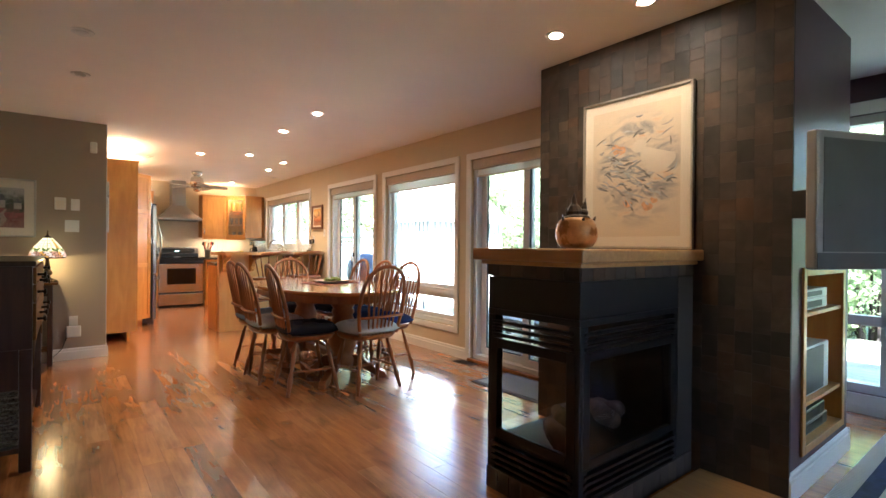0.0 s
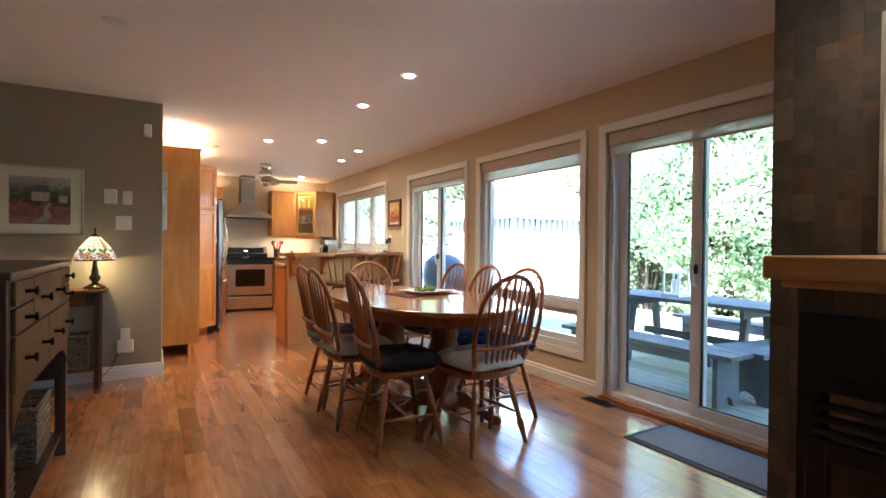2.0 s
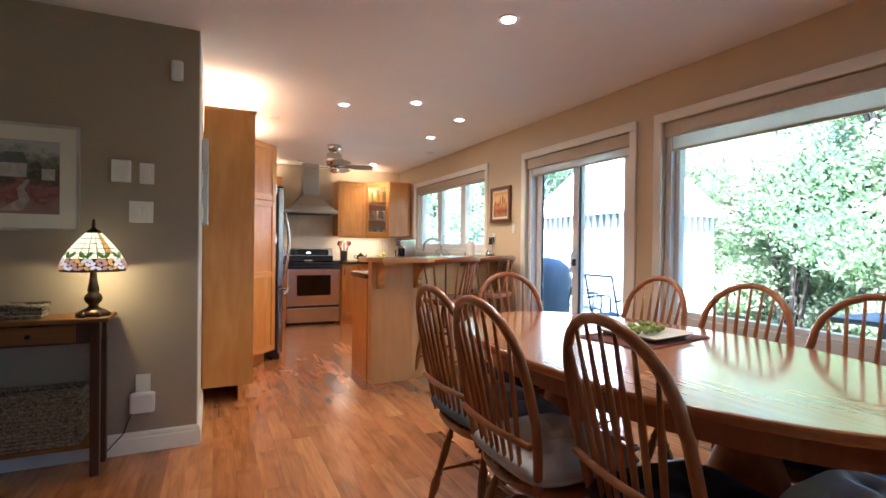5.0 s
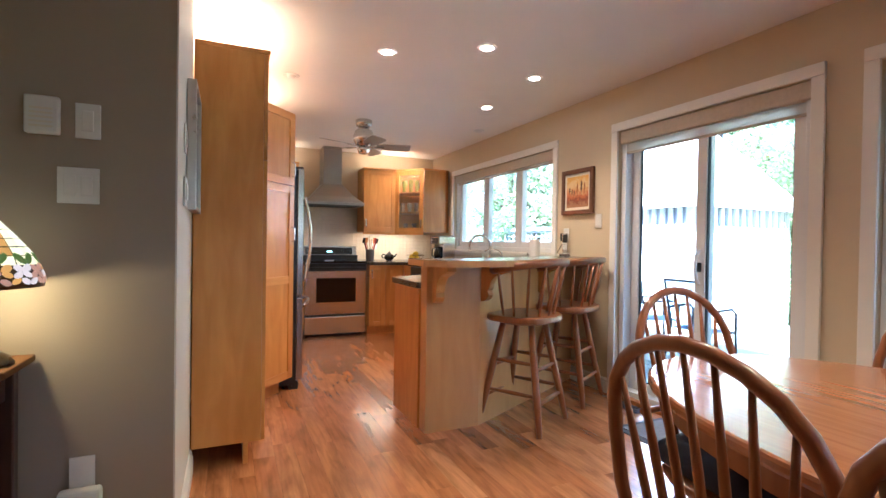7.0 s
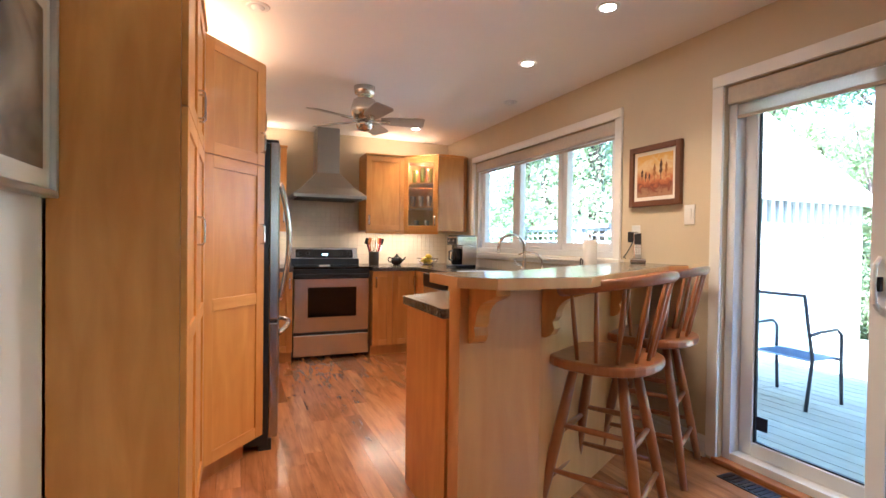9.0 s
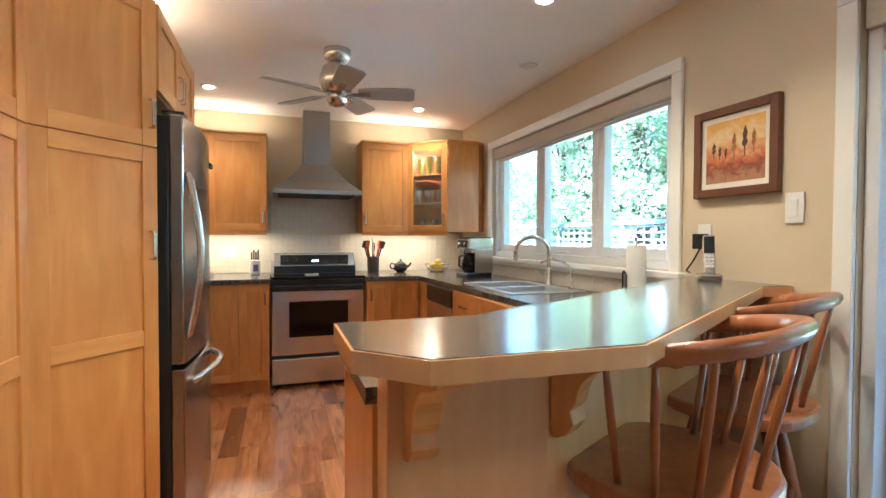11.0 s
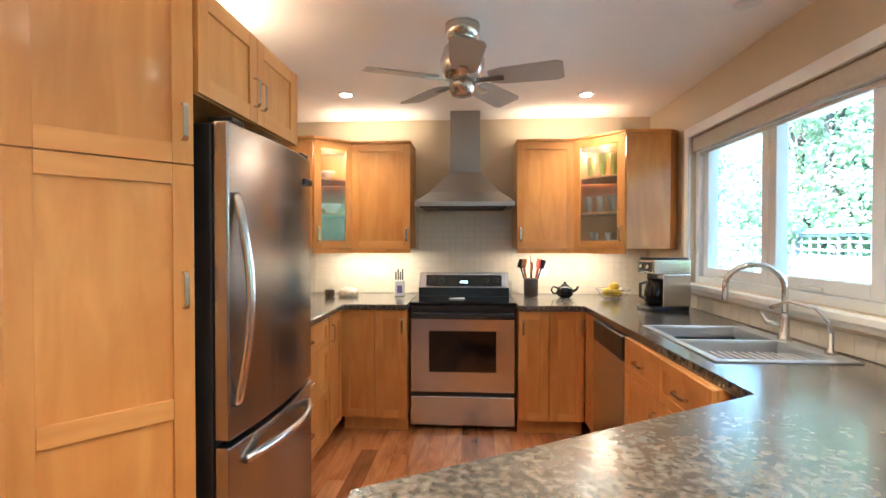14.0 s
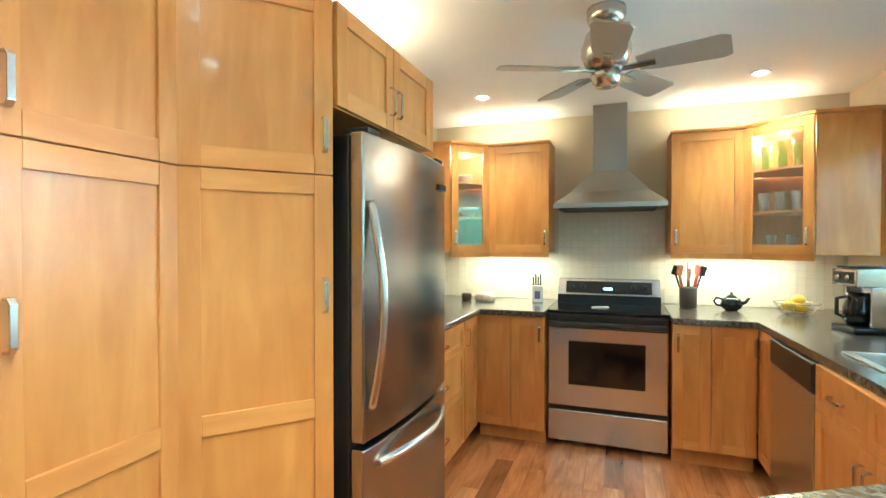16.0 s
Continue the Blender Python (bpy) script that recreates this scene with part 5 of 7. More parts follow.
# ---- fireplace ----
fp = thing("fireplace", "three-sided black gas fireplace with slate surround and maple mantel", "fireplace")
FX0, FX1, FY0, FY1 = 1.965, 2.928, 1.845, 2.375
part("base", boxes((FX0, FY0, 0.0, FX1, FY1, 0.105)), M["grout"], fp)
part("header", boxes((FX0 + 0.004, FY0 + 0.004, 1.02, FX1, FY1 - 0.004, 1.094)), M["grout"], fp)
t_ = 0.03
part("firebox_hood", boxes((FX0, FY0, 0.835, FX1 - 0.16, FY1, 1.018)), M["matte"], fp, "matte black steel hood", 0.003)
for xa, ya, xb, yb in ((FX0, FY0, FX0 + 0.055, FY0 + 0.055), (FX0, FY1 - 0.05, FX0 + 0.05, FY1), (FX1 - 0.20, FY0, FX1 - 0.16, FY0 + 0.05), (FX1 - 0.20, FY1 - 0.05, FX1 - 0.16, FY1)):
    part("corner_post", boxes((xa, ya, 0.107, xb, yb, 0.8345)), M["matte"], fp, "", 0.003)
part("firebox_floor", boxes((FX0 + 0.02, FY0 + 0.02, 0.107, FX1 - 0.205, FY1 - 0.02, 0.25)), M["matte"], fp, "", 0.003)
part("side_cladding", boxes((FX1 - 0.158, FY0, 0.107, FX1, FY1, 1.018)), M["grout"], fp)
part("hood_panel", boxes((FX0 - 0.012, FY0 - 0.012, 0.86, FX1 - 0.17, FY1 - 0.01, 0.865)), M["matte"], fp)
for z in (0.735, 0.765, 0.795, 0.125, 0.155, 0.185, 0.215):
    part("louvre", boxes((FX0 - 0.008, FY0 + 0.03, z, FX0 + 0.02, FY1 - 0.03, z + 0.016)), M["black"], fp, "", 0.004)
    part("louvre", boxes((FX0 + 0.03, FY0 - 0.008, z, FX1 - 0.19, FY0 + 0.02, z + 0.016)), M["black"], fp, "", 0.004)
for bx in ((FX0 - 0.003, FY0 + 0.05, FX0 + 0.02, FY1 - 0.045), ):
    fr = bmesh.new()
    sash(fr, FY0 + 0.02, FY1 - 0.02, 0.255, 0.725, 0.045, FX0 - 0.004, FX0 + 0.02)
    part("glass_frame", fr, M["black"], fp, "", 0.003)
fr = boxes((FX0 + 0.02, FY0 - 0.004, 0.255, FX0 + 0.065, FY0 + 0.02, 0.725), (FX1 - 0.235, FY0 - 0.004, 0.255, FX1 - 0.19, FY0 + 0.02, 0.725), (FX0 + 0.065, FY0 - 0.004, 0.255, FX1 - 0.235, FY0 + 0.02, 0.29), (FX0 + 0.065, FY0 - 0.004, 0.69, FX1 - 0.235, FY0 + 0.02, 0.725))
part("glass_frame", fr, M["black"], fp, "", 0.003)
for g in (boxes((FX0 + 0.006, FY0 + 0.065, 0.30, FX0 + 0.010, FY1 - 0.065, 0.68)), boxes((FX0 + 0.065, FY0 + 0.006, 0.29, FX1 - 0.235, FY0 + 0.010, 0.69)), boxes((FX0 + 0.06, FY1 - 0.010, 0.29, FX1 - 0.235, FY1 - 0.006, 0.69))):
    gp = part("fire_glass", g, M["fglass"], fp, "tinted glass pane")
    gp.visible_shadow = False
part("back_wall", boxes((FX1 - 0.215, FY0 + 0.05, 0.25, FX1 - 0.20, FY1 - 0.05, 0.83)), M["matte"], fp)
rnd = random.Random(7)
logm = plain("ceramic_log", (0.12, 0.085, 0.06), 0.9, var=0.4, scale=25, bump=0.6)
for k in range(5):
    x0, y0 = 2.12 + 0.12 * k, 1.98 + 0.05 * (k % 3)
    part("ceramic_log", tube(bmesh.new(), [(x0 - 0.06, y0, 0.27 + 0.02 * k), (x0, y0 + 0.10, 0.30 + 0.02 * (k % 2)), (x0 + 0.10, y0 + 0.22, 0.29 + 0.03 * (k % 2))], [0.04, 0.05, 0.035], 9), logm, fp, smooth=True)
part("mantel_shelf", boxes((1.905, 1.79, 1.096, FX1, 2.43, 1.152)), M["mantel"], fp, "honey maple mantel shelf", 0.008)

part("mantel_moulding", boxes((1.935, 1.82, 1.076, FX1 - 0.002, 2.40, 1.0955)), M["mantel"], fp, "stepped moulding", 0.006)

v = thing("pottery_vase", "amber glazed pottery vessel with spiky dark crest", "vase", pose(2.32, 2.13, 1.1525))
prof_v = [(0.046, 0.0), (0.070, 0.008), (0.088, 0.025), (0.098, 0.048), (0.101, 0.068), (0.100, 0.088), (0.095, 0.108), (0.088, 0.126), (0.078, 0.142)]
prof_v = [(r + (0.0018 if k % 2 else -0.0012), z) for k, (r, z) in enumerate((ra + (rb - ra) * f, za + (zb - za) * f) for (ra, za), (rb, zb) in zip(prof_v, prof_v[1:]) for f in (0.0, 0.5))]
part("body", lathe(bmesh.new(), prof_v + [(0.070, 0.150), (0.04, 0.153)], 28), M["amber"], v, "ribbed amber glaze", smooth=True)
crest = plain("dark_unglazed_clay", (0.055, 0.038, 0.026), 0.45, 0.3, 0.4, 40, 0.5)
rnd = random.Random(17)
for (px_, py_), hh, r0 in (((-0.012, 0.010), 0.292, 0.058), ((0.036, -0.027), 0.250, 0.044), ((-0.045, 0.030), 0.205, 0.036)):
    n_ = 13
    pts = [(px_ * (0.55 + 0.45 * k / n_), py_ * (0.55 + 0.45 * k / n_), 0.132 + (hh - 0.132) * k / n_) for k in range(n_ + 1)]
    part("spiked_crest", tube(bmesh.new(), pts, [max(0.002, r0 * (1 - k / n_) ** 1.25 * rnd.uniform(0.75, 1.2)) for k in range(n_ + 1)], 9), crest, v, "dark jagged crest")
for k in range(5):
    a = 2 * math.pi * k / 5 + 0.4
    p0 = Vector((0.080 * math.cos(a), 0.080 * math.sin(a), 0.138))
    part("spike", tube(bmesh.new(), [p0, p0 + Vector((0.010 * math.cos(a), 0.010 * math.sin(a), 0.012 + 0.008 * (k % 3)))], [0.009, 0.002], 6), crest, v)


def picture(label, m, w_, h_, frame_mat, fw, mount, art, depth=0.025, glazed=True):
    """A framed picture: origin at its lower left, local x along, z up, facing local -y."""
    p = thing("framed_picture", label, "picture", m)
    bm = boxes((0, -depth, 0, fw, 0, h_), (w_ - fw, -depth, 0, w_, 0, h_), (fw, -depth, 0, w_ - fw, 0, fw), (fw, -depth, h_ - fw, w_ - fw, 0, h_))
    part("frame", bm, frame_mat, p, "", 0.003)
    part("mount", boxes((fw, -depth * 0.55, fw, w_ - fw, -0.004, h_ - fw)), M["mat_w"], p, "cream mount board")
    k = fw + mount
    part("artwork", boxes((k, -depth * 0.58, k, w_ - k, -depth * 0.555, h_ - k)), art, p, "painted picture")
    if glazed:
        g = part("glazing", boxes((fw, -depth * 0.70, fw, w_ - fw, -depth * 0.66, h_ - fw)), M["glass"], p)
        g.visible_shadow = False
    return p


silver = plain("silver_frame", (0.55, 0.53, 0.48), 0.3, 0.8, bump=0.0)
def study_mat(name, cx, cz, rx, rz):
    """Ink and wash strokes that thin out towards the paper's edge."""
    m, n, l, b = nodes_of(name)
    mp, oi = coords(n, l, (1.0, 1.0, 1.9), 0.0)
    t = noise_tex(n, l, mp, 7.5, 9, 1.3)
    strokes = ramp_of(n, l, t.outputs[0], [(0.33, (0.26, 0.26, 0.27)), (0.42, (0.42, 0.39, 0.35)), (0.50, (0.58, 0.51, 0.41)), (0.57, (0.66, 0.58, 0.46)), (0.66, (0.64, 0.50, 0.35)), (0.74, (0.64, 0.38, 0.22))])
    tc, mp2, gr = n.new("ShaderNodeTexCoord"), n.new("ShaderNodeMapping"), n.new("ShaderNodeTexGradient")
    gr.gradient_type = 'SPHERICAL'
    mp2.inputs["Location"].default_value = (-cx / rx, 0, -cz / rz)
    mp2.inputs["Scale"].default_value = (1 / rx, 0.0, 1 / rz)
    l.new(tc.outputs["Object"], mp2.inputs["Vector"])
    l.new(mp2.outputs[0], gr.inputs["Vector"])
    mask = ramp_of(n, l, gr.outputs[1], [(0.05, (0, 0, 0)), (0.35, (1, 1, 1))])
    mx = n.new("ShaderNodeMix")
    mx.data_type = 'RGBA'
    l.new(mask.outputs[0], mx.inputs[0])
    mx.inputs[6].default_value = (0.66, 0.58, 0.45, 1)
    l.new(strokes.outputs[0], mx.inputs[7])
    l.new(mx.outputs[2], b.inputs["Base Color"])
    b.inputs["Roughness"].default_value = 0.8
    return m


art1 = study_mat("pale_watercolour", 0.36, 0.46, 0.30, 0.38)
def landscape_mat(name, z0, z1, stops):
    """Bands of colour from ground to sky, broken up like brushwork."""
    m, n, l, b = nodes_of(name)
    mp, oi = coords(n, l, (1, 1, 1), 0.0)
    t = noise_tex(n, l, mp, 22, 7, 0.8)
    tc, sp, mr, ad = n.new("ShaderNodeTexCoord"), n.new("ShaderNodeSeparateXYZ"), n.new("ShaderNodeMapRange"), n.new("ShaderNodeMath")
    l.new(tc.outputs["Object"], sp.inputs[0])
    mr.inputs[1].default_value, mr.inputs[2].default_value, mr.inputs[3].default_value, mr.inputs[4].default_value = z0, z1, -0.35, 0.65
    l.new(sp.outputs[2], mr.inputs[0])
    ad.operation = 'MULTIPLY_ADD'
    ad.inputs[1].default_value = 0.7
    l.new(t.outputs[0], ad.inputs[0])
    l.new(mr.outputs[0], ad.inputs[2])
    r = ramp_of(n, l, ad.outputs[0], stops)
    l.new(r.outputs[0], b.inputs["Base Color"])
    b.inputs["Roughness"].default_value = 0.7
    return m


art3 = landscape_mat("autumn_painting", 0.06, 0.325, [(0.05, (0.34, 0.17, 0.08)), (0.22, (0.20, 0.055, 0.025)), (0.38, (0.48, 0.14, 0.04)), (0.55, (0.62, 0.36, 0.14)), (0.75, (0.70, 0.52, 0.25)), (0.95, (0.66, 0.36, 0.07))])
art4 = blotchy("grey_brown_print", [(0.35, (0.06, 0.055, 0.05)), (0.5, (0.20, 0.17, 0.13)), (0.66, (0.36, 0.30, 0.22))], 4, 0.8)
p = picture("large pale watercolour in a silver frame on the slate", pose(2.925, 2.515, 1.155, 0, 0, -90), 0.675, 0.885, silver, 0.014, 0.055, art1)
pw_ = plain("white_bird_wash", (0.66, 0.60, 0.50), 0.8, var=0.08)
body_ = [(0.105 * math.cos(a), 0.062 * math.sin(a) + 0.018 * math.cos(2 * a)) for a in [i * math.pi / 12 for i in range(24)]]
part("bird_body", prism(bmesh.new(), body_, 0, 0.001), pw_, p, "pale bird body", m=pose(0.475, -0.0150, 0.505, 90, 18))
part("bird_head", prism(bmesh.new(), [(0.045 * math.cos(a), 0.036 * math.sin(a)) for a in [i * math.pi / 8 for i in range(16)]], 0, 0.001), pw_, p, "pale bird head", m=pose(0.372, -0.0153, 0.585, 90, -20))
washes = [plain("grey_ink_wash", (0.17, 0.165, 0.16), 0.8, var=0.35, scale=40), plain("slate_ink_wash", (0.29, 0.29, 0.30), 0.8, var=0.3, scale=40), plain("blue_grey_wash", (0.40, 0.42, 0.44), 0.8, var=0.3, scale=40)]
rnd = random.Random(40)
done = 0
while done < 110:
    x, z = rnd.gauss(0.36, 0.13), rnd.gauss(0.44, 0.12)
    inside = ((x - 0.475) / 0.125) ** 2 + ((z - 0.515) / 0.085) ** 2 < 1 or ((x - 0.372) / 0.06) ** 2 + ((z - 0.585) / 0.05) ** 2 < 1
    if inside or not (0.12 < x < 0.58 and 0.22 < z < 0.76):
        continue
    ln, wd = rnd.uniform(0.03, 0.10), rnd.uniform(0.003, 0.008)
    tilt = math.degrees(math.atan2(z - 0.30, 0.62 - x)) - 35 + rnd.gauss(0, 22)
    sweep = rnd.uniform(-0.012, 0.012)
    st_ = [(-ln / 2, 0.0), (-ln / 4, -wd + sweep * 0.7), (0.0, -wd + sweep), (ln / 4, -wd * 0.7 + sweep * 0.7), (ln / 2, 0.0), (ln / 4, wd * 0.7 + sweep * 0.7), (0.0, wd + sweep), (-ln / 4, wd * 0.6 + sweep * 0.7)]
    part("ink_stroke", prism(bmesh.new(), st_, 0, 0.0003), washes[done % 3], p, "", m=pose(x, -0.0148 - 0.000004 * done, z, 90, -tilt))
    done += 1
peach = plain("peach_wash", (0.62, 0.36, 0.20), 0.8, var=0.3, scale=40)
for x, z, r in ((0.30, 0.26, 0.018), (0.42, 0.24, 0.022), (0.24, 0.58, 0.03), (0.46, 0.27, 0.014)):
    part("peach_dab", prism(bmesh.new(), [(r * 1.6 * math.cos(a), r * math.sin(a) * (1 + 0.3 * math.sin(3 * a))) for a in [k * math.pi / 8 for k in range(16)]], 0, 0.0003), peach, p, "", m=pose(x, -0.0146, z, 90, 20))
art2 = landscape_mat("village_watercolour", 0.10, 0.45, [(0.05, (0.30, 0.17, 0.16)), (0.20, (0.20, 0.07, 0.07)), (0.34, (0.36, 0.13, 0.13)), (0.46, (0.13, 0.09, 0.07)), (0.60, (0.05, 0.07, 0.05)), (0.78, (0.22, 0.23, 0.20)), (0.95, (0.45, 0.44, 0.42))])
p = picture("village watercolour in a pale frame on the partition", pose(-0.42, 6.737, 1.215), 0.55, 0.545, silver, 0.014, 0.072, art2)
hw, hr, hp = plain("pale_cottage_wash", (0.46, 0.42, 0.38), 0.8, var=0.2, scale=40), plain("slate_roof_wash", (0.13, 0.14, 0.15), 0.8, var=0.2, scale=40), plain("path_wash", (0.40, 0.32, 0.27), 0.8, var=0.2, scale=40)
for nm, pts, mm, z in (("cottage", [(0.22, 0.27), (0.22, 0.345), (0.33, 0.345), (0.33, 0.27)], hw, 0.0), ("cottage_roof", [(0.21, 0.34), (0.245, 0.395), (0.315, 0.395), (0.34, 0.34)], hr, 0.0003), ("cottage", [(0.39, 0.26), (0.39, 0.32), (0.445, 0.32), (0.445, 0.26)], hw, 0.0), ("cottage_roof", [(0.385, 0.318), (0.417, 0.36), (0.45, 0.318)], hr, 0.0003), ("garden_path", [(0.22, 0.10), (0.31, 0.10), (0.345, 0.16), (0.32, 0.21), (0.345, 0.26), (0.33, 0.26), (0.29, 0.21), (0.30, 0.16)], hp, 0.0)):
    part(nm, prism(bmesh.new(), pts, 0.0, 0.0006), mm, p, m=pose(0, -0.0146 - z, 0, 90))
p = picture("autumn landscape painting in a dark wood frame", pose(3.597, 8.315, 1.425, 0, 0, -90), 0.40, 0.385, plain("dark_walnut_frame", (0.13, 0.05, 0.022), 0.4), 0.036, 0.024, art3, 0.03, False)
for x, z, h_, w_, c_ in ((0.10, 0.17, 0.07, 0.012, 0), (0.13, 0.16, 0.06, 0.010, 0), (0.20, 0.15, 0.12, 0.012, 1), (0.25, 0.16, 0.13, 0.014, 0), (0.29, 0.17, 0.10, 0.011, 1), (0.16, 0.16, 0.05, 0.009, 0)):
    tone = (plain("umber_paint", (0.10, 0.045, 0.025), 0.7, var=0.4, scale=60), plain("ochre_leaf_paint", (0.30, 0.12, 0.03), 0.7, var=0.4, scale=60))[c_]
    part("painted_tree", prism(bmesh.new(), [(-0.002, 0), (0.002, 0), (0.003, h_ * 0.3), (w_, h_ * 0.45), (w_ * 0.6, h_ * 0.6), (w_ * 0.9, h_ * 0.75), (0.001, h_), (-w_ * 0.8, h_ * 0.7), (-w_ * 0.5, h_ * 0.55), (-w_, h_ * 0.4), (-0.003, h_ * 0.3)], 0, 0.0005), tone, p, m=pose(x, -0.0176, z, 90))
picture("dark print in a silver frame on the partition end", pose(0.693, 7.085, 1.285, 0, 0, 90), 0.39, 0.55, silver, 0.02, 0.05, art4, 0.036)

# ---- electrical plates ----
def plate(label, m, w_, h_, n_):
    p = thing("switch_plate", label, "switch", m)
    part("plate", boxes((-w_ / 2, -0.007, -h_ / 2, w_ / 2, -0.001, h_ / 2)), M["white"], p, "", 0.002)
    for k in range(n_):
        cx = (k - (n_ - 1) / 2) * 0.046
        part("rocker", boxes((cx - 0.016, -0.012, -0.033, cx + 0.016, -0.007, 0.033)), M["white"], p, "", 0.002)
    return p


plate("white double rocker switch plate", pose(0.405, 6.738, 1.33), 0.115, 0.118, 2)
plate("white wall control plate", pose(0.43, 6.738, 1.543), 0.07, 0.115, 1)
t = thing("thermostat", "white wall thermostat box", "thermostat", pose(0.312, 6.738, 1.548))
part("case", boxes((-0.045, -0.03, -0.06, 0.045, -0.001, 0.06)), M["white"], t, "", 0.006)
part("grille", boxes(*[(-0.03, -0.032, -0.04 + 0.014 * k, 0.03, -0.0305, -0.034 + 0.014 * k) for k in range(5)]), M["mat_w"], t)
t = thing("motion_sensor", "white corner alarm sensor", "sensor", pose(0.575, 6.738, 2.13))
part("case", boxes((-0.03, -0.045, -0.055, 0.03, -0.001, 0.055)), M["white"], t, "", 0.012)
plate("white rocker switch plate on the partition end", pose(0.692, 6.985, 1.56, 0, 0, 90), 0.07, 0.115, 1)
plate("white double rocker plate on the partition end", pose(0.692, 7.005, 1.35, 0, 0, 90), 0.115, 0.118, 2)
plate("white rocker switch plate beside the picture", pose(3.597, 7.865, 1.36, 0, 0, -90), 0.07, 0.115, 1)
plate("white wall socket above the bar", pose(3.597, 8.27, 1.25, 0, 0, -90), 0.07, 0.115, 0)
plate("white wall socket on the backsplash", pose(1.32, BACK - 0.0127, 1.10), 0.115, 0.07, 0)
plate("white wall socket on the backsplash", pose(2.72, BACK - 0.0127, 1.12), 0.07, 0.115, 0)
t = thing("plug_in_device", "white plug-in air device in a wall socket", "appliance", pose(0.42, 6.738, 0.318))
part("socket_plate", boxes((-0.035, -0.007, 0.0, 0.035, -0.001, 0.115)), M["white"], t)
part("case", boxes((-0.06, -0.055, -0.09, 0.06, -0.0075, 0.02)), M["white"], t, "", 0.012)
part("cable", tube(bmesh.new(), [(-0.05, -0.02, -0.08), (-0.09, -0.015, -0.2), (-0.18, -0.02, -0.30)], 0.003, 6), M["matte"], t)

# ---- dresser, side table, lamp ----
d = thing("dresser", "long dark wood sideboard with brown drawers and open base", "sideboard", pose(0.215, 3.875, 0, 0, 0, 90))
DW, DD = 1.30, 0.50
part("top", boxes((-0.02, -0.015, 1.040, DW + 0.02, DD, 1.066)), M["cherry"], d, "", 0.005)
part("case", boxes((0.0, 0.0, 0.62, DW, DD, 1.039)), M["cherry"], d, "", 0.003)
for x in (0.0, DW - 0.05):
    part("end_panel", boxes((x + 0.004, 0.052, 0.42, x + 0.046, DD - 0.052, 0.619)), M["cherry"], d)
    for y in (0.0, DD - 0.05):
        part("leg", boxes((x, y, 0.0, x + 0.05, y + 0.05, 0.619)), M["cherry"], d, "", 0.004)
part("low_shelf", boxes((0.01, 0.02, 0.10, DW - 0.01, DD - 0.02, 0.125)), M["cherry"], d)
for x0, z0, x1, z1 in ((0.05, 0.948, 0.33, 1.030), (0.05, 0.852, 0.33, 0.940), (0.338, 0.852, 0.962, 1.030), (0.97, 0.948, 1.25, 1.030), (0.97, 0.852, 1.25, 0.940), (0.05, 0.655, 0.646, 0.844), (0.654, 0.655, 1.25, 0.844)):
    dr = part("drawer_front", boxes((x0, -0.014, z0, x1, -0.0005, z1)), M["drawer"], d, "", 0.003)
    for kx in ((x0 + x1) / 2,) if x1 - x0 < 0.4 else (x0 + 0.14, x1 - 0.14):
        part("knob", lathe(bmesh.new(), [(0.008, 0), (0.006, 0.020), (0.007, 0.026), (0.017, 0.030), (0.017, 0.036), (0.008, 0.040)], 12), M["knob"], dr, "dark round knob", smooth=True, m=pose(kx, -0.014, (z0 + z1) / 2, 90))
bm = bmesh.new()
N_ = 20
xs = [0.05 + 1.20 * k / N_ for k in range(N_ + 1)]
zs = [0.645 - 0.105 * abs(2 * k / N_ - 1) ** 6 - 0.025 for k in range(N_ + 1)]
rows_a = [[bm.verts.new((x, y, z)) for x, z in zip(xs, hh)] for y in (-0.006, -0.0005) for hh in (zs, [0.652] * (N_ + 1))]
for k in range(N_):
    for p, q in ((0, 1), (3, 2), (2, 0), (1, 3)):
        bm.faces.new((rows_a[p][k], rows_a[p][k + 1], rows_a[q][k + 1], rows_a[q][k]))
part("arched_apron", bm, M["drawer"], d, "arched brown apron")
for k, (x, w_, h_, c_) in enumerate(((4.46, 0.030, 0.24, (0.30, 0.03, 0.04)), (4.494, 0.022, 0.26, (0.05, 0.06, 0.09)), (4.520, 0.034, 0.25, (0.45, 0.42, 0.38)), (4.558, 0.026, 0.23, (0.30, 0.03, 0.04)), (4.588, 0.028, 0.25, (0.10, 0.13, 0.10)))):
    bk = thing("book", "upright book on the sideboard shelf", "book", pose(-0.10, x, 0.1255), "books on the sideboard shelf")
    part("cover", boxes((-0.085, 0, 0, 0.085, 0.003, h_), (-0.085, w_ - 0.003, 0, 0.085, w_, h_), (0.082, 0.003, 0, 0.085, w_ - 0.003, h_)), plain("book_cloth", c_, 0.6), bk, "coloured cover")
    part("pages", boxes((-0.08, 0.0035, 0.004, 0.0815, w_ - 0.0035, h_ - 0.004)), M["paper"], bk)


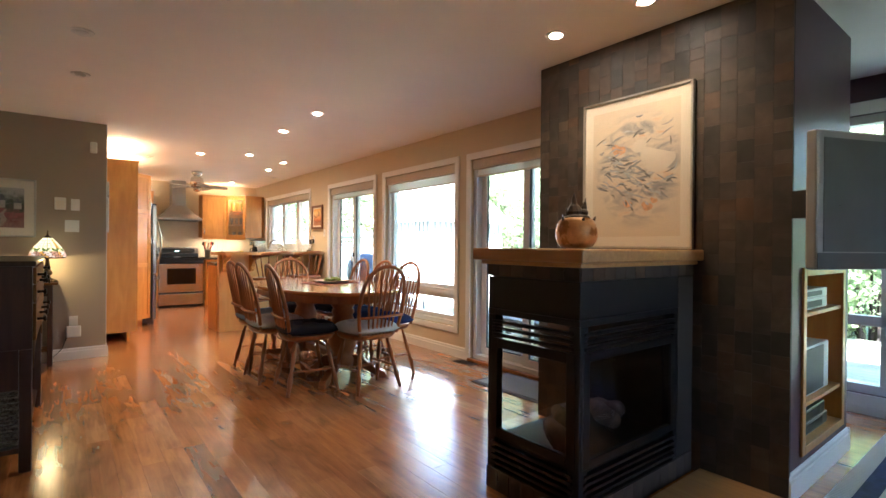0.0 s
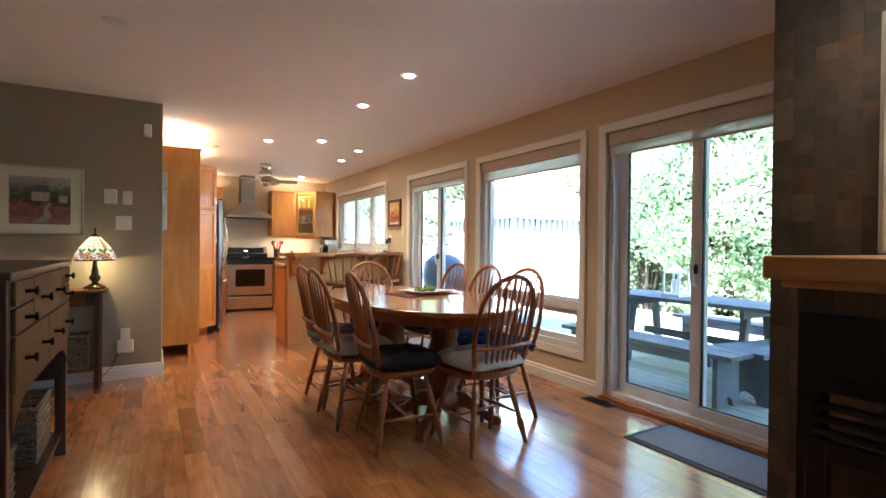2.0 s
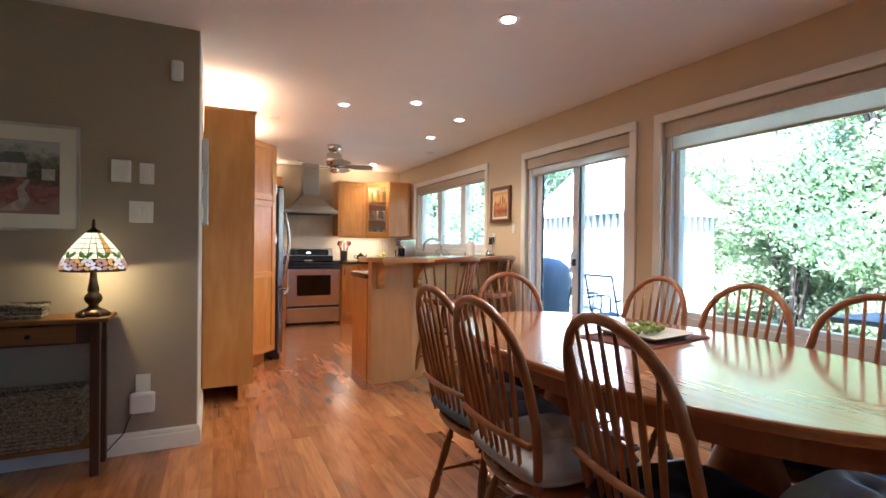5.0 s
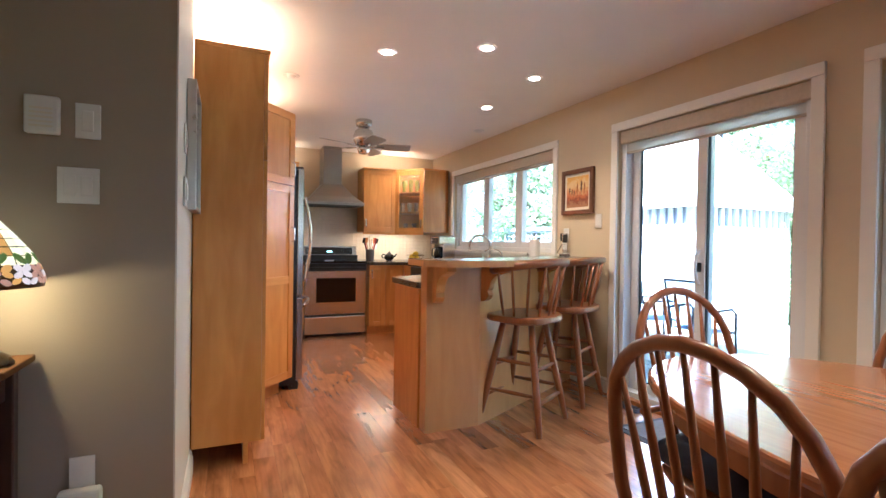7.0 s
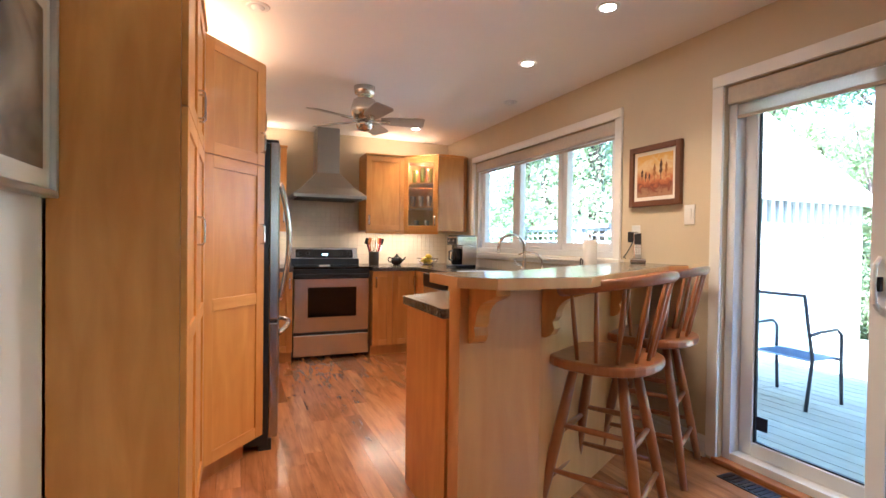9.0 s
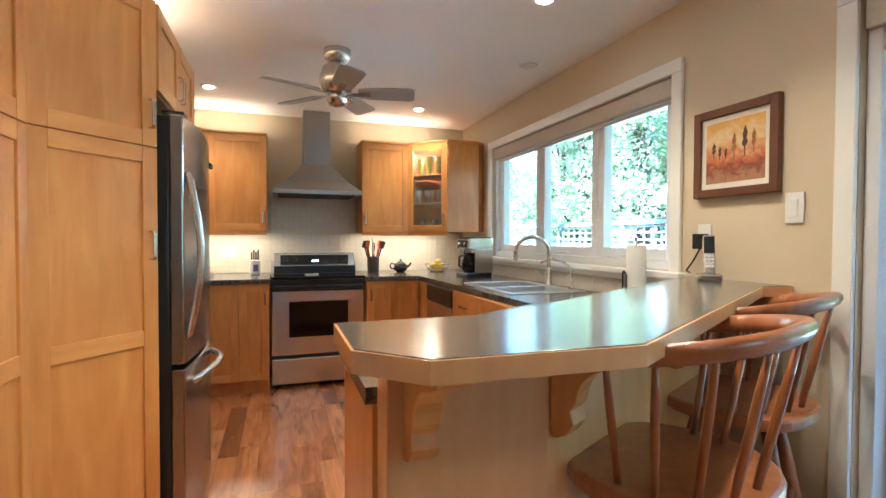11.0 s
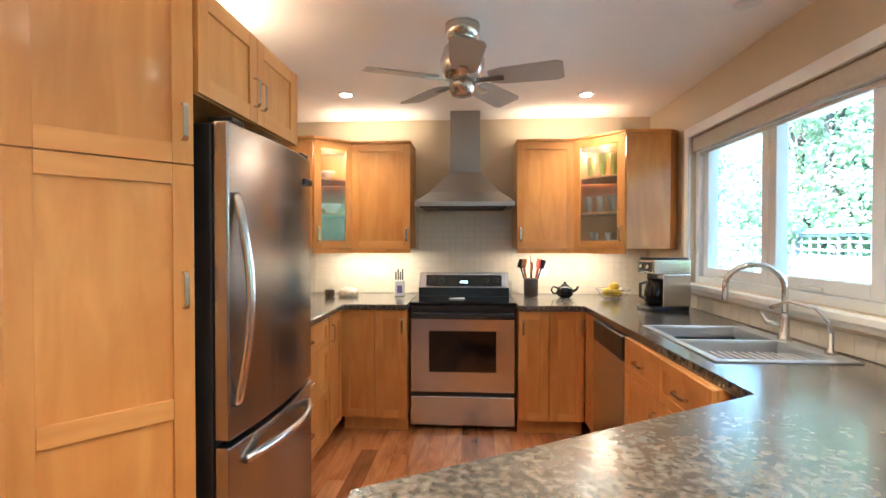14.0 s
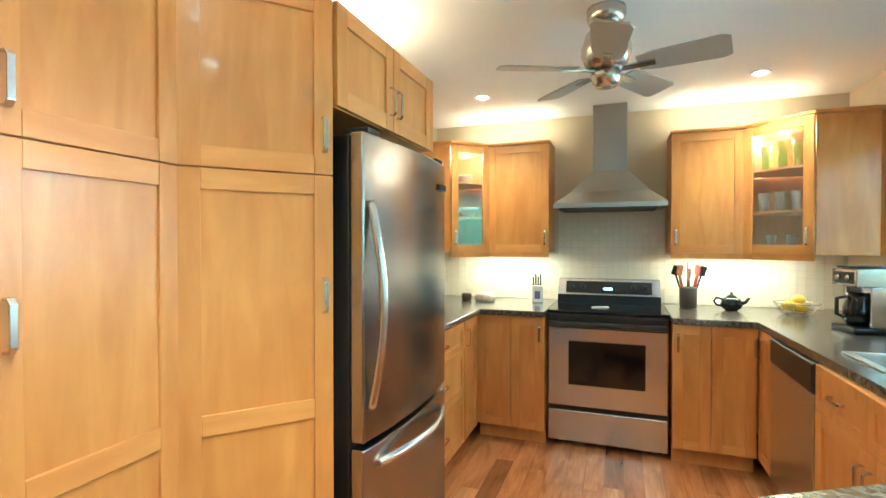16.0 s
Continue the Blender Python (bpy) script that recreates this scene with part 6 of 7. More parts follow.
def basket(label, x, y, z, w_, dd_, h_):
    b = thing("wicker_basket", label, "basket", pose(x, y, z), "wicker baskets")
    bm = bmesh.new()
    rows = int(h_ / 0.018)
    for k in range(rows):
        o = 0.004 if k % 2 else 0.0
        z0 = k * h_ / rows
        box(bm, -w_ / 2 - o, -dd_ / 2 - o, z0, w_ / 2 + o, -dd_ / 2 + 0.01, z0 + 0.015)
        box(bm, -w_ / 2 - o, dd_ / 2 - 0.01, z0, w_ / 2 + o, dd_ / 2 + o, z0 + 0.015)
        box(bm, -w_ / 2 - o, -dd_ / 2 + 0.01, z0, -w_ / 2 + 0.01, dd_ / 2 - 0.01, z0 + 0.015)
        box(bm, w_ / 2 - 0.01, -dd_ / 2 + 0.01, z0, w_ / 2 + o, dd_ / 2 - 0.01, z0 + 0.015)
    part("weave", bm, M["wicker"], b, "", 0.004)
    part("bottom", boxes((-w_ / 2 + 0.01, -dd_ / 2 + 0.01, 0, w_ / 2 - 0.01, dd_ / 2 - 0.01, 0.012)), M["wicker"], b)
    part("rim", tube(bmesh.new(), [(-w_ / 2, -dd_ / 2, h_), (w_ / 2, -dd_ / 2, h_), (w_ / 2, dd_ / 2, h_), (-w_ / 2, dd_ / 2, h_), (-w_ / 2, -dd_ / 2, h_)], 0.012, 8), M["wicker"], b, smooth=True)


basket("grey-brown wicker basket on the sideboard shelf", -0.02, 4.10, 0.1255, 0.36, 0.34, 0.24)
basket("grey-brown wicker basket on the sideboard shelf", -0.02, 4.87, 0.1255, 0.36, 0.34, 0.26)
t = thing("side_table", "dark wood side table with drawer and low shelf", "table", pose(-0.30, 6.50, 0))
part("tabletop", boxes((-0.04, -0.02, 0.765, 0.60, 0.22, 0.788)), M["drawer"], t, "brown wood top", 0.005)
part("apron", boxes((0.02, 0.015, 0.66, 0.54, 0.20, 0.764)), M["cherry"], t)
dr = part("drawer_front", boxes((0.10, 0.004, 0.672, 0.46, 0.0145, 0.752)), M["drawer"], t)
part("knob", lathe(bmesh.new(), [(0.006, 0), (0.006, 0.012), (0.013, 0.018), (0.010, 0.026)], 12), M["knob"], dr, m=pose(0.28, 0.004, 0.71, 90))
for x in (0.0, 0.52):
    for y in (0.0, 0.17):
        part("leg", boxes((x, y, 0.0, x + 0.04, y + 0.04, 0.764)), M["cherry"], t, "", 0.004)
part("low_shelf", boxes((0.04, 0.01, 0.14, 0.52, 0.20, 0.16)), M["drawer"], t)
basket("brown wicker basket on the side table shelf", 0.0, 6.605, 0.1605, 0.36, 0.17, 0.26)
basket("small wicker tray on the side table", -0.06, 6.60, 0.7885, 0.16, 0.12, 0.06)

lm = thing("table_lamp", "lit stained-glass table lamp with bronze base", "lamp", pose(0.22, 6.57, 0.7885) @ Matrix.Diagonal((1, 1, 1.1, 1)))
part("base", lathe(bmesh.new(), [(0.064, 0.004), (0.068, 0.012), (0.062, 0.022), (0.048, 0.030), (0.026, 0.040), (0.020, 0.052), (0.034, 0.066), (0.040, 0.082), (0.034, 0.098), (0.022, 0.108), (0.026, 0.118), (0.018, 0.160), (0.014, 0.20), (0.018, 0.215), (0.009, 0.24), (0.008, 0.36)], 20), M["bronze"], lm, "cast bronze base", smooth=True)


def shade_glass(name, c, e):
    m, n, l, b = nodes_of(name)
    b.inputs["Base Color"].default_value, b.inputs["Roughness"].default_value = (*c, 1), 0.3
    mp, oi = coords(n, l, (1, 1, 1))
    t = noise_tex(n, l, mp, 30, 4)
    r = ramp_of(n, l, t.outputs[0], [(0.3, scaled(c, 0.75)), (0.7, scaled(c, 1.15))])
    l.new(r.outputs[0], b.inputs["Emission Color"])
    b.inputs["Emission Strength"].default_value = e
    return m


cream_gl, green_gl, rose_gl = shade_glass("cream_lamp_glass", (0.90, 0.74, 0.36), 0.10), shade_glass("green_lamp_glass", (0.13, 0.20, 0.035), 0.035), shade_glass("rose_lamp_glass", (0.52, 0.26, 0.16), 0.05)
pale_gl, amber_gl = shade_glass("pale_petal_glass", (0.70, 0.56, 0.46), 0.06), shade_glass("amber_lamp_glass", (0.62, 0.30, 0.06), 0.07)
SHADE = [(0.030, 0.385), (0.078, 0.333), (0.112, 0.292), (0.130, 0.257), (0.139, 0.232), (0.141, 0.206)]
sh = part("shade_cap", lathe(bmesh.new(), [(0.036, 0.379), (0.030, 0.390), (0.012, 0.400), (0.006, 0.412), (0.010, 0.422), (0.005, 0.430), (0.008, 0.436), (0.002, 0.446)], 14), M["bronze"], lm, "bronze finial", smooth=True)


def on_shade(u, v_, out=0.0):
    """A point of the shade: u in turns round it, v_ from cap (0) to rim (5)."""
    k = max(0, min(4, int(v_)))
    (ra, za), (rb, zb) = SHADE[k], SHADE[k + 1]
    r, z = ra + (rb - ra) * (v_ - k) + out, za + (zb - za) * (v_ - k)
    return (r * math.cos(2 * math.pi * u), r * math.sin(2 * math.pi * u), z)


def glass_piece(corners, mat, out=0.0015):
    q = bmesh.new()
    lo, hi = [q.verts.new(on_shade(u, v_, out - 0.003)) for u, v_ in corners], [q.verts.new(on_shade(u, v_, out)) for u, v_ in corners]
    q.faces.new(hi)
    for k in range(len(lo)):
        j = (k + 1) % len(lo)
        q.faces.new((lo[k], lo[j], hi[j], hi[k]))
    part("glass_piece", q, mat, lm)


SEG = 20
rnd = random.Random(31)
for s_ in range(SEG):
    u0, u1 = (s_ + 0.07) / SEG, (s_ + 0.93) / SEG
    for v0, v1 in ((0.08, 0.55), (0.59, 1.0), (1.05, 1.5), (1.56, 2.05), (2.12, 2.75)):
        w0 = rnd.uniform(-0.03, 0.03)
        glass_piece([(u0, v0), (u1, v0 + w0), (u1, v1 + w0), (u0, v1)], amber_gl if s_ % 7 == 3 and v0 < 2 else cream_gl)
for s_ in range(10):
    c_ = (s_ + 0.35) / 10
    for du, tilt in ((-0.018, -0.012), (0.020, 0.014)):
        leaf_ = [(c_ + du + tilt * math.cos(a) + 0.017 * math.sin(a), 2.3 - 0.42 * math.cos(a)) for a in [2 * math.pi * k / 8 for k in range(8)]]
        glass_piece(leaf_, green_gl, 0.003)
for row, (v0, n_) in enumerate(((3.05, 30), (3.65, 34), (4.3, 36))):
    for s_ in range(n_):
        c_, cv = (s_ + 0.5 * (row % 2) + rnd.uniform(-0.12, 0.12)) / n_, v0 + rnd.uniform(-0.08, 0.08)
        petal = [(c_ + 0.46 / n_ * math.sin(a) + 0.006 * math.cos(a) * (1 if s_ % 2 else -1), cv + 0.36 * math.cos(a)) for a in [2 * math.pi * k / 7 for k in range(7)]]
        glass_piece(petal, (rose_gl, pale_gl, rose_gl, amber_gl, pale_gl)[(s_ * 3 + row) % 5], 0.002)
part("shade_lead", lathe(bmesh.new(), [(r - 0.002, z) for r, z in SHADE[::-1]], SEG * 2), M["bronze"], lm, "dark leading", smooth=True)
for k in range(6):
    a = 2 * math.pi * k / 6
    part("claw_foot", lathe(bmesh.new(), [(0.006, 0.0), (0.014, 0.004), (0.015, 0.012), (0.006, 0.022)], 8, 0.060 * math.cos(a), 0.060 * math.sin(a)), M["bronze"], lm, smooth=True)
bulb = new("lamp_bulb", bpy.data.lights.new("lamp_bulb", 'POINT'))
bulb.data.energy, bulb.data.color, bulb.data.shadow_soft_size = 0.7, (1.0, 0.70, 0.28), 0.03
bulb.location = (0.225, 6.57, 0.990)

# ---- floor things ----
fm = thing("door_mat", "grey ribbed door mat with dark border", "mat", pose(3.36, 3.36, 0))
part("border", boxes((-0.26, -0.42, 0.0, 0.20, 0.42, 0.006)), M["matedge"], fm, "", 0.003)
part("mat_field", boxes((-0.22, -0.38, 0.0062, 0.16, 0.38, 0.011)), M["rubber"], fm)


copy_thing(fm, pose(3.37, 6.74, 0))


def floor_vent(x, y):
    v = thing("floor_vent", "dark bronze floor register", "vent", pose(x, y, 0))
    part("plate", boxes((-0.055, -0.13, 0.0, 0.055, 0.13, 0.004)), M["matte"], v, "", 0.002)
    for k in range(9):
        part("slat", boxes((-0.04, -0.115 + 0.026 * k, 0.0042, 0.04, -0.103 + 0.026 * k, 0.007)), M["knob"], v)


floor_vent(3.50, 4.32)
floor_vent(3.50, 7.42)

# ---- worktop things ----
m_ = thing("coffee_maker", "stainless and black drip coffee maker", "coffee maker", pose(3.36, 10.45, 0.9145, 0, 0, -80))
part("base", boxes((-0.10, -0.13, 0, 0.10, 0.12, 0.03)), M["black"], m_, "", 0.01)
part("tower", boxes((-0.095, -0.02, 0.031, 0.095, 0.12, 0.30)), M["steel"], m_, "stainless water tank", 0.012)
part("brew_head", boxes((-0.09, -0.12, 0.235, 0.09, -0.021, 0.325)), M["steel"], m_, "stainless brew head", 0.012)
part("control_panel", boxes((-0.075, -0.124, 0.25, 0.075, -0.1205, 0.31)), M["black"], m_, "black control panel", 0.002)
for x in (-0.04, 0.04):
    part("dial", lathe(bmesh.new(), [(0.016, 0), (0.014, 0.012), (0.005, 0.014)], 14), M["chrome"], m_, smooth=True, m=pose(x, -0.124, 0.28, 90))
for x in (0.091, -0.103):
    part("side_cover", boxes((x, -0.06, 0.031, x + 0.012, 0.122, 0.235), (x, -0.122, 0.2355, x + 0.012, 0.122, 0.325)), M["chrome"], m_, "bright steel side cover", 0.004)
part("lid", boxes((-0.09, -0.11, 0.326, 0.09, 0.115, 0.338)), M["black"], m_, "", 0.005)
part("carafe", lathe(bmesh.new(), [(0.05, 0.032), (0.068, 0.06), (0.07, 0.12), (0.055, 0.175), (0.05, 0.20)], 20, 0, -0.05), M["gloss"], m_, "dark glass carafe", smooth=True)
part("carafe_handle", tube(bmesh.new(), [(0, -0.11, 0.18), (0, -0.155, 0.17), (0, -0.155, 0.09), (0, -0.12, 0.075)], 0.010, 8), M["black"], m_, smooth=True)
t = thing("utensil_crock", "dark pottery crock full of cooking utensils", "utensil holder", pose(2.60, 11.14, 0.9145))
part("crock", lathe(bmesh.new(), [(0.052, 0), (0.056, 0.01), (0.058, 0.14), (0.052, 0.15), (0.048, 0.145), (0.046, 0.02)], 20), plain("dark_glazed_pottery", (0.06, 0.045, 0.035), 0.3), t, smooth=True)
rnd = random.Random(11)
for k in range(8):
    a = 2 * math.pi * k / 8
    p, q = Vector((0.02 * math.cos(a), 0.02 * math.sin(a), 0.03)), Vector((0.085 * math.cos(a), 0.05 * math.sin(a), 0.22 + 0.06 * rnd.random()))
    u = part("utensil", tube(bmesh.new(), [p, p.lerp(q, 0.8), q], 0.006, 8), [M["matte"], M["oak_top"], M["chrome"], M["red"]][k % 4], t, smooth=True)
    part("utensil_head", boxes((-0.022, -0.004, -0.02, 0.022, 0.004, 0.05)), [M["matte"], M["oak_top"], M["chrome"], M["red"]][k % 4], u, "", 0.004, m=Matrix.Translation(q) @ pose(0, 0, 0, 0, math.degrees(math.cos(a)) * 0.3, 40 * k))
t = thing("teapot", "dark glazed pottery teapot", "teapot", pose(2.86, 11.11, 0.9145))
part("body", lathe(bmesh.new(), [(0.035, 0), (0.06, 0.02), (0.068, 0.045), (0.055, 0.08), (0.03, 0.092)], 22), M["gloss"], t, smooth=True)
part("lid", lathe(bmesh.new(), [(0.032, 0.092), (0.025, 0.102), (0.008, 0.108), (0.012, 0.118), (0.004, 0.126)], 16), M["gloss"], t, smooth=True)
part("spout", tube(bmesh.new(), [(0.05, 0, 0.045), (0.085, 0, 0.06), (0.105, 0, 0.09)], [0.016, 0.011, 0.008], 10), M["gloss"], t, smooth=True)
part("handle", tube(bmesh.new(), [(-0.055, 0, 0.075), (-0.09, 0, 0.085), (-0.105, 0, 0.06), (-0.09, 0, 0.035), (-0.06, 0, 0.03)], 0.007, 8), M["gloss"], t, smooth=True)
t = thing("fruit_bowl", "wire bowl of lemons on the worktop", "bowl", pose(3.21, 11.04, 0.9145))
for r, z in ((0.06, 0.004), (0.10, 0.035), (0.125, 0.075)):
    part("wire_ring", tube(bmesh.new(), [(r * math.cos(a), r * math.sin(a), z) for a in [2 * math.pi * i / 20 for i in range(21)]], 0.003, 6), M["chrome"], t, smooth=True)
for k in range(10):
    a = 2 * math.pi * k / 10
    part("wire_rib", tube(bmesh.new(), [(r * math.cos(a), r * math.sin(a), z) for r, z in ((0.06, 0.004), (0.085, 0.015), (0.10, 0.035), (0.125, 0.075))], 0.002, 5), M["chrome"], t, smooth=True)
for k, (x, y, z) in enumerate(((0.03, 0.02, 0.045), (-0.04, 0.01, 0.045), (0.0, -0.045, 0.045), (0.0, 0.055, 0.05), (0.01, 0.0, 0.095), (-0.055, -0.04, 0.06))):
    part("lemon", tube(bmesh.new(), [(x - 0.042, y, z), (x - 0.036, y, z), (x - 0.02, y, z), (x, y, z), (x + 0.02, y, z), (x + 0.036, y, z), (x + 0.042, y, z)], [0.004, 0.012, 0.028, 0.032, 0.028, 0.012, 0.004], 14), M["lemon"], t, smooth=True)
t = thing("knife_block", "white knife holder with black-handled knives", "knife block", pose(1.55, 11.12, 0.9145, 0, 0, 10))
part("holder", boxes((-0.04, -0.035, 0, 0.04, 0.035, 0.13)), M["white"], t, "white holder with a violet motif", 0.01)
part("motif", boxes((-0.02, -0.037, 0.03, 0.02, -0.0355, 0.09)), plain("violet_print", (0.16, 0.12, 0.35), 0.6), t)
for k in range(4):
    part("knife_handle", boxes((-0.035 + 0.018 * k, -0.01, 0.131, -0.023 + 0.018 * k, 0.012, 0.20 + 0.02 * (k % 2))), M["black"], t, "", 0.004)
t = thing("small_jar", "small brown pottery jar", "jar", pose(1.01, 11.02, 0.9145))
part("body", lathe(bmesh.new(), [(0.035, 0), (0.04, 0.02), (0.04, 0.05), (0.034, 0.06)], 18), M["bronze"], t, smooth=True)
t = thing("seashell", "large pale seashell ornament", "ornament", pose(1.15, 11.06, 0.9145))
part("shell", lathe(bmesh.new(), [(0.07, 0), (0.085, 0.02), (0.075, 0.05), (0.05, 0.07), (0.02, 0.08)], 14), plain("pale_shell", (0.52, 0.42, 0.32), 0.6, var=0.3, scale=25, bump=0.5), t, smooth=True)
t = thing("spoon_rest", "white spoon rest on the cooktop", "spoon rest", pose(2.02, 10.93, 0.9185, 0, 0, 20))
part("dish", prism(bmesh.new(), [(-0.06, -0.012), (0.02, -0.03), (0.06, -0.012), (0.06, 0.015), (0.01, 0.02), (-0.06, 0.01)], 0, 0.008), M["white"], t, "", 0.003)
t = thing("paper_towel", "white paper towel roll on a steel stand", "paper towel", pose(3.46, 8.56, 0.9145))
part("base", lathe(bmesh.new(), [(0.075, 0), (0.075, 0.01), (0.02, 0.014)], 24), M["steel"], t, smooth=True)
part("roll", lathe(bmesh.new(), [(0.046, 0.016), (0.047, 0.02), (0.047, 0.292), (0.046, 0.296), (0.018, 0.296)], 28), M["paper"], t, smooth=True)
part("post", lathe(bmesh.new(), [(0.006, 0.296), (0.006, 0.32), (0.012, 0.328), (0.006, 0.338)], 12), M["chrome"], t, smooth=True)
part("arm", tube(bmesh.new(), [(-0.065, -0.01, 0.01), (-0.068, -0.01, 0.15), (-0.068, 0.01, 0.165), (-0.065, 0.02, 0.15), (-0.065, 0.02, 0.01)], 0.004, 8), M["matte"], t, smooth=True)
t = thing("cordless_phone", "black and silver cordless phone in its cradle", "phone", pose(3.47, 8.13, 1.065, 0, 0, -40))
part("cradle", boxes((-0.045, -0.05, 0, 0.045, 0.05, 0.03)), M["chrome"], t, "silver cradle", 0.008)
hs = part("handset", boxes((-0.024, -0.012, 0.0, 0.024, 0.016, 0.17)), M["chrome"], t, "silver handset", 0.008, m=pose(0, 0.0, 0.025, -12))
part("screen", boxes((-0.020, -0.015, 0.092, 0.020, -0.0125, 0.162)), M["black"], hs)
for i in range(3):
    for j in range(4):
        part("button", boxes((-0.017 + 0.012 * i, -0.0145, 0.03 + 0.015 * j, -0.008 + 0.012 * i, -0.0125, 0.04 + 0.015 * j)), M["white"], hs)
t = thing("power_adapter", "black plug adapter with a hanging cable", "adapter", pose(3.588, 8.27, 1.23, 0, 0, -90))
part("plug", boxes((-0.03, -0.04, -0.035, 0.03, -0.001, 0.035)), M["matte"], t, "", 0.006)
part("cable", tube(bmesh.new(), [(0, -0.02, -0.03), (-0.02, -0.04, -0.09), (-0.05, -0.05, -0.135), (0.02, -0.10, -0.138)], 0.004, 6), M["matte"], t, smooth=True)

# ---- living room things ----
tv = thing("television", "silver-framed flat television on a wall arm", "television", pose(2.77, 1.31, 1.075, 0, 0, -23))
part("bezel", boxes((0, -0.035, 0, 1.0, 0.015, 0.58)), plain("silver_grey_plastic", (0.30, 0.29, 0.27), 0.35), tv, "", 0.01)
part("screen", boxes((0.035, -0.038, 0.075, 0.965, -0.0355, 0.545)), plain("grey_screen_glass", (0.11, 0.115, 0.105), 0.3, bump=0.0), tv, "dark glossy screen")
part("wall_arm", boxes((0.06, 0.016, 0.22, 0.16, 0.12, 0.34)), M["matte"], tv)
part("lower_bezel", boxes((0.004, -0.0385, 0.004, 0.996, -0.0355, 0.070)), plain("dark_grey_plastic", (0.10, 0.10, 0.095), 0.35), tv, "dark grey lower bezel")
part("logo_bar", boxes((0.45, -0.0395, 0.03, 0.55, -0.0386, 0.042)), M["white"], tv)
sh = thing("niche_shelf", "maple-lined wall niche with stereo shelves", "shelf", pose(3.12, 1.42, 0.19))
NW, NH = 0.68, 0.86
part("face_frame", boxes((-0.02, -0.012, -0.02, 0.025, -0.001, NH + 0.02), (NW - 0.025, -0.012, -0.02, NW + 0.02, -0.001, NH + 0.02), (0.025, -0.012, -0.02, NW - 0.025, -0.001, 0.02), (0.025, -0.012, NH - 0.02, NW - 0.025, -0.001, NH + 0.02)), M["maple"], sh, "", 0.003)
part("niche_back", boxes((0.001, 0.285, 0.001, NW - 0.001, 0.299, NH - 0.001)), M["maple"], sh)
for x in (0.001, NW - 0.013):
    part("side_lining", boxes((x, 0.0, 0.001, x + 0.012, 0.284, NH - 0.001)), M["maple"], sh)
for z in (0.001, 0.20, 0.64):
    part("shelf_board", boxes((0.014, 0.0, z, NW - 0.014, 0.284, z + 0.018)), M["maple"], sh)
silv = plain("silver_plastic", (0.45, 0.46, 0.48), 0.35, 0.4)
# The tall white unit is a CD player, simplified to a box.
for nm, lb, x0, x1, z0, z1, mm in (("stereo_unit", "silver stereo unit on a niche shelf", 0.08, 0.52, 0.8485, 0.905, silv), ("stereo_unit", "silver stereo unit on a niche shelf", 0.08, 0.52, 0.906, 0.955, silv), ("printer", "white and silver CD player on a niche shelf", 0.10, 0.56, 0.4085, 0.66, M["white"]), ("stereo_unit", "black stereo unit on a niche shelf", 0.08, 0.55, 0.2095, 0.275, M["black"]), ("stereo_unit", "black stereo unit on a niche shelf", 0.08, 0.50, 0.276, 0.34, M["black"])):
    e = thing(nm, lb, "electronics", pose(3.12, 1.45, 0))
    part("case", boxes((x0, 0.0, z0, x1, 0.22, z1)), mm, e, "", 0.006)
    part("front_panel", boxes((x0 + 0.02, -0.003, z0 + 0.012, x1 - 0.1, -0.0005, z1 - 0.012)), M["matte"], e)
rg = thing("living_room_rug", "navy patterned rug with pale fringe", "rug", pose(3.55, 0.2, 0))
part("field", boxes((-0.5, -1.4, 0, 1.1, 1.05, 0.009)), plain("navy_patterned_wool", (0.03, 0.035, 0.09), 0.95, var=0.5, scale=18, bump=0.5), rg)
part("border_band", boxes((-0.42, 0.90, 0.0092, 1.02, 0.97, 0.011)), M["mat_w"], rg)
bm = bmesh.new()
for k in range(80):
    x = -0.5 + 1.6 * k / 80
    box(bm, x, 1.05, 0.0005, x + 0.010, 1.13, 0.006)
fr = part("fringe", bm, M["mat_w"], rg)
fr["kind"] = "stuff"
built("hearth_slab", boxes((2.15, 1.36, 0.0, 2.92, 1.80, 0.03)), M["mantel"], "honey wood hearth board before the fireplace", "hearth", 0.006, kind="")

# ---- outdoors ----
built("ground", boxes((-150, -150, -0.75, 150, 150, -0.60)), M["grass"], "mown lawn round the house", "ground")
dk = tagged(new("deck"), "weathered grey-green timber deck outside the doors", "deck", "", "structure")
part("joists", boxes((3.80, -1.0, -0.34, 9.4, 12.0, -0.155)), M["matte"], dk)
bw = 0.14
bme = boxes((0, 0, -0.028, bw - 0.008, 3.25, 0.0))
bdata = bpy.data.meshes.new("deck_board")
bmesh.ops.recalc_face_normals(bme, faces=bme.faces)
bme.to_mesh(bdata)
bme.free()
bdata.materials.append(M["deck"])
for k in range(40):
    for j in range(4):
        o = new("deck_board", bdata)
        o.parent = dk
        o.location = (3.79 + bw * k, -1.0 + 3.255 * j, -0.125)


def board(name, parent, x0, y0, z0, x1, y1, z1, mm):
    return part(name, boxes((x0, y0, z0, x1, y1, z1)), mm, parent, "", 0.005)


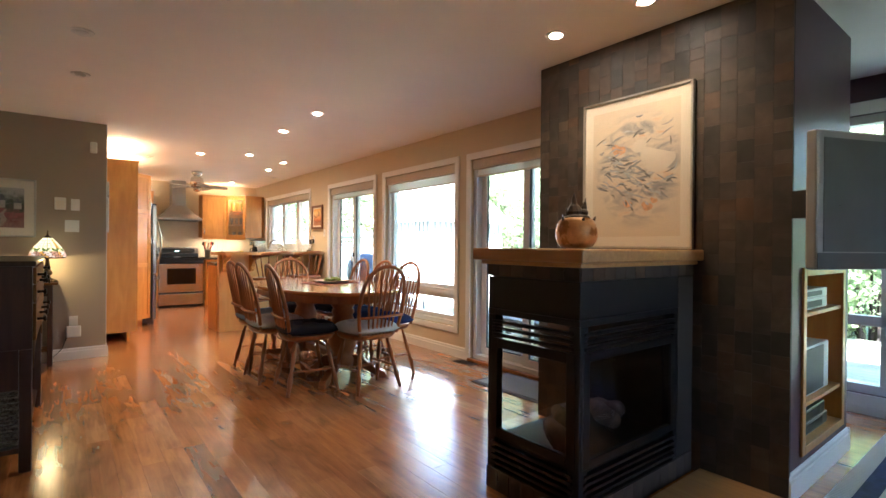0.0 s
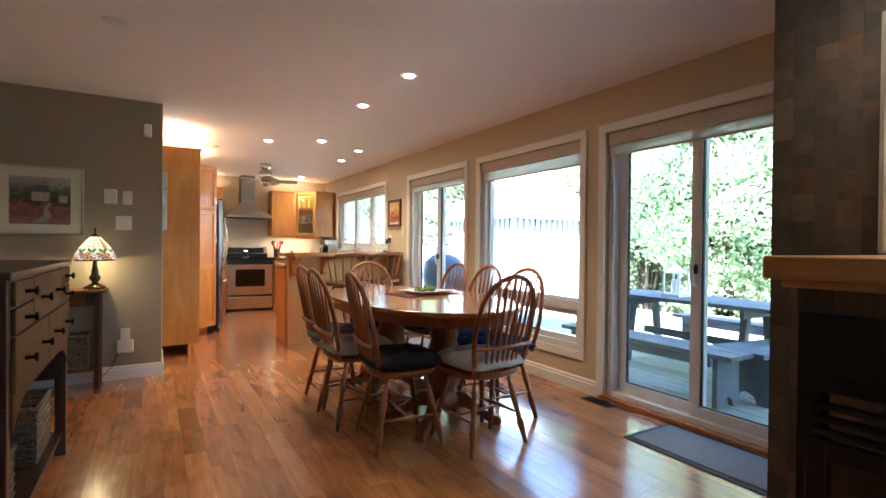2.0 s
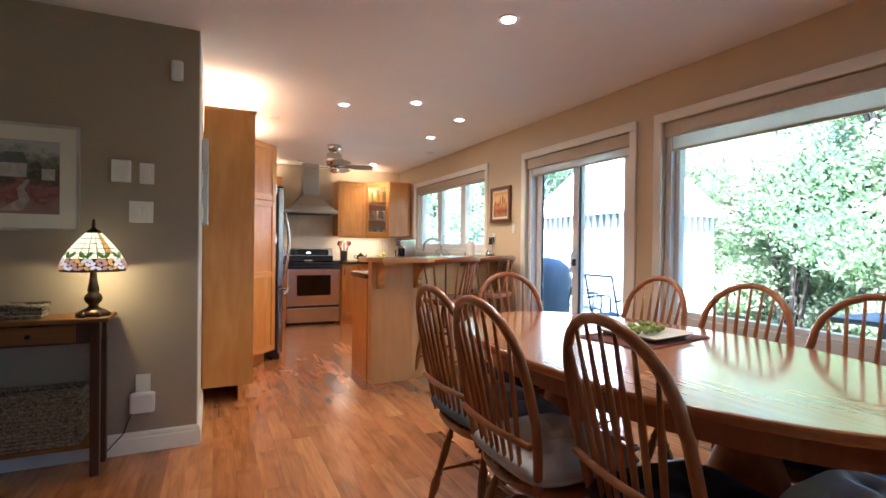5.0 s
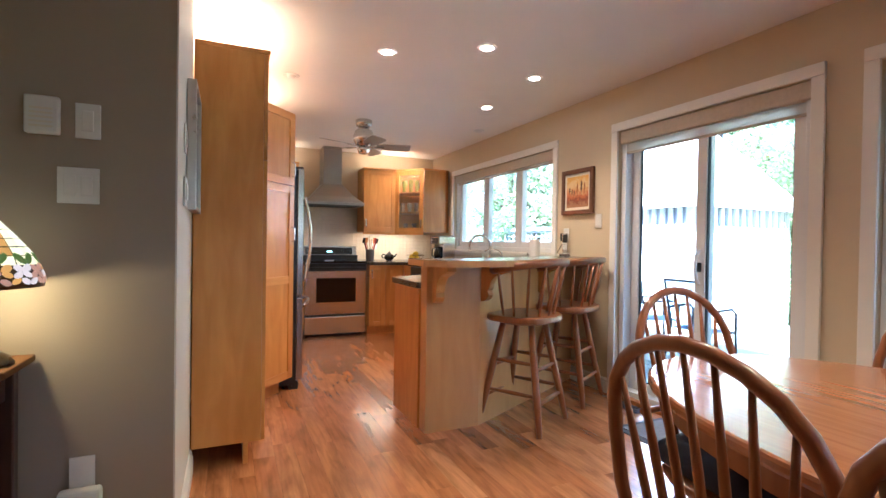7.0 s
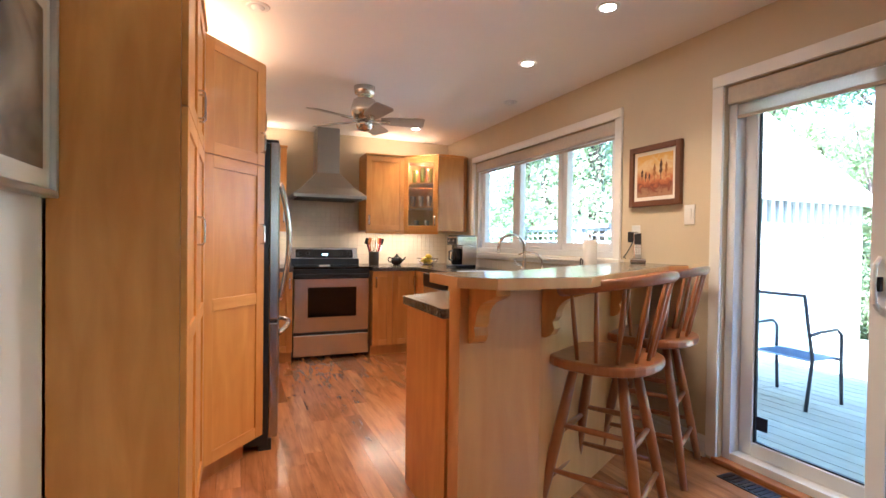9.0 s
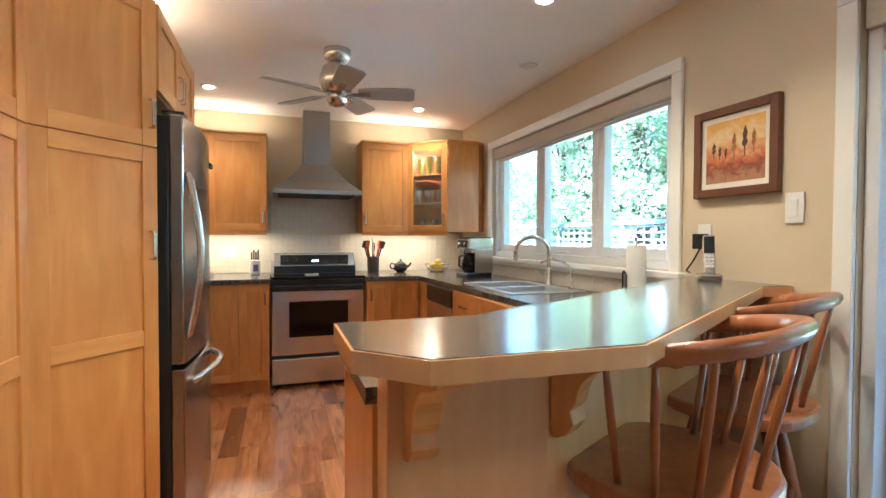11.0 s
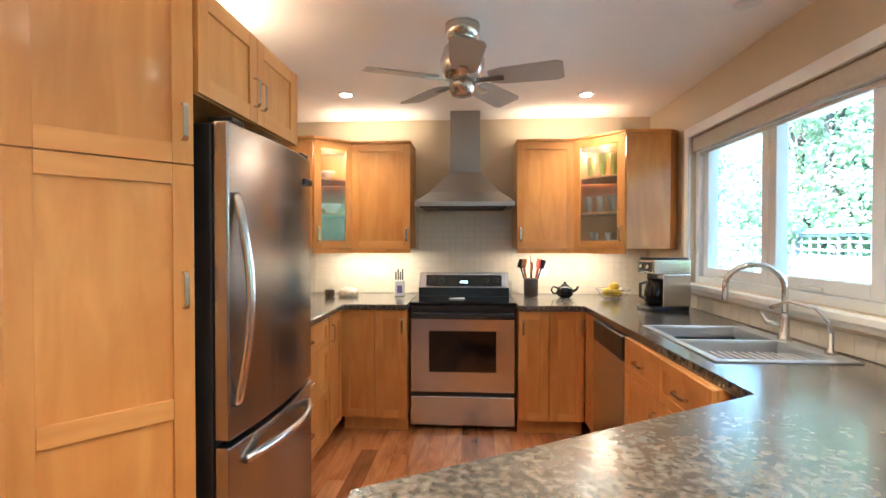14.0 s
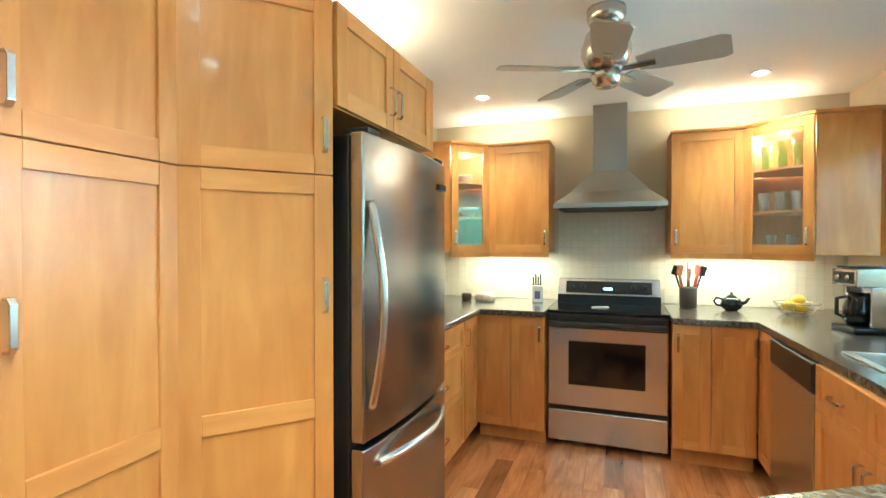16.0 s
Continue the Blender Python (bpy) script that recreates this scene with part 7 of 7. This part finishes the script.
pt = thing("picnic_table", "weathered grey timber picnic table on the deck", "table", pose(5.60, 4.85, -0.125))
for k in range(5):
    board("top_plank", pt, -0.36 + 0.146 * k, -0.95, 0.72, -0.22 + 0.146 * k, 0.95, 0.76, M["picnic"])
for y in (-0.62, 0.62):
    board("cross_brace", pt, -0.33, y - 0.04, 0.64, 0.33, y, 0.719, M["picnic"])
    for s_ in (-1, 1):
        part("leg", tube(bmesh.new(), [(s_ * 0.30, y + 0.01, 0.0), (s_ * 0.20, y + 0.01, 0.64)], 0.045, 4), M["picnic"], pt)
board("rail", pt, -0.02, -0.62, 0.30, 0.02, 0.62, 0.38, M["picnic"])


def bench(m, ln):
    b = thing("deck_bench", "weathered grey timber bench beside the picnic table", "bench", m, "deck benches")
    for k in range(2):
        board("seat_plank", b, -0.19 + 0.192 * k, -ln / 2, 0.41, -0.005 + 0.192 * k, ln / 2, 0.45, M["picnic"])
    for y in (-ln / 2 + 0.12, ln / 2 - 0.16):
        bm = bmesh.new()
        pr = [(-0.16, 0.0), (-0.08, 0.0), (-0.06, 0.06), (0.0, 0.09), (0.06, 0.06), (0.08, 0.0), (0.16, 0.0), (0.16, 0.409), (-0.16, 0.409)]
        va, vb = [bm.verts.new((x, y, z)) for x, z in pr], [bm.verts.new((x, y + 0.04, z)) for x, z in pr]
        bm.faces.new(va)
        bm.faces.new(vb[::-1])
        for k in range(len(pr)):
            j = (k + 1) % len(pr)
            bm.faces.new((va[k], va[j], vb[j], vb[k]))
        part("leg_board", bm, M["picnic"], b)
    board("apron_board", b, -0.19, -ln / 2 + 0.16, 0.34, -0.165, ln / 2 - 0.16, 0.409, M["picnic"])
    return b


bench(pose(4.62, 4.75, -0.125), 1.8)
bench(pose(6.50, 4.75, -0.125), 1.7)
bench(pose(5.22, 3.93, -0.125, 0, 0, 80) @ Matrix.Diagonal((1.25, 1, 1, 1)), 0.86)
lt = thing("candle_lantern", "white candle lantern on the picnic table", "lantern", pose(5.55, 5.05, 0.6355) @ Matrix.Diagonal((1.5, 1.5, 1.5, 1)))
part("base", boxes((-0.07, -0.07, 0, 0.07, 0.07, 0.02)), M["siding"], lt)
for sx in (-0.058, 0.058):
    for sy in (-0.058, 0.058):
        part("post", boxes((sx - 0.006, sy - 0.006, 0.0205, sx + 0.006, sy + 0.006, 0.17)), M["siding"], lt)
part("roof", lathe(bmesh.new(), [(0.09, 0.171), (0.085, 0.185), (0.03, 0.215), (0.015, 0.235)], 4), M["siding"], lt)
part("candle", lathe(bmesh.new(), [(0.03, 0.021), (0.03, 0.12)], 14), M["paper"], lt)


def leafy(bm, centre, radius, count, rnd_, size, flat=0.8):
    """Many small leaf clumps filling an uneven shape."""
    for _ in range(count):
        d = Vector((rnd_.gauss(0, 1), rnd_.gauss(0, 1), rnd_.gauss(0, 1))).normalized()
        r = radius * (0.45 + 0.55 * rnd_.random() ** 0.5) * (0.75 + 0.5 * noise.noise(d * 2.3 + Vector(centre)))
        p = Vector(centre) + Vector((d.x * r, d.y * r, d.z * r * flat))
        u = Vector((rnd_.gauss(0, 1), rnd_.gauss(0, 1), rnd_.gauss(0, 1))).normalized()
        v_ = u.orthogonal().normalized()
        s_ = size * rnd_.uniform(0.6, 1.4)
        q = [p + u * s_, p + v_ * s_ * 0.55, p - u * s_, p - v_ * s_ * 0.55]
        bm.faces.new([bm.verts.new(x) for x in q])


def tree(seed, height, mm):
    rnd_ = random.Random(seed)
    t = thing("tree", "leafy deciduous tree in sunlight beyond the deck", "tree", None, "garden trees")
    part("trunk", tube(bmesh.new(), [(0, 0, 0), (0.05, 0.03, height * 0.25), (-0.03, 0.05, height * 0.5), (0.02, 0, height * 0.8)], [0.16, 0.12, 0.09, 0.03], 9), M["bark"], t, smooth=True)
    bm = bmesh.new()
    for k in range(14):
        a = rnd_.uniform(0, 6.28)
        zz = height * rnd_.uniform(0.12, 0.92)
        rr = (1.9 - 1.3 * zz / height) * rnd_.uniform(0.4, 1.0)
        c = (rr * math.cos(a), rr * math.sin(a), zz)
        part("limb", tube(bmesh.new(), [(0, 0, zz * 0.7), (c[0] * 0.5, c[1] * 0.5, zz * 0.88), c], [0.05, 0.035, 0.015], 6), M["bark"], t)
        leafy(bm, c, rnd_.uniform(0.7, 1.25), 1050, rnd_, 0.047)
    cr = part("crown", bm, mm, t, "dense green leaves")
    return t


def bush(seed, height, mm):
    """A full shrub, leafy from the ground up."""
    rnd_ = random.Random(seed)
    t = thing("garden_shrub", "dense sunlit green shrub beyond the deck", "shrub", None, "garden shrubs")
    bm = bmesh.new()
    for k in range(5):
        a = 1.26 * k
        part("stem", tube(bmesh.new(), [(0.1 * math.cos(a), 0.1 * math.sin(a), 0), (0.3 * math.cos(a), 0.3 * math.sin(a), height * 0.4), (0.7 * math.cos(a), 0.7 * math.sin(a), height * 0.8)], [0.05, 0.035, 0.012], 6), M["bark"], t)
    for k in range(26):
        a = rnd_.uniform(0, 6.28)
        zz = height * rnd_.uniform(0.06, 0.95)
        rr = (1.25 - 0.75 * zz / height) * rnd_.uniform(0.5, 1.0)
        leafy(bm, (rr * math.cos(a), rr * math.sin(a), zz), rnd_.uniform(0.45, 0.8), 800, rnd_, 0.042)
    part("foliage", bm, mm, t, "many small light green leaves")
    return t


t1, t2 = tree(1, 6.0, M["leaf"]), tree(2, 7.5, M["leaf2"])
spots = [(9.5, 3.2, 0, 1.0), (10.5, 5.6, 1, 1.0), (10.2, 7.6, 0, 1.0), (12.8, 8.6, 1, 1.1), (14.0, 11.5, 0, 1.2), (9.5, 15.5, 1, 1.1), (8.6, 16.4, 0, 1.1), (12.0, 17.5, 1, 1.2), (9.2, 18.2, 1, 0.9), (10.8, 0.8, 1, 1.0), (9.2, -1.8, 0, 1.0), (14.0, 3.5, 1, 1.3), (15.0, 7.0, 0, 1.4), (15.5, 15.0, 1, 1.4), (8.2, 20.0, 0, 1.3), (7.8, 1.2, 0, 0.5), (12.5, 13.5, 0, 1.2), (13.5, -2.0, 0, 1.2)]
for k, (x, y, w_, s_) in enumerate(spots):
    m = pose(x, y, -0.6, 0, 0, 57 * k) @ Matrix.Diagonal((s_, s_, s_, 1))
    if k == 0:
        t1.matrix_world = m
    elif k == 1:
        t2.matrix_world = m
    else:
        copy_thing((t1, t2)[w_], m)
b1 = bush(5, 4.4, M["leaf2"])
for k, (x, y, s_) in enumerate([(10.3, 8.9, 1.0), (10.4, 7.2, 1.0), (11.6, 10.3, 1.15), (10.9, 5.6, 1.05), (10.2, 4.0, 0.95), (9.9, 2.4, 1.0), (11.9, 8.2, 1.3), (12.4, 6.2, 1.35), (11.7, 3.2, 1.3), (12.6, 12.4, 1.2)]):
    m = pose(x, y, -0.6, 0, 0, 73 * k) @ Matrix.Diagonal((s_, s_, s_, 1))
    if k == 0:
        b1.matrix_world = m
    else:
        copy_thing(b1, m)
pot = thing("flower_planter", "wooden planter of red geraniums on the deck", "planter", pose(7.2, 4.55, -0.125))
part("trough", boxes((-0.16, -0.45, 0, 0.16, 0.45, 0.42)), M["picnic"], pot, "", 0.01)
bm = bmesh.new()
rnd = random.Random(8)
for y in (-0.3, 0.0, 0.3):
    leafy(bm, (0, y, 0.52), 0.2, 150, rnd, 0.05)
part("foliage", bm, M["leaf"], pot)
bm = bmesh.new()
for k in range(9):
    leafy(bm, (rnd.uniform(-0.15, 0.15), rnd.uniform(-0.42, 0.42), rnd.uniform(0.6, 0.75)), 0.05, 30, rnd, 0.025)
part("blossom", bm, M["red"], pot, "red blossoms")

# garden pavilion
gz = thing("garden_shed", "white garden pavilion with pale hipped roof", "shed", pose(8.47, 11.18, -0.6, 0, 0, 0))
G, E_ = 1.20, 1.38
part("wall", boxes((-G, -G, 0, G, G, 2.10)), M["siding"], gz)
for k in range(15):
    part("siding_board", boxes((-G - 0.012, -G, 0.02 + 0.138 * k, -G - 0.001, G, 0.145 + 0.138 * k), (-G, -G - 0.012, 0.02 + 0.138 * k, G, -G - 0.001, 0.145 + 0.138 * k)), M["siding"], gz)
part("frieze", boxes((-G + 0.04, -G + 0.04, 2.101, G - 0.04, G - 0.04, 2.40)), M["slat"], gz, "grey recessed frieze")
for k in range(15):
    part("frieze_slat", boxes((-G + 0.166 * k, -G - 0.01, 2.101, -G + 0.075 + 0.166 * k, -G + 0.03, 2.399)), M["siding"], gz)
    part("frieze_slat", boxes((-G - 0.01, -G + 0.166 * k, 2.101, -G + 0.03, -G + 0.075 + 0.166 * k, 2.399)), M["siding"], gz)
bm = bmesh.new()
lo = [bm.verts.new((x, y, 2.43)) for x, y in ((-E_, -E_), (E_, -E_), (E_, E_), (-E_, E_))]
ap = bm.verts.new((0, 0, 4.35))
for k in range(4):
    bm.faces.new((lo[k], lo[(k + 1) % 4], ap))
bm.faces.new(lo[::-1])
part("roof", bm, M["shingle"], gz, "pale shingled roof")
part("fascia", boxes((-E_, -E_, 2.37, E_, -E_ + 0.03, 2.428), (-E_, -E_ + 0.03, 2.37, -E_ + 0.03, E_, 2.428)), M["slat"], gz)
sd = part("shed_door", boxes((0.25, -G - 0.03, 0.05, 1.0, -G - 0.013, 1.92)), M["siding"], gz, "white boarded door", 0.004)
part("door_head", boxes((0.2, -G - 0.045, 1.93, 1.05, -G - 0.013, 1.98)), M["slat"], sd)
# fence behind the kitchen window
fe = thing("garden_fence", "grey timber fence with a lattice panel", "fence", pose(7.4, 11.5, -0.6) @ Matrix.Diagonal((1, 1, 1.21, 1)))
for k in range(5):
    part("post", boxes((-0.05, 2.0 * k - 0.05, 0, 0.05, 2.0 * k + 0.05, 1.85)), M["fence"], fe, "", 0.01)
part("top_rail", boxes((-0.06, -0.1, 1.72, 0.06, 8.1, 1.78)), M["fence"], fe)
part("bottom_rail", boxes((-0.03, 0, 0.2, 0.03, 8.0, 0.3)), M["fence"], fe)
for k in range(40):
    part("fence_slat", boxes((-0.015, 0.06 + 0.1975 * k, 0.31, 0.015, 0.215 + 0.1975 * k, 1.45)), M["fence"], fe)
    part("lattice_bar", boxes((-0.01, 0.10 + 0.1975 * k, 1.451, 0.01, 0.13 + 0.1975 * k, 1.719)), M["fence"], fe)
for z in (1.5, 1.6, 1.68):
    part("lattice_rail", boxes((-0.022, 0.05, z, -0.0105, 7.95, z + 0.025)), M["fence"], fe)

ch = thing("patio_chair", "dark metal patio chair with blue-grey sling seat", "chair", pose(5.55, 8.47, -0.125, 0, 0, -90))
for s_ in (-0.26, 0.26):
    part("side_frame", tube(bmesh.new(), [(s_, 0.26, 0), (s_, 0.24, 0.36), (s_, 0.24, 0.58), (s_, 0.18, 0.63), (s_, -0.05, 0.62), (s_, -0.20, 0.60)], 0.014, 8), M["chair_metal"], ch, smooth=True)
    part("back_frame", tube(bmesh.new(), [(s_, -0.22, 0), (s_ * 0.95, -0.12, 0.40), (s_ * 0.95, -0.24, 0.92)], 0.014, 8), M["chair_metal"], ch, smooth=True)
part("cross_bar", tube(bmesh.new(), [(-0.25, -0.24, 0.92), (0.25, -0.24, 0.92)], 0.014, 8), M["chair_metal"], ch)
part("sling", prism(bmesh.new(), [(-0.24, -0.14), (0.24, -0.14), (0.24, 0.24), (-0.24, 0.24)], 0.385, 0.392), M["mesh"], ch, "woven sling seat")
part("sling_back", boxes((-0.24, -0.004, 0, 0.24, 0.004, 0.52)), M["net"], ch, "woven sling back", m=pose(0, -0.13, 0.40, 13))
part("front_bar", tube(bmesh.new(), [(-0.25, 0.24, 0.375), (0.25, 0.24, 0.375)], 0.012, 8), M["chair_metal"], ch)
copy_thing(ch, pose(5.75, 9.30, -0.125, 0, 0, -120))
gr = thing("covered_grill", "barbecue under a dark fitted cover", "grill", pose(5.25, 9.5, -0.125))
part("cover", lathe(bmesh.new(), [(0.36, 0.0), (0.38, 0.1), (0.36, 0.5), (0.40, 0.75), (0.36, 0.98), (0.22, 1.10), (0.05, 1.13)], 14), M["cover"], gr, smooth=True)

# ---- slate cladding, wall tiles, floor boards ----


def shared(name, dx, dy, dz, material, cache={}):
    """One thin block mesh, origin at its corner, shared by alike pieces."""
    key = (name, round(dx, 4), round(dy, 4), round(dz, 4))
    if key not in cache:
        bm = boxes((0, 0, 0, dx, dy, dz))
        bmesh.ops.recalc_face_normals(bm, faces=bm.faces)
        me = bpy.data.meshes.new(name)
        bm.to_mesh(me)
        bm.free()
        me.materials.append(material)
        cache[key] = me
    return cache[key]


slate = tagged(part("slate_cladding", boxes((2.934, 1.412, 0.0, 2.944, 2.885, CEIL - 0.002)), M["grout"]), "dark slate tile cladding on the fireplace wall", "wall tiles", "", "structure")
rnd = random.Random(21)
cols = [1.412 + 0.0775 * k for k in range(19)][::-1]
bulk = bmesh.new()
count = 0
for y in cols:
    z = 0.003
    while z < CEIL - 0.03:
        h = rnd.choice((0.06, 0.085, 0.11, 0.11, 0.15))
        h = min(h, CEIL - 0.004 - z)
        t = rnd.choice((0.0045, 0.005, 0.0055))
        if z > 0.55 and count < 300:
            o = new("slate_tile", shared("slate_tile", t, 0.0765, h - 0.001, M["slate"]))
            o.parent = slate
            o.location = (2.9335 - t, y + 0.0005, z)
            count += 1
        else:
            box(bulk, 2.9335 - t, y + 0.0005, z, 2.9335, y + 0.077, z + h - 0.001)
        z += h
lowt = part("lower_tiles", bulk, M["slate"], slate)
lowt["kind"] = "stuff"
for z0, z1 in ((0.003, 0.103), (1.022, 1.092)):
    for k in range(7):
        y = FY0 + 0.0757 * k
        o = new("slate_tile", shared("slate_tile", 0.008, 0.0735, z1 - z0, M["slate"]))
        o.parent = fp
        o.location = (FX0 - 0.0085, y, z0)
    for k in range(12):
        o = new("slate_tile", shared("slate_tile_b", 0.077, 0.008, z1 - z0, M["slate"]))
        o.parent = fp
        o.location = (FX0 - 0.004 + 0.0795 * k, FY0 - 0.0085, z0)

splash = tagged(part("backsplash", boxes((0.624, BACK - 0.006, 0.916, WX - 0.002, BACK - 0.001, 1.66)), M["tgrout"]), "cream square tile backsplash behind the worktop", "backsplash", "", "structure")
TP = 0.0525
me = shared("wall_tile", TP - 0.0025, 0.006, TP - 0.0025, M["tile"])
rest_t = bmesh.new()
for k in range(56):
    for j in range(14):
        x, z = 0.63 + TP * k, 0.918 + TP * j
        if 1.68 < x + TP / 2 < 2.46:
            if z > 1.02:
                o = new("wall_tile", me)
                o.parent = splash
                o.location = (x, BACK - 0.0125, z)
        elif j < 7:
            box(rest_t, x, BACK - 0.0125, z, x + TP - 0.0025, BACK - 0.0065, z + TP - 0.0025)
rest_t = part("outer_tiles", rest_t, M["tile"], splash)
rest_t["kind"] = "stuff"
splash = tagged(part("backsplash", boxes((WX - 0.006, 8.37, 0.916, WX - 0.001, BACK - 0.014, 1.0)), M["tgrout"]), "low cream tile upstand below the kitchen window", "backsplash", "", "structure")
me = shared("wall_tile", 0.006, 0.0965, 0.080, M["tile"])
for k in range(29):
    o = new("wall_tile", me)
    o.parent = splash
    o.location = (WX - 0.0125, 8.40 + 0.099 * k, 0.918)

rnd = random.Random(5)
bulk = bmesh.new()
count = 0
PW = 0.108
x = -0.74
while x < 4.95:
    y = -2.3 - rnd.random() * 0.9
    while y < 11.45:
        ln = rnd.choice((0.45, 0.65, 0.85, 1.05, 1.25))
        if x > 3.62:
            ln = min(ln, 1.98 - y)
            if ln < 0.05:
                break
        if 0.7 < x < 3.1 and 3.2 < y < 9.4 and count < 300:
            o = new("floor_board", shared("floor_board", PW - 0.0009, ln - 0.0010, 0.0115, M["board"]))
            o.parent = floor
            o.location = (x, y, -0.0115)
            count += 1
        else:
            box(bulk, x, y, -0.0115, x + PW - 0.0009, y + ln - 0.0010, 0.0)
        y += ln
    x += PW
rest = part("outer_boards", bulk, M["board"], floor)
rest["kind"] = "stuff"
